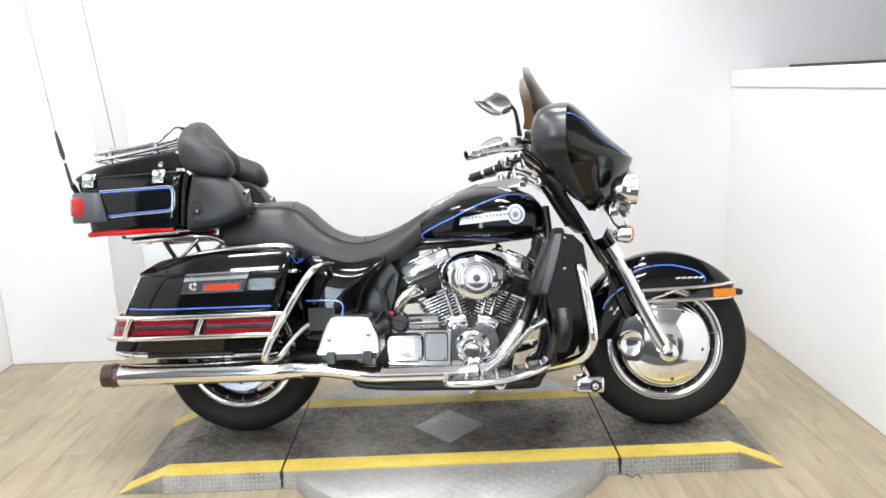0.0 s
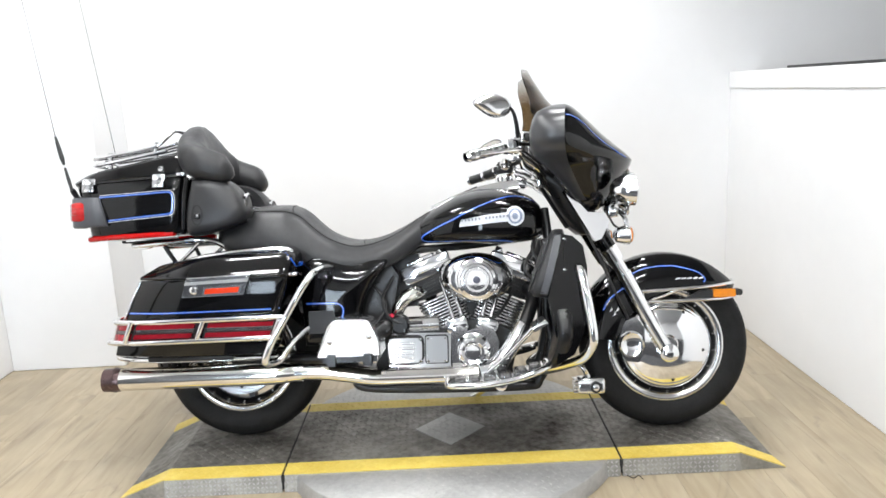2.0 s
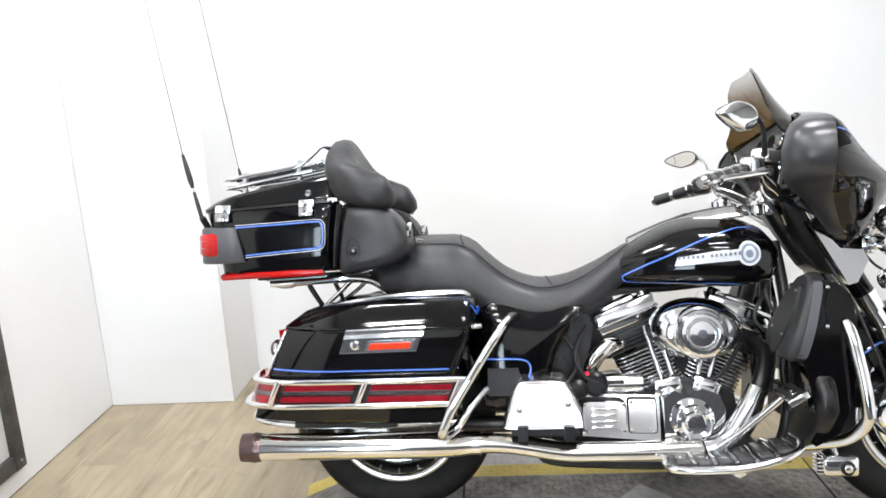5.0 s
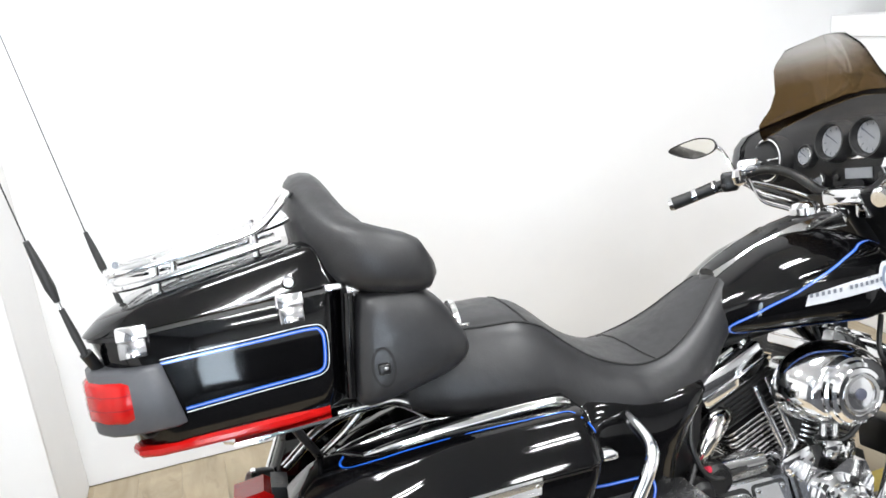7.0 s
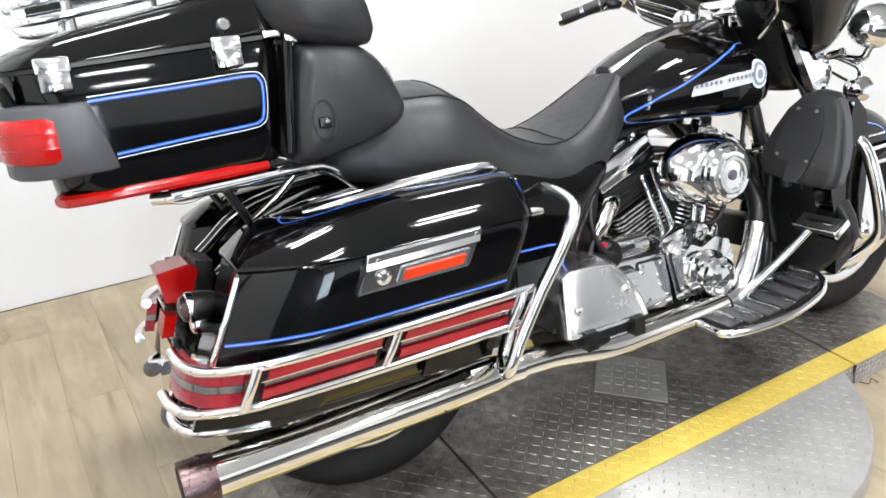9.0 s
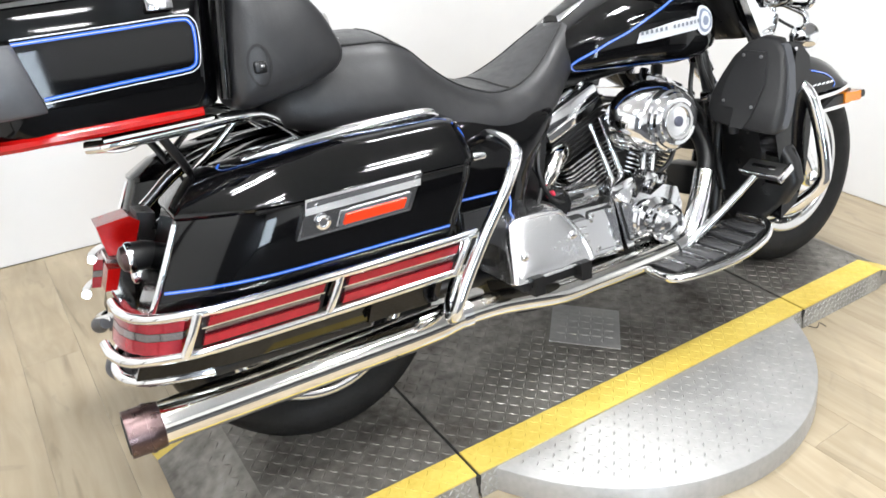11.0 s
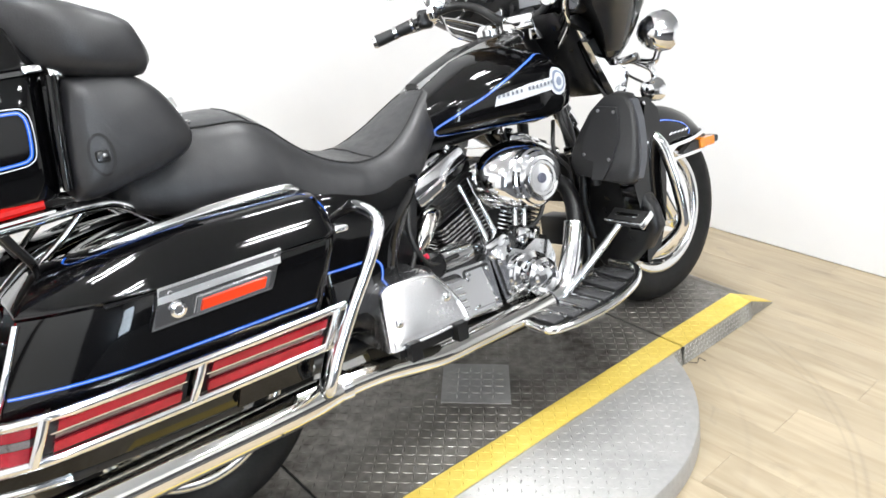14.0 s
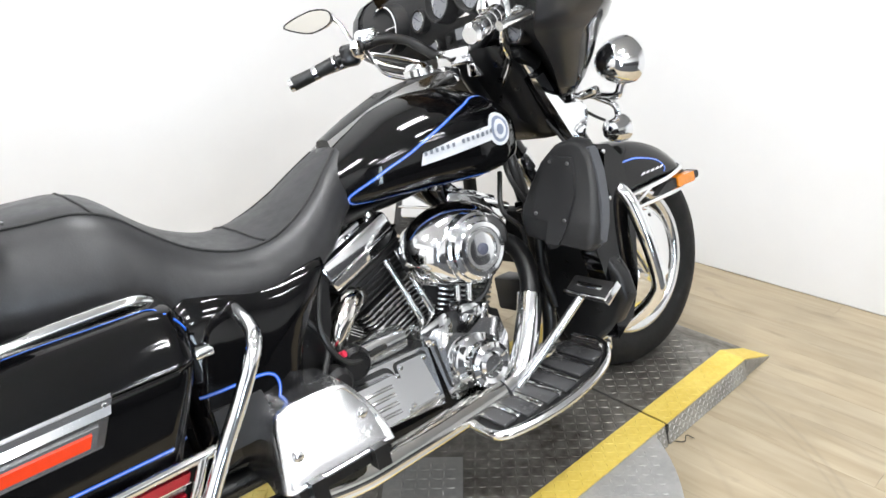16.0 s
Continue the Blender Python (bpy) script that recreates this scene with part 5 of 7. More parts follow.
# fairing
# height, rear lip, widest point, nose, half width
FAIR = [(0.828, 0.505, 0.520, 0.550, 0.130), (0.85, 0.475, 0.498, 0.585, 0.185), (0.88, 0.440, 0.472, 0.612, 0.225), (0.92, 0.405, 0.448, 0.640, 0.260), (0.96, 0.370, 0.428, 0.666, 0.290), (0.99, 0.335, 0.412, 0.684, 0.322), (1.010, 0.308, 0.402, 0.690, 0.358), (1.035, 0.290, 0.394, 0.665, 0.396), (1.065, 0.284, 0.390, 0.625, 0.416), (1.10, 0.284, 0.390, 0.580, 0.422), (1.14, 0.295, 0.392, 0.535, 0.415), (1.168, 0.312, 0.398, 0.500, 0.392), (1.187, 0.345, 0.408, 0.476, 0.340), (1.203, 0.375, 0.415, 0.455, 0.255), (1.217, 0.398, 0.420, 0.437, 0.150), (1.226, 0.410, 0.420, 0.428, 0.060)]
FZ = [f[0] for f in FAIR]


def fair_at(z):
    """Rear lip, widest point, nose, half width there, half width at the lip."""
    xr, xm, xn, w = [float(np.interp(z, FZ, [f[k] for f in FAIR])) for k in (1, 2, 3, 4)]
    return xr, xm, xn, w, w - 0.8 * (xm - xr)


def dash_x(y, z):
    """The inner face of the fairing, towards the rider."""
    xr, xm, xn, w, wl = fair_at(z)
    u = min(1, abs(y) / wl)
    return xr + 0.004 + min(0.085, (xn - xr) * 0.5) * (1 - u ** 3.0)


def curl(z, j, n=7, out=0.0):
    """The wing's rounded rear edge on the right: from the widest point to the lip."""
    xr, xm, xn, w, wl = fair_at(z)
    a = math.pi / 2 * j / n
    return (xm - (xm - xr + out) * math.sin(a) ** 0.9, -(wl + (w - wl + out) * math.cos(a) ** 0.75), z)


shell = []
zs = sorted(set(FZ) | {0.865, 0.90, 0.94, 0.975, 1.0, 1.022, 1.05, 1.08, 1.12, 1.155, 1.178, 1.195, 1.21})
for z in zs:
    xr, xm, xn, w, wl = fair_at(z)
    flow = float(np.interp(z, (0.83, 0.95, 1.0, 1.06, 1.2), (1.0, 1.1, 1.35, 1.55, 1.4)))
    row = [curl(z, 7 - k) for k in range(7)]
    for j in range(31):
        u = math.sin(-math.pi / 2 + math.pi * j / 30)
        row.append((xm + (xn - xm) * (1 - abs(u) ** 2) ** (0.5 * flow), w * u, z))
    row += [(x, -y, z) for x, y, z in (curl(z, k + 1) for k in range(7))]
    for j in range(1, 22):
        y = wl * (1 - 2 * j / 22)
        row.append((dash_x(y, z), y, z))
    shell.append(row)
fair_bm = rings(bmesh.new(), shell)
fairing_bvh = tree(fair_bm)
fairing = part("fairing", fair_bm, PAINT, bike, "gloss black batwing fairing with blue pinstripe", 55)
for s in (-1, 1):
    pinstripe(fairing_bvh, [(0.396, 1.146), (0.42, 1.143), (0.46, 1.125), (0.51, 1.084), (0.56, 1.050), (0.61, 1.024), (0.645, 1.010)], fairing, s)
    rows = [[curl(z, j, 7, 0.002) for j in range(8)] for z in zs if 0.86 < z < 1.20]
    part("wing_edge", sided(rings(bmesh.new(), rows, closed=False), s), WINGEDGE, fairing, "satin black rear edge of the fairing wing", 60)
inner = []
for z in [v for v in zs if 0.84 < v < 1.22]:
    inner.append([(dash_x(y, z) - 0.003, y, z) for y in (fair_at(z)[4] * 0.985 * (-1 + 2 * j / 24) for j in range(25))])
dash_bm = rings(bmesh.new(), inner, closed=False)
bmesh.ops.recalc_face_normals(dash_bm, faces=dash_bm.faces)
dash = part("dash_panel", dash_bm, PLASTIC, fairing, "textured black inner fairing", 60)
BACK = Matrix.Rotation(radians(-90), 4, "Y")


def facing(y, z, up=8):
    return Matrix.Translation((dash_x(y, z) - 0.004, y, z)) @ Matrix.Rotation(radians(-90 + up), 4, "Y")


for y, z, r in ((0.058, 1.110, 0.042), (-0.058, 1.112, 0.042), (0.154, 1.086, 0.024), (-0.154, 1.060, 0.022), (0.142, 1.013, 0.024), (-0.160, 1.005, 0.022)):
    big = r > 0.04
    pod = part("gauge", moved(lathe([(r * 1.30, -0.02), (r * 1.26, 0.012), (r * 1.16, 0.030 if big else 0.014), (r * 1.06, 0.030 if big else 0.014), (r * 1.02, 0.002)], None, 40), facing(y, z)), PLASTIC, fairing, "round dashboard gauge")
    part("bezel", moved(lathe([(r * 1.02, 0.004), (r * 1.04, 0.012), (r * 0.92, 0.014), (r * 0.88, 0.009)], None, 40, cap=False), facing(y, z)), CHROME, pod, "chrome gauge ring")
    part("dial", moved(lathe([(r * 0.94, 0.0065), (r * 0.94, 0.009), (r * 0.2, 0.009)], None, 32), facing(y, z)), DIAL, pod, "pale gauge dial")
    part("needle", moved(box((0.0018, r * 1.1, 0.001), 0), facing(y, z) @ pose(r * 0.2, r * 0.25, 0.0105, 0, 0, -35)), DARKMARK, pod)
    for k in range(9):
        a = radians(-130 + 260 * k / 8)
        part("tick", moved(box((0.0016, r * 0.16, 0.0008), 0), facing(y, z) @ Matrix.Rotation(a, 4, "Z") @ pose(0, r * 0.76, 0.0098)), DARKMARK, pod)
for s in (-1, 1):
    y, z, r = s * 0.262, 1.092, 0.058
    spk = part("speaker", moved(lathe([(r * 1.15, -0.03), (r * 1.12, 0.012), (r, 0.012), (r * 0.97, -0.004), (r * 0.2, -0.010)], None, 44), facing(y, z, 4)), PLASTIC, fairing, "round fairing speaker")
    part("speaker_ring", moved(lathe([(r * 1.0, 0.010), (r * 1.02, 0.014), (r * 0.95, 0.015), (r * 0.93, 0.010)], None, 44, cap=False), facing(y, z, 4)), CHROME, spk)
    part("speaker_bar", moved(box((0.006, r * 1.3, 0.004), 0.002), facing(y, z, 4) @ pose(0, 0, 0.002)), CHROME, spk)
radio = part("radio", moved(box((0.055, 0.185, 0.02), 0.005), facing(0, 1.024, 4)), SATIN, fairing, "black radio set in the dash")
part("radio_display", moved(box((0.026, 0.085, 0.002), 0.0005), facing(0.0, 1.026, 4) @ pose(0, 0, 0.0115)), DIAL, radio)
for dy in (-0.072, 0.072):
    part("knob", moved(lathe([(0.010, 0.008), (0.010, 0.020), (0.006, 0.022)], None, 20), facing(0, 1.019, 4) @ pose(0, dy, 0)), PLASTIC, radio)
part("dash_badge", moved(box((0.010, 0.048, 0.004), 0.003), facing(0, 1.066, 4)), CHROME, fairing)
part("dash_emblem", moved(box((0.014, 0.045, 0.004), 0.004), facing(-0.150, 1.118, 4)), CHROME, fairing)
part("switch_row", moved(box((0.016, 0.20, 0.014), 0.003), facing(0, 0.988, 4)), SATIN, fairing)
cowl = [[(px, py, z) for px, py in rounded(x - hx, x + hx, -hy, hy, min(hx, hy) * 0.9, 6)] for x, z, hx, hy in ((0.330, 0.985, 0.020, 0.125), (0.355, 0.962, 0.038, 0.132), (0.400, 0.925, 0.055, 0.130), (0.440, 0.87, 0.062, 0.122), (0.475, 0.81, 0.062, 0.112), (0.500, 0.765, 0.056, 0.106), (0.512, 0.742, 0.040, 0.096))]
part("lower_cowl", rings(bmesh.new(), cowl), SATIN, fairing, "rounded black cowl below the dash", 60)

# windshield
ws = []
for i in range(17):
    t = i / 16
    row = []
    for j in range(25):
        u = -1 + 2 * j / 24
        half = float(np.interp(t, (0, 0.2, 0.36, 0.56, 0.85, 1), (0.268, 0.250, 0.205, 0.170, 0.146, 0.100)))
        top = 1.367 - 0.010 * abs(u) ** 2
        base = 1.215 - 0.065 * abs(u) ** 2.2
        z = base + (top - base) * t
        x = 0.412 - 0.085 * abs(u * half / 0.285) ** 2 - 0.104 * t ** 0.72 - 0.02 * abs(u) ** 2
        row.append((x, u * half, z))
    ws.append(row)
bm = rings(bmesh.new(), ws, closed=False)
bmesh.ops.recalc_face_normals(bm, faces=bm.faces)
bmesh.ops.solidify(bm, geom=bm.faces[:], thickness=0.004)
screen = part("windshield", bm, SCREEN, fairing, "smoked brown wind screen, clearer towards its rim", 70)
screen.visible_shadow = False

# lamps on the front
lamp = part("headlight", moved(lathe([(0.050, -0.10), (0.085, -0.06), (0.094, -0.01), (0.098, 0.0), (0.096, 0.012), (0.089, 0.016), (0.086, 0.010)], None, 48), Matrix.Translation((0.655, 0, 0.915)) @ Matrix.Rotation(radians(90), 4, "Y")), CHROME, bike, "chrome headlight with clear lens")
part("headlight_lens", moved(lathe([(0.088, 0.008), (0.080, 0.018), (0.05, 0.027), (0.015, 0.030)], None, 40), Matrix.Translation((0.655, 0, 0.915)) @ Matrix.Rotation(radians(90), 4, "Y")), GLASS, lamp)
part("lamp_bar", join(tube([(0.60, -0.17, 0.835), (0.615, -0.09, 0.82), (0.615, 0.09, 0.82), (0.60, 0.17, 0.835)], 0.012, 12), box((0.05, 0.22, 0.05), 0.012, pose(0.60, 0, 0.825))), CHROME, bike, "chrome passing lamp bracket")
for s in (-1, 1):
    mlt = Matrix.Translation((0.642, -0.228, 0.897)) @ Matrix.Rotation(radians(90), 4, "Y")
    pl = part("passing_lamp", sided(moved(lathe([(0.016, -0.075), (0.038, -0.058), (0.054, -0.025), (0.058, 0.0), (0.059, 0.010), (0.053, 0.014), (0.051, 0.009)], None, 40), mlt), s), CHROME, bike, "chrome passing lamp")
    part("lamp_lens", sided(moved(lathe([(0.052, 0.008), (0.045, 0.017), (0.02, 0.023), (0.008, 0.024)], None, 32), mlt), s), GLASS, pl)
    part("lamp_stem", sided(tube([(0.612, -0.13, 0.825), (0.625, -0.205, 0.815), (0.632, -0.226, 0.845)], 0.011, 12), s), CHROME, pl)
    mts = Matrix.Translation((0.626, -0.206, 0.737)) @ Matrix.Rotation(radians(90), 4, "Y")
    ts = part("turn_signal", sided(moved(lathe([(0.010, -0.050), (0.026, -0.040), (0.033, -0.015), (0.034, 0.006), (0.029, 0.010)], None, 32), mts), s), CHROME, bike, "chrome bullet turn signal")
    part("signal_lens", sided(moved(lathe([(0.030, 0.006), (0.026, 0.016), (0.012, 0.022), (0.004, 0.023)], None, 28), mts), s), AMBER, ts)
    part("signal_stem", sided(tube([(0.612, -0.15, 0.82), (0.622, -0.200, 0.795), (0.626, -0.206, 0.765)], 0.009, 10), s), CHROME, ts)
    part("signal_wire", sided(tube([(0.58, -0.12, 0.80), (0.585, -0.165, 0.775), (0.60, -0.185, 0.76)], 0.004, 8), s), WIRE, ts)

# bars and controls
bars = empty("handlebar")
bars.parent = bike
bar_line = [(0.335, 0, 0.985), (0.330, -0.08, 0.990), (0.315, -0.17, 1.045), (0.265, -0.265, 1.072), (0.19, -0.335, 1.058), (0.10, -0.385, 1.035), (0.030, -0.420, 1.018)]
for s in (-1, 1):
    part("bar_tube", sided(tube(bar_line, 0.0125, 14), s), SATIN, bars, "black handlebar tube")
    g0, g1 = Vector((0.150, -0.358, 1.048)), Vector((0.030, -0.422, 1.017))
    grip = part("grip", sided(tube([g0, g0.lerp(g1, 0.5), g1], [0.0185, 0.0175, 0.0185], 20, 2), s), GRIPRUB if s > 0 else DARKCHROME, bars, "black grip with chrome bands" if s > 0 else "chrome-banded grip")
    for f, wide in ((0.10, 0.10), (0.34, 0.05), (0.56, 0.05), (0.78, 0.10)) if s < 0 else ((0.04, 0.05), (0.46, 0.10)):
        a, b = g0.lerp(g1, f), g0.lerp(g1, f + wide)
        part("grip_band", sided(tube([a, b], 0.0192, 18, straight=True), s), CHROME, grip)
    part("grip_end", sided(tube([g1, g1 + (g1 - g0).normalized() * 0.012], [0.020, 0.016], 18, straight=True), s), CHROME, grip)
    sw = part("switch_box", sided(moved(box((0.052, 0.048, 0.055), 0.012, segs=3), Matrix.Translation((0.185, -0.338, 1.055)) @ Matrix.Rotation(radians(28), 4, "Z")), s), SATIN if s > 0 else CHROME, bars, "handlebar switch housing")
    for k in range(2):
        part("switch", sided(moved(box((0.014, 0.012, 0.010), 0.003), Matrix.Translation((0.160, -0.328, 1.045 + 0.022 * k)) @ Matrix.Rotation(radians(28), 4, "Z")), s), PLASTIC, sw)
    part("lever", sided(tube([(0.225, -0.330, 1.052), (0.215, -0.375, 1.045), (0.165, -0.415, 1.036), (0.095, -0.452, 1.026), (0.070, -0.460, 1.022)], [0.010, 0.0085, 0.0075, 0.007, 0.0095], 12), s), CHROME, bars, "chrome control lever")
    res = part("reservoir", sided(moved(box((0.075, 0.060, 0.040), 0.014, segs=3), Matrix.Translation((0.240, -0.305, 1.088)) @ Matrix.Rotation(radians(25), 4, "Z")), s), CHROME, bars, "chrome fluid reservoir")
    part("reservoir_end", sided(moved(lathe([(0.004, -0.024), (0.017, -0.018), (0.024, 0), (0.017, 0.018), (0.004, 0.024)], None, 24), pose(0.195, -0.285, 1.062)), s), CHROME, res)
    stem = [(0.228, -0.325, 1.085), (0.222, -0.345, 1.12), (0.210, -0.362, 1.165), (0.190, -0.372, 1.186)]
    mirror = part("mirror", sided(tube(stem, [0.008, 0.007, 0.006, 0.006], 12), s), CHROME if s > 0 else SATIN, bars, "teardrop mirror on a slim stem")
    tear = []
    for a in (2 * math.pi * k / 36 for k in range(36)):
        u = math.cos(a)
        tear.append((0.072 * u, 0.030 * math.copysign(abs(math.sin(a)) ** (0.8 if u < 0 else 1.0), math.sin(a)) * (1 if u < -0.1 else 1 - 0.45 * (u + 0.1) ** 1.2)))
    mm = Matrix.Translation((0.138, -0.398, 1.186)) @ Matrix.Rotation(radians(33 if s < 0 else 46), 4, "Z") @ Matrix.Rotation(radians(4), 4, "Y")
    shell_rows = [[(-u * f, d, v * f * (1.30 if s < 0 else 0.92)) for u, v in tear] for f, d in ((1.0, 0.006), (1.03, 0.0), (0.97, -0.009), (0.75, -0.017), (0.40, -0.021))]
    part("mirror_shell", sided(moved(rings(bmesh.new(), shell_rows), mm), s), CHROME, mirror, "chrome teardrop mirror shell", 60)
    part("mirror_face", sided(moved(rings(bmesh.new(), [[(-u * 0.95, 0.0065, v * (1.23 if s < 0 else 0.87)) for u, v in tear], [(-u * 0.95, 0.0075, v * (1.23 if s < 0 else 0.87)) for u, v in tear]]), mm), s), MIRROR, mirror, "mirror glass")
    part("mirror_rim", sided(moved(tube([(-u * 0.985, 0.0068, v * (1.28 if s < 0 else 0.905)) for u, v in tear + tear[:1]], 0.0022, 6, straight=True), mm), s), SATIN, mirror)
    for k in range(5):
        part("cable", sided(tube([(0.205 + 0.006 * k, -0.325 + 0.008 * k, 1.052), (0.245, -0.275 + 0.006 * k, 1.040 - 0.013 * k), (0.31, -0.195, 1.005 - 0.014 * k), (0.37, -0.09, 0.955 - 0.016 * k)], 0.0046, 8), s), WIRE if k in (1, 3) else CHROME, bars)
part("riser", join(box((0.055, 0.13, 0.045), 0.012, pose(0.335, 0, 0.975)), box((0.05, 0.035, 0.07), 0.01, pose(0.345, -0.045, 0.955)), box((0.05, 0.035, 0.07), 0.01, pose(0.345, 0.045, 0.955))), CHROME, bars, "chrome bar risers")


# saddlebags
def bag_ring(x0, x1, y1, y0, r=0.032):
    """Plan of a bag: its flank draws in towards a crisp rear edge, the front corner is round."""
    flank_line = [(x0 + 0.22 * (1 - u), y1 + 0.072 * u ** 2.1) for u in (1, 0.97, 0.9, 0.8, 0.65, 0.5, 0.35, 0.2, 0.0)]
    front = [(x1 - r + r * math.sin(a), y1 + r - r * math.cos(a)) for a in (math.pi / 2 * k / 6 for k in range(7))]
    return flank_line + front + [(x1, y0 - 0.012), (x1 - 0.012, y0), (x0 + 0.012, y0), (x0, y0 - 0.012)]


for s in (-1, 1):
    bag = empty("saddlebag")
    bag.parent = bike
    tagged(bag, "gloss black hard saddlebag with chrome trim and red side lights")
    levels = []
    for z, x0, x1, y1 in ((0.356, -1.196, -0.655, -0.328), (0.366, -1.205, -0.645, -0.348), (0.43, -1.182, -0.630, -0.364), (0.50, -1.148, -0.605, -0.370), (0.57, -1.116, -0.578, -0.370), (0.615, -1.096, -0.560, -0.366), (0.632, -1.089, -0.553, -0.360)):
        levels.append([(x, y, z) for x, y in bag_ring(x0, x1, y1, -0.150)])
    body_bm = rings(bmesh.new(), levels)
    bb = tree(sided(body_bm.copy(), s))
    box_ob = part("bag_body", sided(body_bm, s), PAINT, bag, "gloss black bag body", 50)
    lid_levels = []
    for z0, z1, x0, x1, y0, y1 in ((0.634, 0.634, -1.091, -0.548, -0.145, -0.362), (0.639, 0.640, -1.092, -0.545, -0.145, -0.3645), (0.645, 0.646, -1.090, -0.543, -0.145, -0.3620), (0.668, 0.702, -1.056, -0.546, -0.15, -0.311), (0.673, 0.709, -1.046, -0.550, -0.152, -0.303), (0.676, 0.7135, -1.026, -0.556, -0.157, -0.288), (0.677, 0.7145, -0.990, -0.565, -0.17, -0.255)):
        loop = []
        for x, y in bag_ring(x0, x1, y1, y0, 0.045):
            t = (x + 1.07) / 0.53
            loop.append((x, y, z0 + (z1 - z0) * max(0, min(1, t * 2.0)) ** 0.75))
        lid_levels.append(loop)
    lid_bm = rings(bmesh.new(), lid_levels)
    lb = tree(sided(lid_bm.copy(), s))
    lid = part("bag_lid", sided(lid_bm, s), PAINT, bag, "gloss black bag lid", 45)
    pinstripe(bb, [(-1.132, 0.5185), (-1.0, 0.520), (-0.80, 0.522), (-0.598, 0.524)], box_ob, s)
    rail = [(-0.95, -0.222, 0.694), (-0.88, -0.234, 0.706), (-0.78, -0.242, 0.716), (-0.66, -0.246, 0.722), (-0.592, -0.246, 0.722), (-0.566, -0.240, 0.712)]
    part("lid_rail", sided(tube(rail, [0.006, 0.009, 0.010, 0.010, 0.010, 0.008], 12), s), CHROME, lid, "chrome lid rail")
    top_line = []
    for x, y in ((-0.985, -0.200), (-0.995, -0.225), (-0.985, -0.248), (-0.94, -0.262), (-0.86, -0.271), (-0.75, -0.277), (-0.65, -0.280), (-0.605, -0.281), (-0.580, -0.286), (-0.566, -0.302)):
        hit = lb.ray_cast(Vector((x, s * abs(y), 1.4)), Vector((0, 0, -1)))
        if hit[0]:
            top_line.append(hit[0] + Vector((0, 0, 0.001)))
    ribbon = bmesh.new()
    rows = []
    line = curve(top_line, 4)
    for k, p in enumerate(line):
        way = line[min(k + 1, len(line) - 1)] - line[max(k - 1, 0)]
        side = way.cross(Vector((0, 0, 1))).normalized() * 0.0021
        rows.append((ribbon.verts.new(p - side), ribbon.verts.new(p + side)))
    for a, b in zip(rows, rows[1:]):
        ribbon.faces.new((a[0], b[0], b[1], a[1]))
    part("pinstripe", ribbon, BLUE, lid, "blue pinstripe")
    front_line = []
    for y, z in ((-0.304, 0.694), (-0.300, 0.674), (-0.285, 0.664), (-0.24, 0.662), (-0.195, 0.664), (-0.182, 0.674), (-0.180, 0.694)):
        hit = lb.ray_cast(Vector((0.1, s * abs(y), z)), Vector((-1, 0, 0)))
        if hit[0]:
            front_line.append(hit[0])
    part("pinstripe", tube(front_line, 0.0021, 6), BLUE, lid, "blue pinstripe")
    part("seam_trim", sided(slab([(-0.975, 0.6325), (-0.585, 0.6335), (-0.585, 0.6365), (-0.975, 0.6355)], -0.35, -0.3655, 0.0), s), SATIN, lid)
    part("lid_catch", sided(box((0.03, 0.04, 0.012), 0.004, pose(-0.540, -0.330, 0.640)), s), CHROME, lid)
    edge = [(-1.091, -0.290, 0.628), (-1.117, -0.297, 0.572), (-1.148, -0.299, 0.505), (-1.180, -0.293, 0.44)]
    part("rear_edge_trim", sided(tube(edge, 0.006, 10), s), CHROME, box_ob, "chrome strip on the bag's rear corner")
    plate = part("latch_plate", sided(slab([(-0.895, 0.638), (-0.680, 0.645), (-0.708, 0.578), (-0.920, 0.573)], -0.356, -0.378, 0.005), s), CHROME, bag, "chrome latch plate with red reflector")
    # chrome like the plate; the dark reflection is put into its colour
    part("latch_recess", sided(slab([(-0.904, 0.617), (-0.6895, 0.6238), (-0.7055, 0.5820), (-0.9145, 0.5775)], -0.3765, -0.3786, 0.001), s), DARKCHROME, plate, "chrome recess of the latch plate, dark reflection in its colour")
    band = slab([(-0.896, 0.641), (-0.680, 0.648), (-0.6880, 0.6235), (-0.9035, 0.6165)], -0.365, -0.382, 0.004, 3)
    for v in band.verts:
        if v.co.y < -0.372:
            v.co.y += (v.co.z - 0.620 - (v.co.x + 0.9) * 0.033) * 0.55
    part("latch_band", sided(band, s), CHROME, plate, "sloping chrome latch lip")
    part("reflector_frame", sided(slab([(-0.848, 0.5815), (-0.716, 0.5850), (-0.706, 0.6125), (-0.838, 0.6085)], -0.378, -0.3830, 0.0025), s), CHROME, plate, "chrome frame of the reflector")
    part("reflector", sided(slab([(-0.838, 0.585), (-0.724, 0.588), (-0.717, 0.6050), (-0.831, 0.6020)], -0.3825, -0.3865, 0.0018), s), REFLECTOR, plate, "red reflector")
    part("latch_lock", sided(lathe([(0.0135, -0.002), (0.0135, 0.006), (0.009, 0.0075), (0.007, 0.005), (0.003, 0.005)], flank(-0.873, -0.378, 0.598), 24), s), CHROME, plate)
    for x, z in ((-0.880, 0.630), (-0.692, 0.637)):
        part("rivet", sided(lathe([(0.004, 0), (0.003, 0.002)], flank(x, -0.378, z), 10), s), CHROME, plate)
    # light bar
    bar = empty("light_bar")
    bar.parent = bag

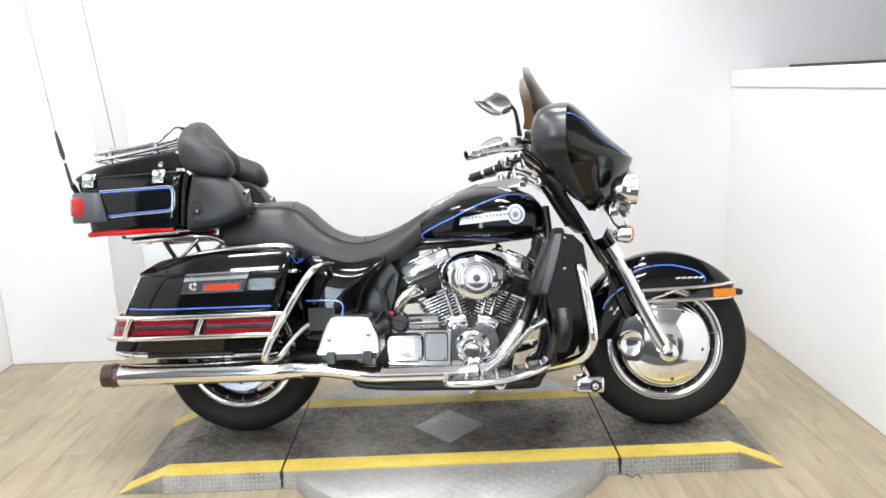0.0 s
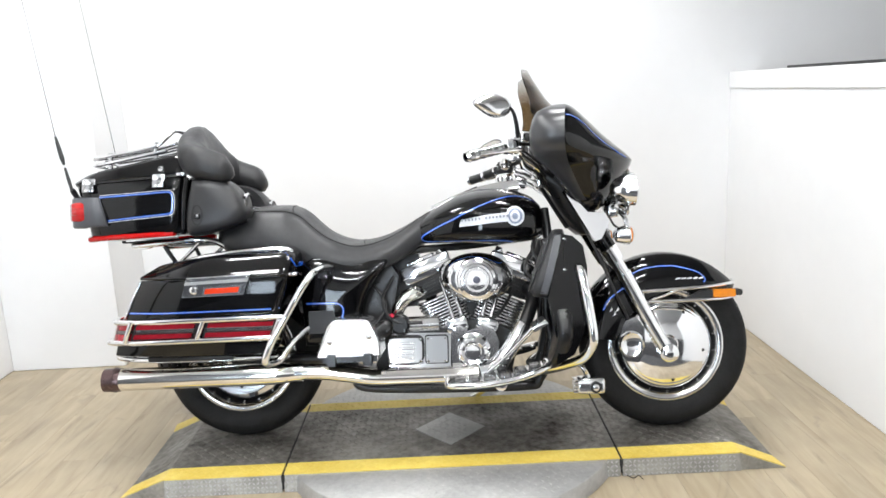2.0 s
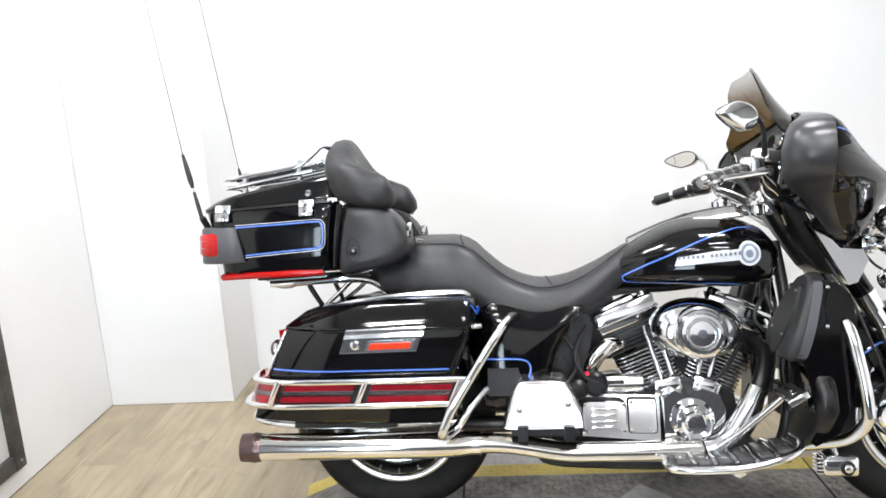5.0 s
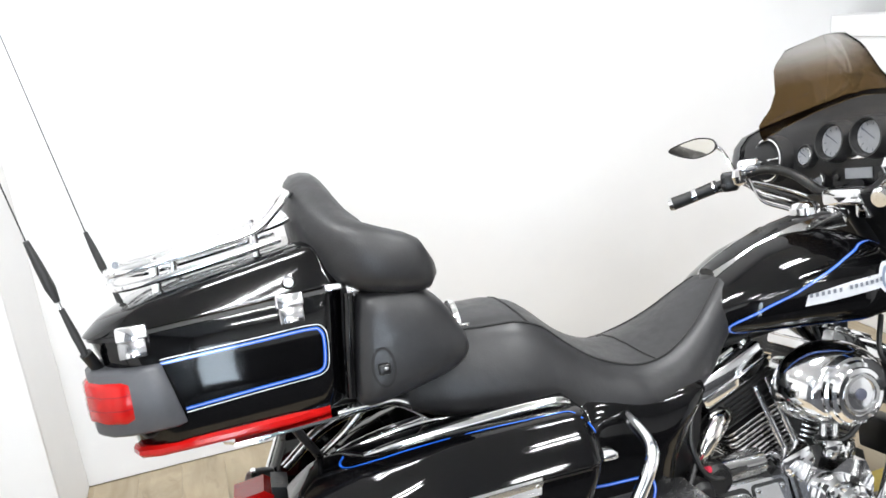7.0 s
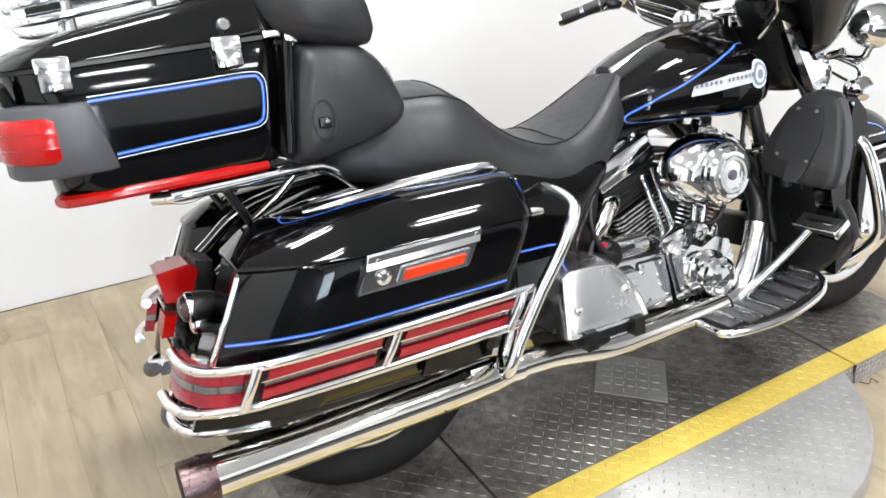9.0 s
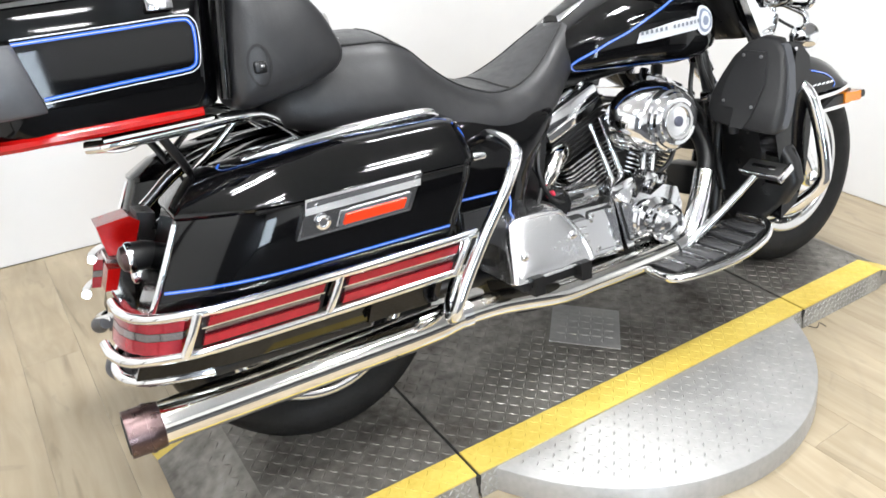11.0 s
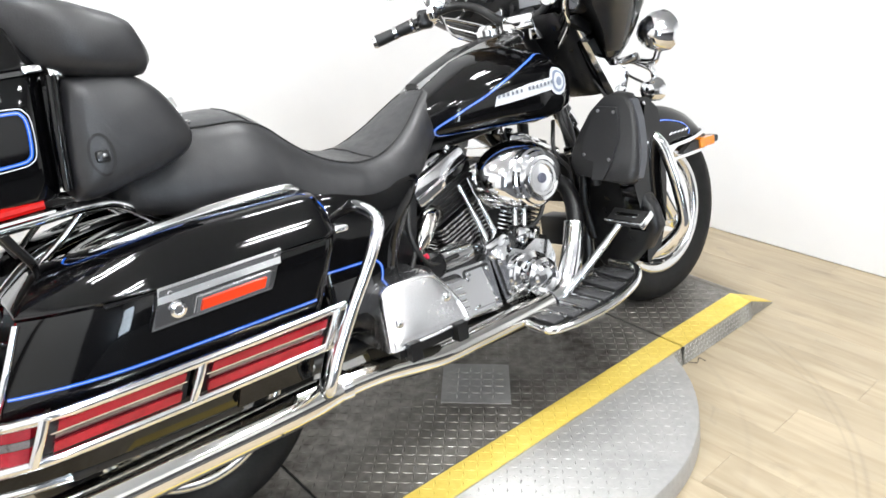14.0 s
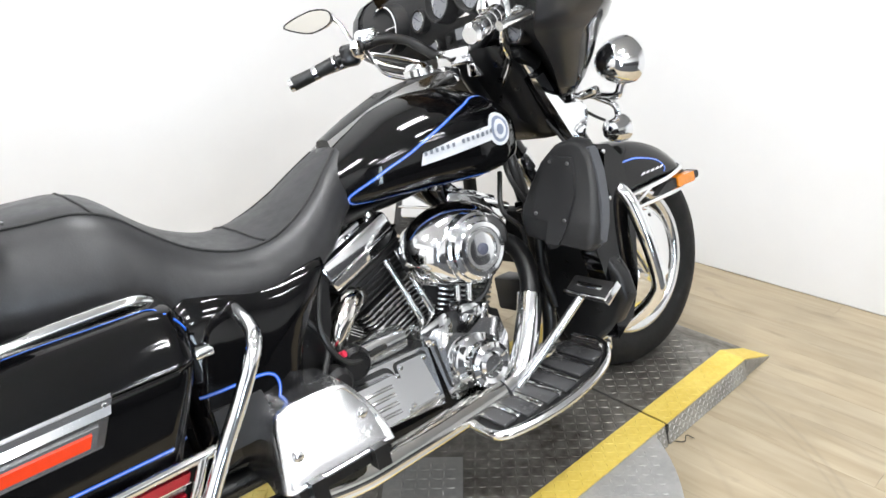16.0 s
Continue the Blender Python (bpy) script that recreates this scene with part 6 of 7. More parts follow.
    def around(z, out, shift):
        return [(-0.575 + shift, -0.370 - out, z + 0.003), (-0.80 + shift, -0.374 - out, z), (-1.04 + shift, -0.370 - out, z - 0.003), (-1.125 + shift, -0.352 - out, z - 0.004), (-1.182 + shift, -0.312 - out * 0.7, z - 0.005), (-1.206 + shift, -0.25, z - 0.006), (-1.212 + shift, -0.18, z - 0.006)]

    part("upper_rail", sided(tube(around(0.494, 0.012, 0.006), 0.0095, 12), s), CHROME, bar, "chrome rail")
    part("lower_rail", sided(tube(around(0.422, 0.012, -0.022), 0.0095, 12), s), CHROME, bar, "chrome rail")
    for xt, xb in ((-0.590, -0.622), (-0.850, -0.882), (-1.098, -1.130)):
        part("divider", sided(tube([(xt, -0.386, 0.494), ((xt + xb) / 2, -0.389, 0.458), (xb, -0.386, 0.422)], 0.0082, 12), s), CHROME, bar)
    for xa, xb in ((-0.862, -0.602), (-1.108, -0.872)):
        # three bands within a slanted frame
        for name, z0, z1, mt, lab in (("red_band", 0.4665, 0.4825, REDDARK, "red lens band"), ("clear_band", 0.4525, 0.4635, SMOKE, "smoked clear band"), ("red_band", 0.4335, 0.4495, REDDARK, "red lens band")):
            k0, k1 = (z0 - 0.458) * 0.40, (z1 - 0.458) * 0.40
            part(name, sided(slab([(xa + 0.018 + k0, z0), (xb - 0.019 + k0, z0), (xb - 0.019 + k1, z1), (xa + 0.018 + k1, z1)], -0.366, -0.387 if name == "red_band" else -0.379, 0.0072 if name == "red_band" else 0.002, 4), s), mt, bar, lab)
        k = 0.011
        part("light_frame", sided(slab([(xa - k + 0.004, 0.4285), (xb - k - 0.006, 0.4285), (xb + k - 0.006, 0.4875), (xa + k + 0.004, 0.4875)], -0.360, -0.372, 0.003), s), SATIN, bar)
        part("clear_line", sided(slab([(xa + 0.012, 0.4645), (xb - 0.012, 0.4645), (xb - 0.012, 0.4662), (xa + 0.012, 0.4662)], -0.375, -0.3865, 0.0), s), CHROME, bar)
    for name, z0, z1, mt in (("red_band", 0.4630, 0.4850, REDDARK), ("clear_band", 0.4495, 0.4620, SMOKE), ("red_band", 0.4260, 0.4485, REDDARK)):
        outer = [(-1.124, -0.366), (-1.148, -0.352), (-1.176, -0.328), (-1.196, -0.285), (-1.208, -0.240), (-1.212, -0.185)]
        inner_l = [(x + 0.018, y + 0.018) for x, y in outer]
        k0, k1 = (z0 - 0.458) * 0.3, (z1 - 0.458) * 0.3
        part(name, sided(rings(bmesh.new(), [[(x + k0, y, z0) for x, y in outer] + [(x + k0, y, z0) for x, y in inner_l[::-1]], [(x + k1, y, z1) for x, y in outer] + [(x + k1, y, z1) for x, y in inner_l[::-1]]]), s), mt, bar, "wrap-round lens band")
    part("lower_panel", sided(slab([(-0.800, 0.366), (-0.650, 0.366), (-0.64, 0.405), (-0.79, 0.405)], -0.352, -0.366, 0.004), s), PAINT, bag)
    # guard hoop in front of the bag
    hoop = tube([(-0.42, -0.165, 0.640), (-0.445, -0.26, 0.652), (-0.458, -0.335, 0.648), (-0.475, -0.375, 0.632), (-0.515, -0.384, 0.575), (-0.565, -0.374, 0.495), (-0.615, -0.372, 0.415), (-0.642, -0.362, 0.352), (-0.636, -0.330, 0.335), (-0.610, -0.285, 0.342), (-0.575, -0.265, 0.39), (-0.53, -0.22, 0.43), (-0.49, -0.18, 0.445)], 0.0125, 16)
    part("bag_guard", sided(hoop, s), CHROME, bike, "chrome saddlebag guard hoop")
    low_guard = tube([(-0.60, -0.20, 0.335), (-0.80, -0.24, 0.340), (-1.05, -0.26, 0.345), (-1.20, -0.22, 0.350), (-1.225, -0.14, 0.360), (-1.20, -0.08, 0.375)], 0.011, 12)
    part("rear_guard", sided(low_guard, s), CHROME, bike, "chrome rear bag guard")
    part("guard_end", sided(tube([(-1.205, -0.19, 0.345), (-1.225, -0.14, 0.352), (-1.215, -0.09, 0.365)], [0.012, 0.019, 0.012], 14), s), GREY, bike)
    part("bag_hanger", sided(box((0.30, 0.03, 0.02), 0.004, pose(-0.93, -0.30, 0.350)), s), SATIN, bag)

# rear mudguard and lamps
fend = arc_shell(AXR[0], AXR[1] + 0.03, 0.350, 20, 200, 0.098, lambda t: float(np.interp(t, (0, 0.2, 0.5, 0.8, 1), (0.10, 0.15, 0.17, 0.15, 0.08))), 26)
rear_fender = part("rear_fender", fend, PAINT, bike, "gloss black rear mudguard", 50)
tail = part("tail_lamp", slab([(-1.194, 0.592), (-1.135, 0.600), (-1.118, 0.586), (-1.142, 0.526), (-1.186, 0.534)], 0.048, -0.048, 0.010, 3), RED, bike, "red tail lamp on the rear mudguard")
part("tail_rim", slab([(-1.130, 0.520), (-1.105, 0.516), (-1.088, 0.594), (-1.120, 0.602)], 0.044, -0.044, 0.010), SATIN, tail)
part("tail_window", slab([(-1.192, 0.520), (-1.150, 0.510), (-1.150, 0.518), (-1.190, 0.528)], 0.045, -0.045, 0.003), CHROME, tail)
part("low_lens", slab([(-1.206, 0.462), (-1.185, 0.460), (-1.170, 0.500), (-1.192, 0.504)], 0.034, -0.034, 0.008), RED, tail)
part("plate_bracket", slab([(-1.215, 0.330), (-1.19, 0.325), (-1.165, 0.450), (-1.195, 0.455)], 0.10, -0.10, 0.006), CHROME, bike, "chrome plate bracket")
for s in (-1, 1):
    axis = Matrix.Translation((-1.150, -0.165, 0.555)) @ Matrix.Rotation(radians(-90), 4, "Y")
    sig = part("rear_signal", sided(moved(lathe([(0.006, -0.042), (0.020, -0.034), (0.026, -0.014), (0.027, 0.008)], None, 28), axis), s), SATIN, bike, "rear turn signal in a black and chrome shell")
    part("signal_band", sided(moved(lathe([(0.0275, 0.004), (0.0290, 0.008), (0.0285, 0.014), (0.024, 0.016)], None, 28), axis), s), CHROME, sig)
    part("signal_lens", sided(moved(lathe([(0.025, 0.014), (0.021, 0.024), (0.010, 0.029), (0.003, 0.030)], None, 24), axis), s), TIPMETAL, sig, "dark smoked round lens")
    part("signal_bar", sided(tube([(-1.08, -0.03, 0.53), (-1.10, -0.10, 0.535), (-1.135, -0.160, 0.545)], 0.011, 12), s), SATIN, sig)
    part("signal_base", sided(box((0.030, 0.030, 0.030), 0.008, pose(-1.150, -0.165, 0.522)), s), CHROME, sig)
    part("fender_strut", sided(tube([(-0.62, -0.112, 0.66), (-0.80, -0.115, 0.690), (-0.98, -0.112, 0.66), (-1.09, -0.108, 0.585)], [0.012, 0.014, 0.014, 0.012], 12), s), CHROME, bike, "chrome mudguard strut")

CORNER = [(-1.238, -0.224), (-1.250, -0.2255), (-1.266, -0.2255), (-1.284, -0.224), (-1.308, -0.220), (-1.332, -0.209), (-1.350, -0.189), (-1.359, -0.159), (-1.362, -0.130)]


def wrapped(path, out, span, back):
    """A panel bent round a corner along (x, y), between the heights that span(t) gives, with rounded rims."""
    pts = [Vector((x, y)) for x, y in path]
    loops = []
    for k, p in enumerate(pts):
        way = (pts[min(k + 1, len(pts) - 1)] - pts[max(k - 1, 0)]).normalized()
        nor = Vector((way.y, -way.x))
        if nor.y > 0 and abs(nor.y) > abs(nor.x) or nor.x > 0 and abs(nor.x) >= abs(nor.y):
            nor = -nor
        z0, z1 = span(k / (len(pts) - 1))
        r = min(0.006, (z1 - z0) * 0.3)
        ends = 0.5 if k in (0, len(pts) - 1) else 1.0
        row = []
        for o, z in ((-back, z0), (out * ends - r, z0), (out * ends, z0 + r), (out * ends, z1 - r), (out * ends - r, z1), (-back, z1)):
            q = p + nor * o
            row.append((q.x, q.y, z))
        loops.append(row)
    return rings(bmesh.new(), loops)


# trunk
trunk = empty("trunk")
trunk.parent = bike
tagged(trunk, "gloss black touring trunk with rack, red lights and chrome catches")
levels = []
for z, x0, x1, w in ((0.770, -1.314, -0.965, 0.208), (0.778, -1.320, -0.960, 0.214), (0.83, -1.326, -0.955, 0.218), (0.90, -1.340, -0.950, 0.226), (0.955, -1.358, -0.943, 0.228), (0.975, -1.364, -0.940, 0.226)):
    levels.append([(x, y, z + 0.02 * (x + 1.33) / 0.4) for x, y in rounded(x0, x1, -w, w, (0.075, 0.045, 0.045, 0.075), 7)])
tb = rings(bmesh.new(), levels)
tbb = tree(tb)
trunk_body = part("trunk_body", tb, PAINT, trunk, "gloss black trunk body", 50)
levels = []
for h, ins in ((0.0, 0.0), (0.005, -0.004), (0.010, -0.003), (0.044, 0.010), (0.056, 0.017), (0.064, 0.032), (0.068, 0.060)):
    row = []
    for x, y in rounded(-1.368 + ins * 1.5, -0.936 - ins * 0.6, -0.230 + ins, 0.230 - ins, (0.078, 0.045, 0.045, 0.078), 7):
        t = max(0, min(1, (x + 1.335) / 0.30))
        row.append((x, y, 0.979 + 0.02 * (x + 1.33) / 0.4 + h * (0.50 + 0.72 * t)))
    levels.append(row)
tl = rings(bmesh.new(), levels)
lid = part("trunk_lid", tl, PAINT, trunk, "gloss black trunk lid", 45)
part("lid_seal", rings(bmesh.new(), [[(x, y, z0 + 0.02 * (x + 1.33) / 0.4) for x, y in rounded(-1.369, -0.935, -0.231, 0.231, (0.078, 0.045, 0.045, 0.078), 7)] for z0 in (0.9735, 0.9805)]), SATIN, trunk)
for s in (-1, 1):
    line = [(-1.250, 0.926), (-1.10, 0.932), (-1.01, 0.936), (-0.992, 0.930), (-0.988, 0.910), (-0.992, 0.872), (-1.000, 0.860), (-1.02, 0.856), (-1.11, 0.850), (-1.225, 0.841)]
    pinstripe(tbb, line, trunk_body, s)
    outer_line = [(-1.250, 0.9325), (-1.10, 0.9385), (-1.008, 0.9425), (-0.986, 0.934), (-0.9815, 0.910), (-0.986, 0.868), (-0.997, 0.854), (-1.02, 0.8495), (-1.11, 0.8435), (-1.225, 0.8345)]
    part("pinstripe_edge", stripe(tbb, outer_line, 0.0018, s), SILVER, trunk_body)
    part("side_light", sided(wrapped([(-0.995, -0.206), (-1.06, -0.208), (-1.14, -0.209), (-1.22, -0.208), (-1.275, -0.204), (-1.304, -0.190), (-1.320, -0.166)], 0.012, lambda t: (0.777 - 0.012 * t, 0.7945 - 0.0115 * t), 0.02), s), RED, trunk, "long red trunk side light")
    part("side_light_trim", sided(slab([(-1.16, 0.764), (-0.985, 0.771), (-0.983, 0.775), (-1.16, 0.768)], -0.19, -0.224, 0.002), s), CHROME, trunk)
    shell_bm = wrapped(CORNER, 0.020, lambda t: (0.822 - 0.006 * t, 0.926 + 0.004 * t), 0.010)
    for v in shell_bm.verts:
        v.co.x += (0.875 - v.co.z) * 0.30 * max(0.0, min(1.0, (v.co.x + 1.30) / 0.08))
    hs = part("corner_lamp", sided(shell_bm, s), GREY, trunk, "grey corner lamp housing with red lens", 50)
    part("corner_lens", sided(wrapped(CORNER[3:], 0.027, lambda t: (0.842, 0.910), 0.012), s), RED, hs, "red ribbed lens", 50)
    for zz in (0.865, 0.888):
        part("lens_rib", sided(wrapped(CORNER[3:], 0.0278, lambda t: (zz, zz + 0.0014), 0.012), s), REDDARK, hs)
    for x, z, w in ((-1.286, 0.972, 0.050), (-1.034, 0.980, 0.048)):
        catch = part("catch", sided(box((w, 0.014, 0.024), 0.005, pose(x, -0.232, z + 0.011)), s), CHROME, trunk, "chrome trunk catch")
        # the flap's darker reflection is likewise painted as a darker metal
        part("catch_flap", sided(box((w * 0.88, 0.012, 0.028), 0.004, pose(x, -0.237, z - 0.013, 6, 0, 0)), s), DARKCHROME, catch, "chrome flap, dark reflection in its colour")
        part("catch_tab", sided(box((w * 0.42, 0.006, 0.010), 0.003, pose(x, -0.244, z - 0.020)), s), CHROME, catch)
    part("lock", sided(lathe([(0.011, -0.006), (0.011, 0.006), (0.008, 0.010), (0.003, 0.010)], flank(-1.030, -0.228, 1.020), 20), s), CHROME, trunk, "chrome trunk lock")
    part("front_post", sided(tube([(-0.935, -0.224, 0.985), (-0.946, -0.226, 0.90), (-0.955, -0.216, 0.80)], 0.009, 10), s), PAINT, trunk)
    part("hinge_clip", sided(join(box((0.030, 0.008, 0.012), 0.003, pose(-0.958, -0.231, 0.999)), box((0.014, 0.012, 0.026), 0.004, pose(-0.930, -0.226, 0.988))), s), SOFTCHROME, trunk, "chrome hinge clip")
    part("hinge_bolt", sided(lathe([(0.010, -0.01), (0.010, 0.008), (0.005, 0.011)], flank(-0.925, -0.222, 0.990), 14), s), CHROME, trunk)
    # speaker pod
    pod_line = [(-0.922, 0.980), (-0.868, 0.984), (-0.812, 0.972), (-0.770, 0.938), (-0.742, 0.888), (-0.730, 0.852), (-0.744, 0.822), (-0.79, 0.800), (-0.855, 0.784), (-0.928, 0.772), (-0.948, 0.797), (-0.940, 0.900)]
    pod_line = [(v.x, v.z) for v in curve([(x, 0, z) for x, z in pod_line + pod_line[:1]], 3)][:-1]
    cxp, czp = -0.85, 0.88
    def pod_ring(f, y):
        return [(cxp + (x - cxp) * f, y, czp + (z - czp) * f) for x, z in pod_line]
    pb = rings(bmesh.new(), [pod_ring(0.90, -0.10), pod_ring(0.98, -0.12), pod_ring(1.0, -0.165), pod_ring(0.99, -0.195), pod_ring(0.95, -0.218), pod_ring(0.86, -0.232), pod_ring(0.6, -0.239), pod_ring(0.2, -0.240)])
    pod_bvh = tree(sided(pb.copy(), s))
    pod = part("speaker_pod", sided(pb, s), LEATHER, trunk, "black padded speaker pod", 60)
    oval_line = [(-0.896 + 0.019 * math.cos(a), 0.848 + 0.034 * math.sin(a)) for a in (2 * math.pi * k / 28 for k in range(29))]
    part("pod_oval", stripe(pod_bvh, oval_line, 0.0042, s, lift=0.0028, smooth=False), SEAM, pod)
    seat_y = on_flank(pod_bvh, -0.896, 0.845, s)[0].y
    part("pod_jack", box((0.022, 0.012, 0.020), 0.004, pose(-0.896, seat_y, 0.845)), SATIN, pod, "black socket with a cover")
    part("jack_tab", box((0.008, 0.006, 0.006), 0.002, pose(-0.894, seat_y + s * 0.006, 0.847)), CAST, pod)
    grille = lathe([(0.046, -0.01), (0.048, 0.0), (0.042, 0.004), (0.02, 0.006)], Matrix.Translation((-0.742, -0.155, 0.872)) @ Matrix.Rotation(radians(90), 4, "Y"), 36, squash=(1, 0.8))
    part("pod_speaker", sided(grille, s), SATIN, pod)
    part("pod_ring", sided(moved(lathe([(0.050, -0.004), (0.052, 0.004), (0.046, 0.008)], None, 36, cap=False, squash=(1, 0.8)), Matrix.Translation((-0.744, -0.155, 0.872)) @ Matrix.Rotation(radians(90), 4, "Y")), s), CHROME, pod)
    part("pod_trim", sided(tube([(-0.925, -0.212, 0.990), (-0.86, -0.206, 0.990), (-0.80, -0.196, 0.980)], 0.0065, 10), s), CHROME, pod)

# back rest, horseshoe round the rider's back
path, pw = [], []
for t in np.linspace(-1, 1, 33):
    a = t * math.pi / 2
    if abs(t) < 0.62:
        y = 0.205 * math.sin(a) / math.sin(0.62 * math.pi / 2)
        x = -0.948 + 0.06 * (abs(t) / 0.62) ** 3
    else:
        k = (abs(t) - 0.62) / 0.38
        y = math.copysign(0.205 + 0.012 * math.sin(k * math.pi / 2) - 0.02 * k, t)
        x = -0.888 + 0.114 * k
    u = abs(t)
    topz = float(np.interp(u, (0, 0.12, 0.28, 0.45, 0.6, 0.75, 0.9, 0.97, 1), (1.198, 1.192, 1.168, 1.132, 1.108, 1.088, 1.070, 1.052, 1.026)))
    botz = float(np.interp(u, (0, 0.5, 0.75, 0.9, 0.97, 1), (0.988, 0.985, 0.966, 0.962, 0.968, 0.985)))
    thick = float(np.interp(u, (0, 0.5, 0.75, 0.95, 1), (0.050, 0.056, 0.054, 0.044, 0.014)))
    if u > 0.99:
        topz, botz = 1.018, 0.984
    path.append(Vector((x, y, 0)))
    pw.append((topz, botz, thick))
loops = []
for k, p in enumerate(path):
    way = (path[min(k + 1, len(path) - 1)] - path[max(k - 1, 0)]).normalized()
    nor = Vector((way.y, -way.x, 0))
    topz, botz, thick = pw[k]
    lean_back = -0.020
    loops.append([p + nor * du + Vector((lean_back * (dz + (topz - botz) / 2) / 0.2, 0, (topz + botz) / 2 + dz)) for du, dz in oval(0, 0, thick, (topz - botz) / 2, 2.5, 20)])
rest_bm = rings(bmesh.new(), loops)
part("back_rest", rest_bm, LEATHER, trunk, "black padded wrap-round back rest", 70)
part("rest_plate", tube([(-0.930, -0.20, 0.998), (-0.965, -0.1, 1.002), (-0.97, 0, 1.004), (-0.965, 0.1, 1.002), (-0.930, 0.20, 0.998)], 0.012, 8), SATIN, trunk)

# luggage rack
rack = empty("luggage_rack")
rack.parent = trunk
for k, y in enumerate((-0.125, -0.075, -0.025, 0.025, 0.075, 0.125)):
    part("rack_bar", tube([(-1.303, y, 1.074), (-1.20, y, 1.086), (-1.10, y, 1.100), (-1.03, y, 1.114), (-1.008, y, 1.122)], 0.0068, 10), CHROME, rack, "chrome rack bar")
part("rack_hoop", tube([(-1.03, -0.165, 1.090), (-1.13, -0.168, 1.072), (-1.275, -0.162, 1.050), (-1.318, -0.13, 1.048), (-1.332, -0.06, 1.050), (-1.332, 0.06, 1.050), (-1.318, 0.13, 1.048), (-1.275, 0.162, 1.050), (-1.13, 0.168, 1.072), (-1.03, 0.165, 1.090)], 0.0068, 12), CHROME, rack, "chrome rack frame")
part("rack_rail", tube([(-1.328, -0.10, 1.072), (-1.303, -0.155, 1.074), (-1.18, -0.158, 1.090), (-1.075, -0.158, 1.108), (-1.03, -0.155, 1.140), (-1.010, -0.145, 1.162), (-1.003, -0.10, 1.166), (-1.003, 0.10, 1.166), (-1.010, 0.145, 1.162), (-1.03, 0.155, 1.140), (-1.075, 0.158, 1.108), (-1.18, 0.158, 1.090), (-1.303, 0.155, 1.074), (-1.328, 0.10, 1.072), (-1.330, 0, 1.072)], 0.0068, 12), CHROME, rack, "chrome upper rack rail")
part("rest_stay", tube([(-1.005, -0.10, 1.165), (-0.975, -0.08, 1.150), (-0.955, -0.05, 1.125)], 0.006, 10), SATIN, rack)
for x, y in ((-1.245, -0.150), (-1.075, -0.150), (-1.245, 0.150), (-1.075, 0.150)):
    z = 1.062 + (x + 1.245) * 0.19
    part("rack_foot", join(tube([(x, y, z - 0.035), (x, y, z + 0.030)], 0.0085, 12, straight=True), box((0.030, 0.022, 0.006), 0.003, pose(x, y, z - 0.034))), CHROME, rack)

# trunk support
for s in (-1, 1):
    part("trunk_rail", sided(tube([(-1.18, -0.130, 0.748), (-1.14, -0.152, 0.750), (-1.02, -0.158, 0.756), (-0.92, -0.155, 0.760), (-0.86, -0.13, 0.745), (-0.80, -0.11, 0.70)], 0.010, 12), s), CHROME, trunk, "chrome trunk mount rail")
    part("trunk_strut", sided(tube([(-1.06, -0.14, 0.745), (-1.035, -0.13, 0.700), (-1.02, -0.115, 0.668)], 0.008, 10), s), SATIN, trunk)
    part("trunk_brace", sided(tube([(-0.93, -0.14, 0.752), (-0.985, -0.13, 0.705), (-1.02, -0.115, 0.675)], 0.007, 10), s), CHROME, trunk)
part("support_plate", join(box((0.20, 0.22, 0.014), 0.004, pose(-1.0, 0, 0.750)), box((0.30, 0.24, 0.010), 0.004, pose(-1.08, 0, 0.762))), SATIN, trunk)
part("mount_foot", lathe([(0.034, -0.006), (0.036, 0.0), (0.030, 0.006)], flank(-1.13, -0.150, 0.748), 24, squash=(1, 0.35)), CHROME, trunk)

# aerials
for s in (-1, 1):
    base, elbow, top = Vector((-1.362, -0.205, 0.955)), Vector((-1.415, -0.210, 1.155)), Vector((-1.560, -0.218, 1.85))
    aerial = part("aerial", sided(tube([base, base.lerp(elbow, 0.5), elbow], [0.003, 0.003, 0.003], 10, 2), s), CHROME, trunk, "thin whip aerial on a black base")
    part("aerial_sleeve", sided(join(tube([base, base.lerp(elbow, 0.2), base.lerp(elbow, 0.42)], [0.0055, 0.0065, 0.0045], 12, 2), tube([base.lerp(elbow, 0.48), base.lerp(elbow, 0.6), base.lerp(elbow, 0.8), elbow], [0.0045, 0.0085, 0.0075, 0.0045], 12, 2)), s), GRIPRUB, aerial)
    part("aerial_whip", sided(tube([elbow, elbow.lerp(top, 0.5), top], [0.0014, 0.0011, 0.0009], 6, 2), s), WIRE, aerial)
    part("aerial_mount", sided(tube([(-1.348, -0.180, 0.915), (-1.362, -0.205, 0.960)], 0.010, 12, straight=True), s), SATIN, aerial)

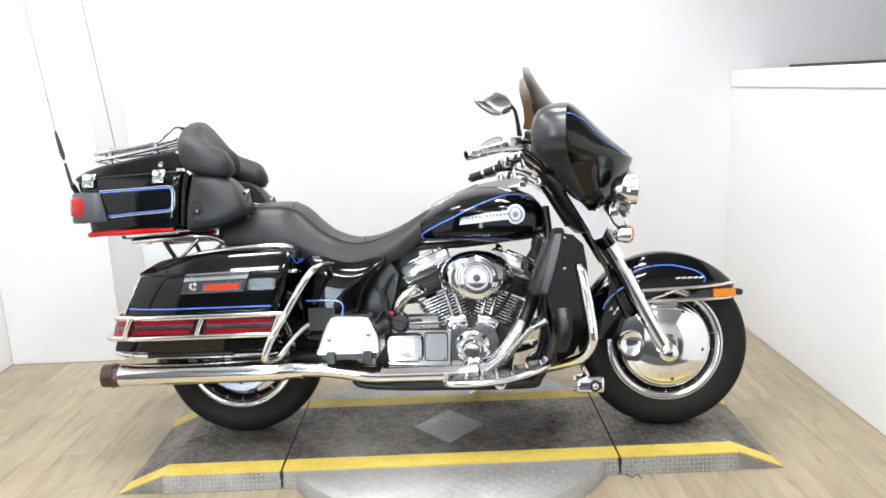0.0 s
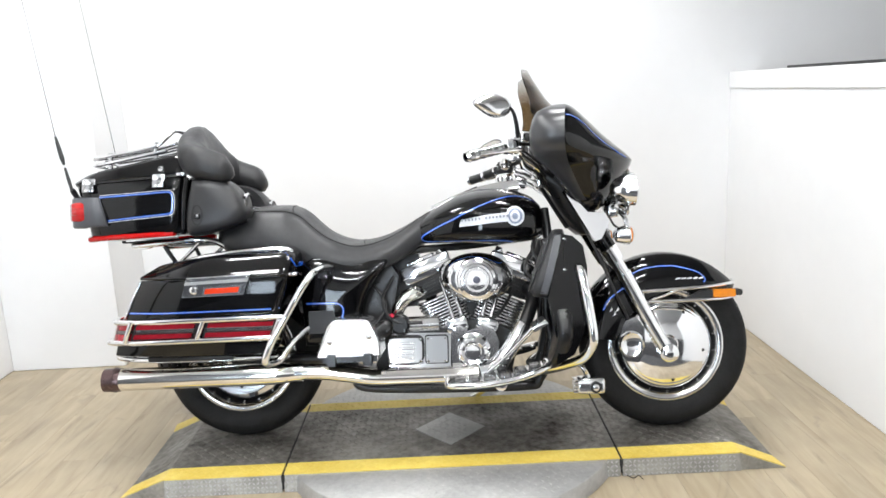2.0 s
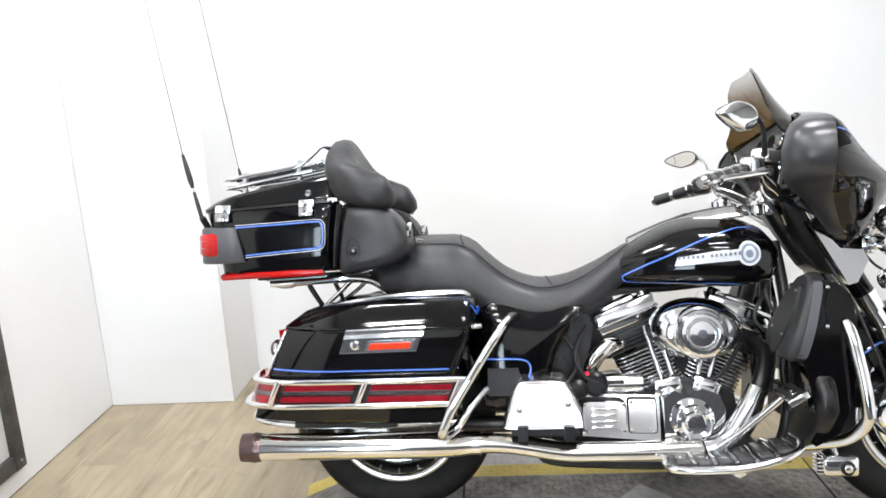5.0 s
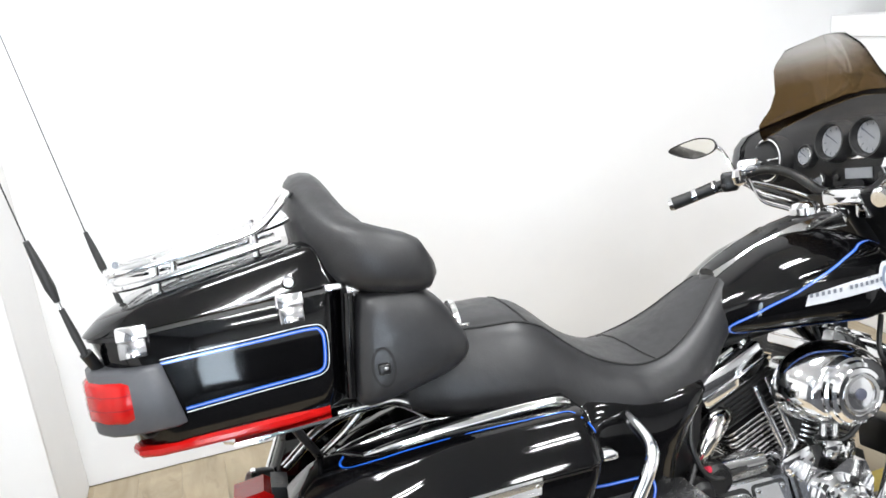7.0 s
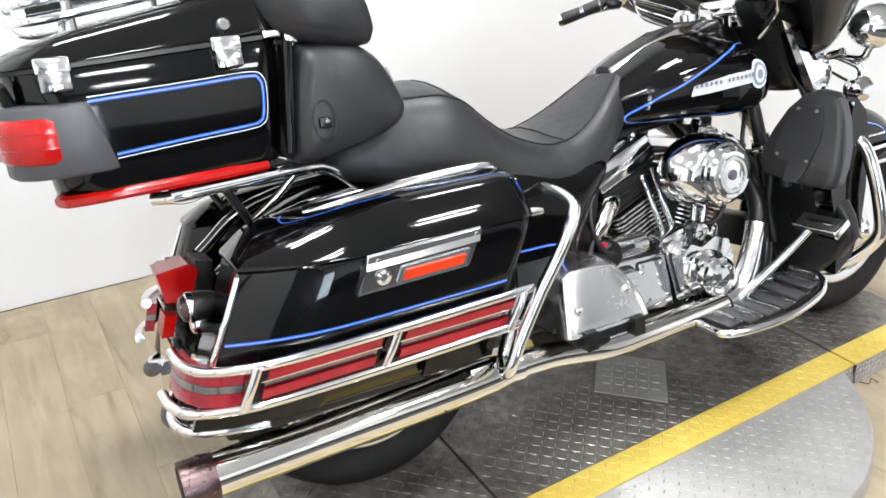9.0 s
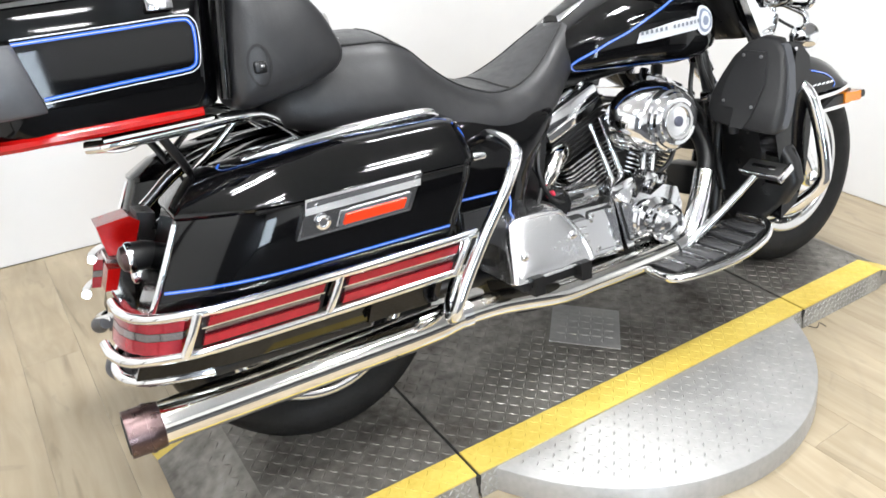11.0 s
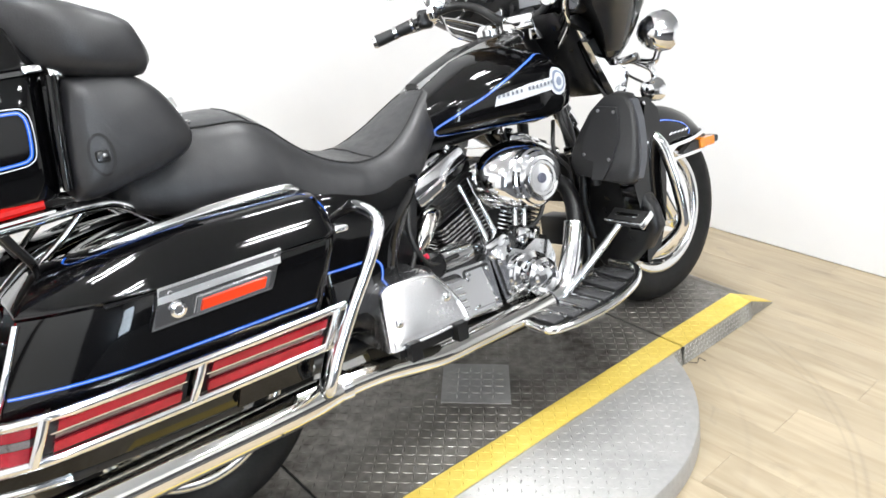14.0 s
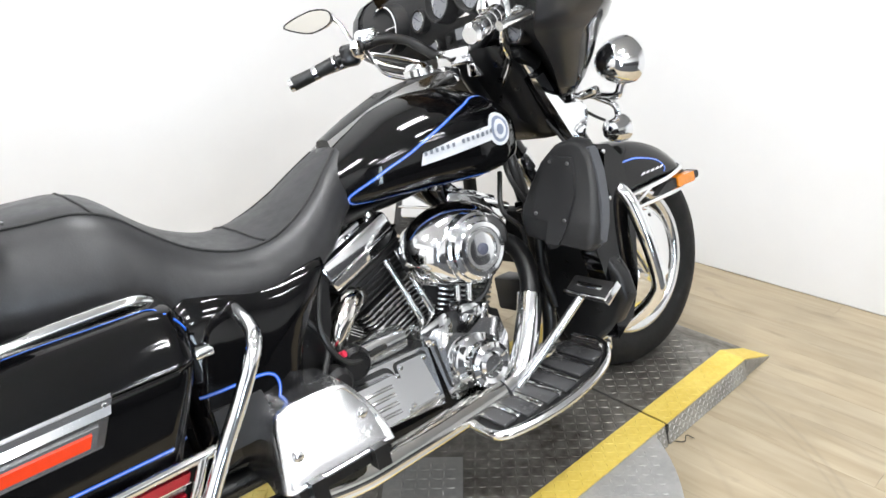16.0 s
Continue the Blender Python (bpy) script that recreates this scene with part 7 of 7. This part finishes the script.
# set the sprung parts on the wheels
unsprung = {front_wheel, rear_wheel}
in_trunk = set(trunk.children_recursive)
in_fork = set(fork.children_recursive)
in_bars = set(bars.children_recursive)
in_fender = {front_fender, *front_fender.children_recursive}
in_bags = {ob for bag in bike.children if bag.name.startswith("saddlebag") for ob in bag.children_recursive}
for ob in bike.children_recursive:
    if ob.type != "MESH" or ob.parent in unsprung or (ob.parent and ob.parent.parent in unsprung):
        continue
    co = np.empty(len(ob.data.vertices) * 3)
    ob.data.vertices.foreach_get("co", co)
    co = co.reshape(-1, 3)
    x, z = co[:, 0].copy(), co[:, 2].copy()
    if ob in in_trunk:
        co[:, 1] *= 1.07
        if ob.name.startswith(("trunk_lid", "trunk_body", "lid_seal", "catch", "lock", "hinge", "pinstripe")):
            co[:, 1] *= 1 - 0.07 * np.clip((z - 0.94) / 0.08, 0, 1)
    if ob in in_bags:
        co[:, 1] *= 1 - 0.55 * np.clip(0.64 - z, -0.03, 0.3) * np.clip((np.abs(co[:, 1]) - 0.15) / 0.22, 0, 1)
    if ob in in_bars:
        far = np.clip((np.abs(co[:, 1]) - 0.15) / 0.25, 0, 1)
        glass = "mirror" in ob.name
        co[:, 0] += np.where(co[:, 1] < 0, 0.024, 0.038) * far if glass else 0.045 * far
        co[:, 2] -= np.where(co[:, 1] < 0, 0.0, 0.032 if glass else 0.010) * far
        co[:, 1] = np.sign(co[:, 1]) * (np.minimum(np.abs(co[:, 1]), 0.15) + np.clip(np.abs(co[:, 1]) - 0.15, 0, 1) * (0.95 if glass else 0.78))
    if ob in in_fork:
        low = np.clip((0.65 - z) / 0.3, 0, 1)
        co[:, 0] -= 0.024 * low
        co[:, 2] -= 0.004 * low
    if ob in in_fender:
        co[:, 0] -= 0.006
        co[:, 2] -= 0.012
    co[:, 2] -= 0.055 * np.abs(co[:, 1])
    co[:, 0] += np.interp(x, (-1.3, -1.0, -0.6, -0.3, 0.3, 0.45, 0.65, 0.8, 1.1), (0.008, 0.014, 0.022, 0.018, 0.022, 0.022, 0.016, 0.010, 0.008))
    co[:, 2] += np.interp(x, (-0.2, 0.0, 0.3, 0.5), (0.0, -0.003, -0.010, -0.012)) + 0.008 * np.clip((z - 0.72) / 0.06, 0, 1) * np.clip((-0.6 - x) / 0.1, 0, 1)
    ob.data.vertices.foreach_set("co", co.ravel())
    ob.data.update()


# ---- floor boards ----
floor = tagged(finish("floor", box((5.6, 7.1, 0.1), 0.0, pose(0.33, -1.85, -0.056)), material("floor_base", (0.30, 0.24, 0.16), 0.7, vary=0.2, scale=8)), "pale oak plank floor laid along the room", "floor", kind="structure")
floor.matrix_world = ROOM
PW, PL = 0.152, 1.22
rng = random.Random(11)
plank_meshes = []
for k in range(6):
    bm = box((PW - 0.0005, PL - 0.0005, 0.010), 0.0004, None, 1)
    me = bpy.data.meshes.new("plank")
    bm.to_mesh(me)
    bm.free()
    me.materials.append(OAK)
    plank_meshes.append(me)
for i in range(26):
    x = -2.290 + PW * (i + 0.5)
    y = FAR - rng.random() * PL
    while y < 1.50 + PL / 2:
        start, end = max(y - PL / 2, FAR), min(y + PL / 2, 1.50)
        if end - start > 0.05:
            ob = new("plank", plank_meshes[rng.randrange(6)])
            ob.scale[1] = (end - start) / PL
            if i == 25:
                ob.scale[0] = 0.66
            ob.location = (x if i < 25 else x - PW * 0.17, (end + start) / 2, -0.005 + rng.uniform(-0.0001, 0.0001))
            ob.parent = floor
        y += PL

# sheet added out of view over the planks, to darken what paint and chrome reflect
DARKFLOOR = material("unseen_dark_floor", (0.050, 0.050, 0.053), 0.9, vary=0.3, scale=14, bump=0.4, bump_scale=300)
front = tagged(finish("floor_front", box((5.29, 4.0, 0.008), 0.002, pose(0.355, -3.20, 0.0045), 1), DARKFLOOR), "unseen dark floor sheet added to darken the reflections", "floor", kind="structure")
front.matrix_world = ROOM
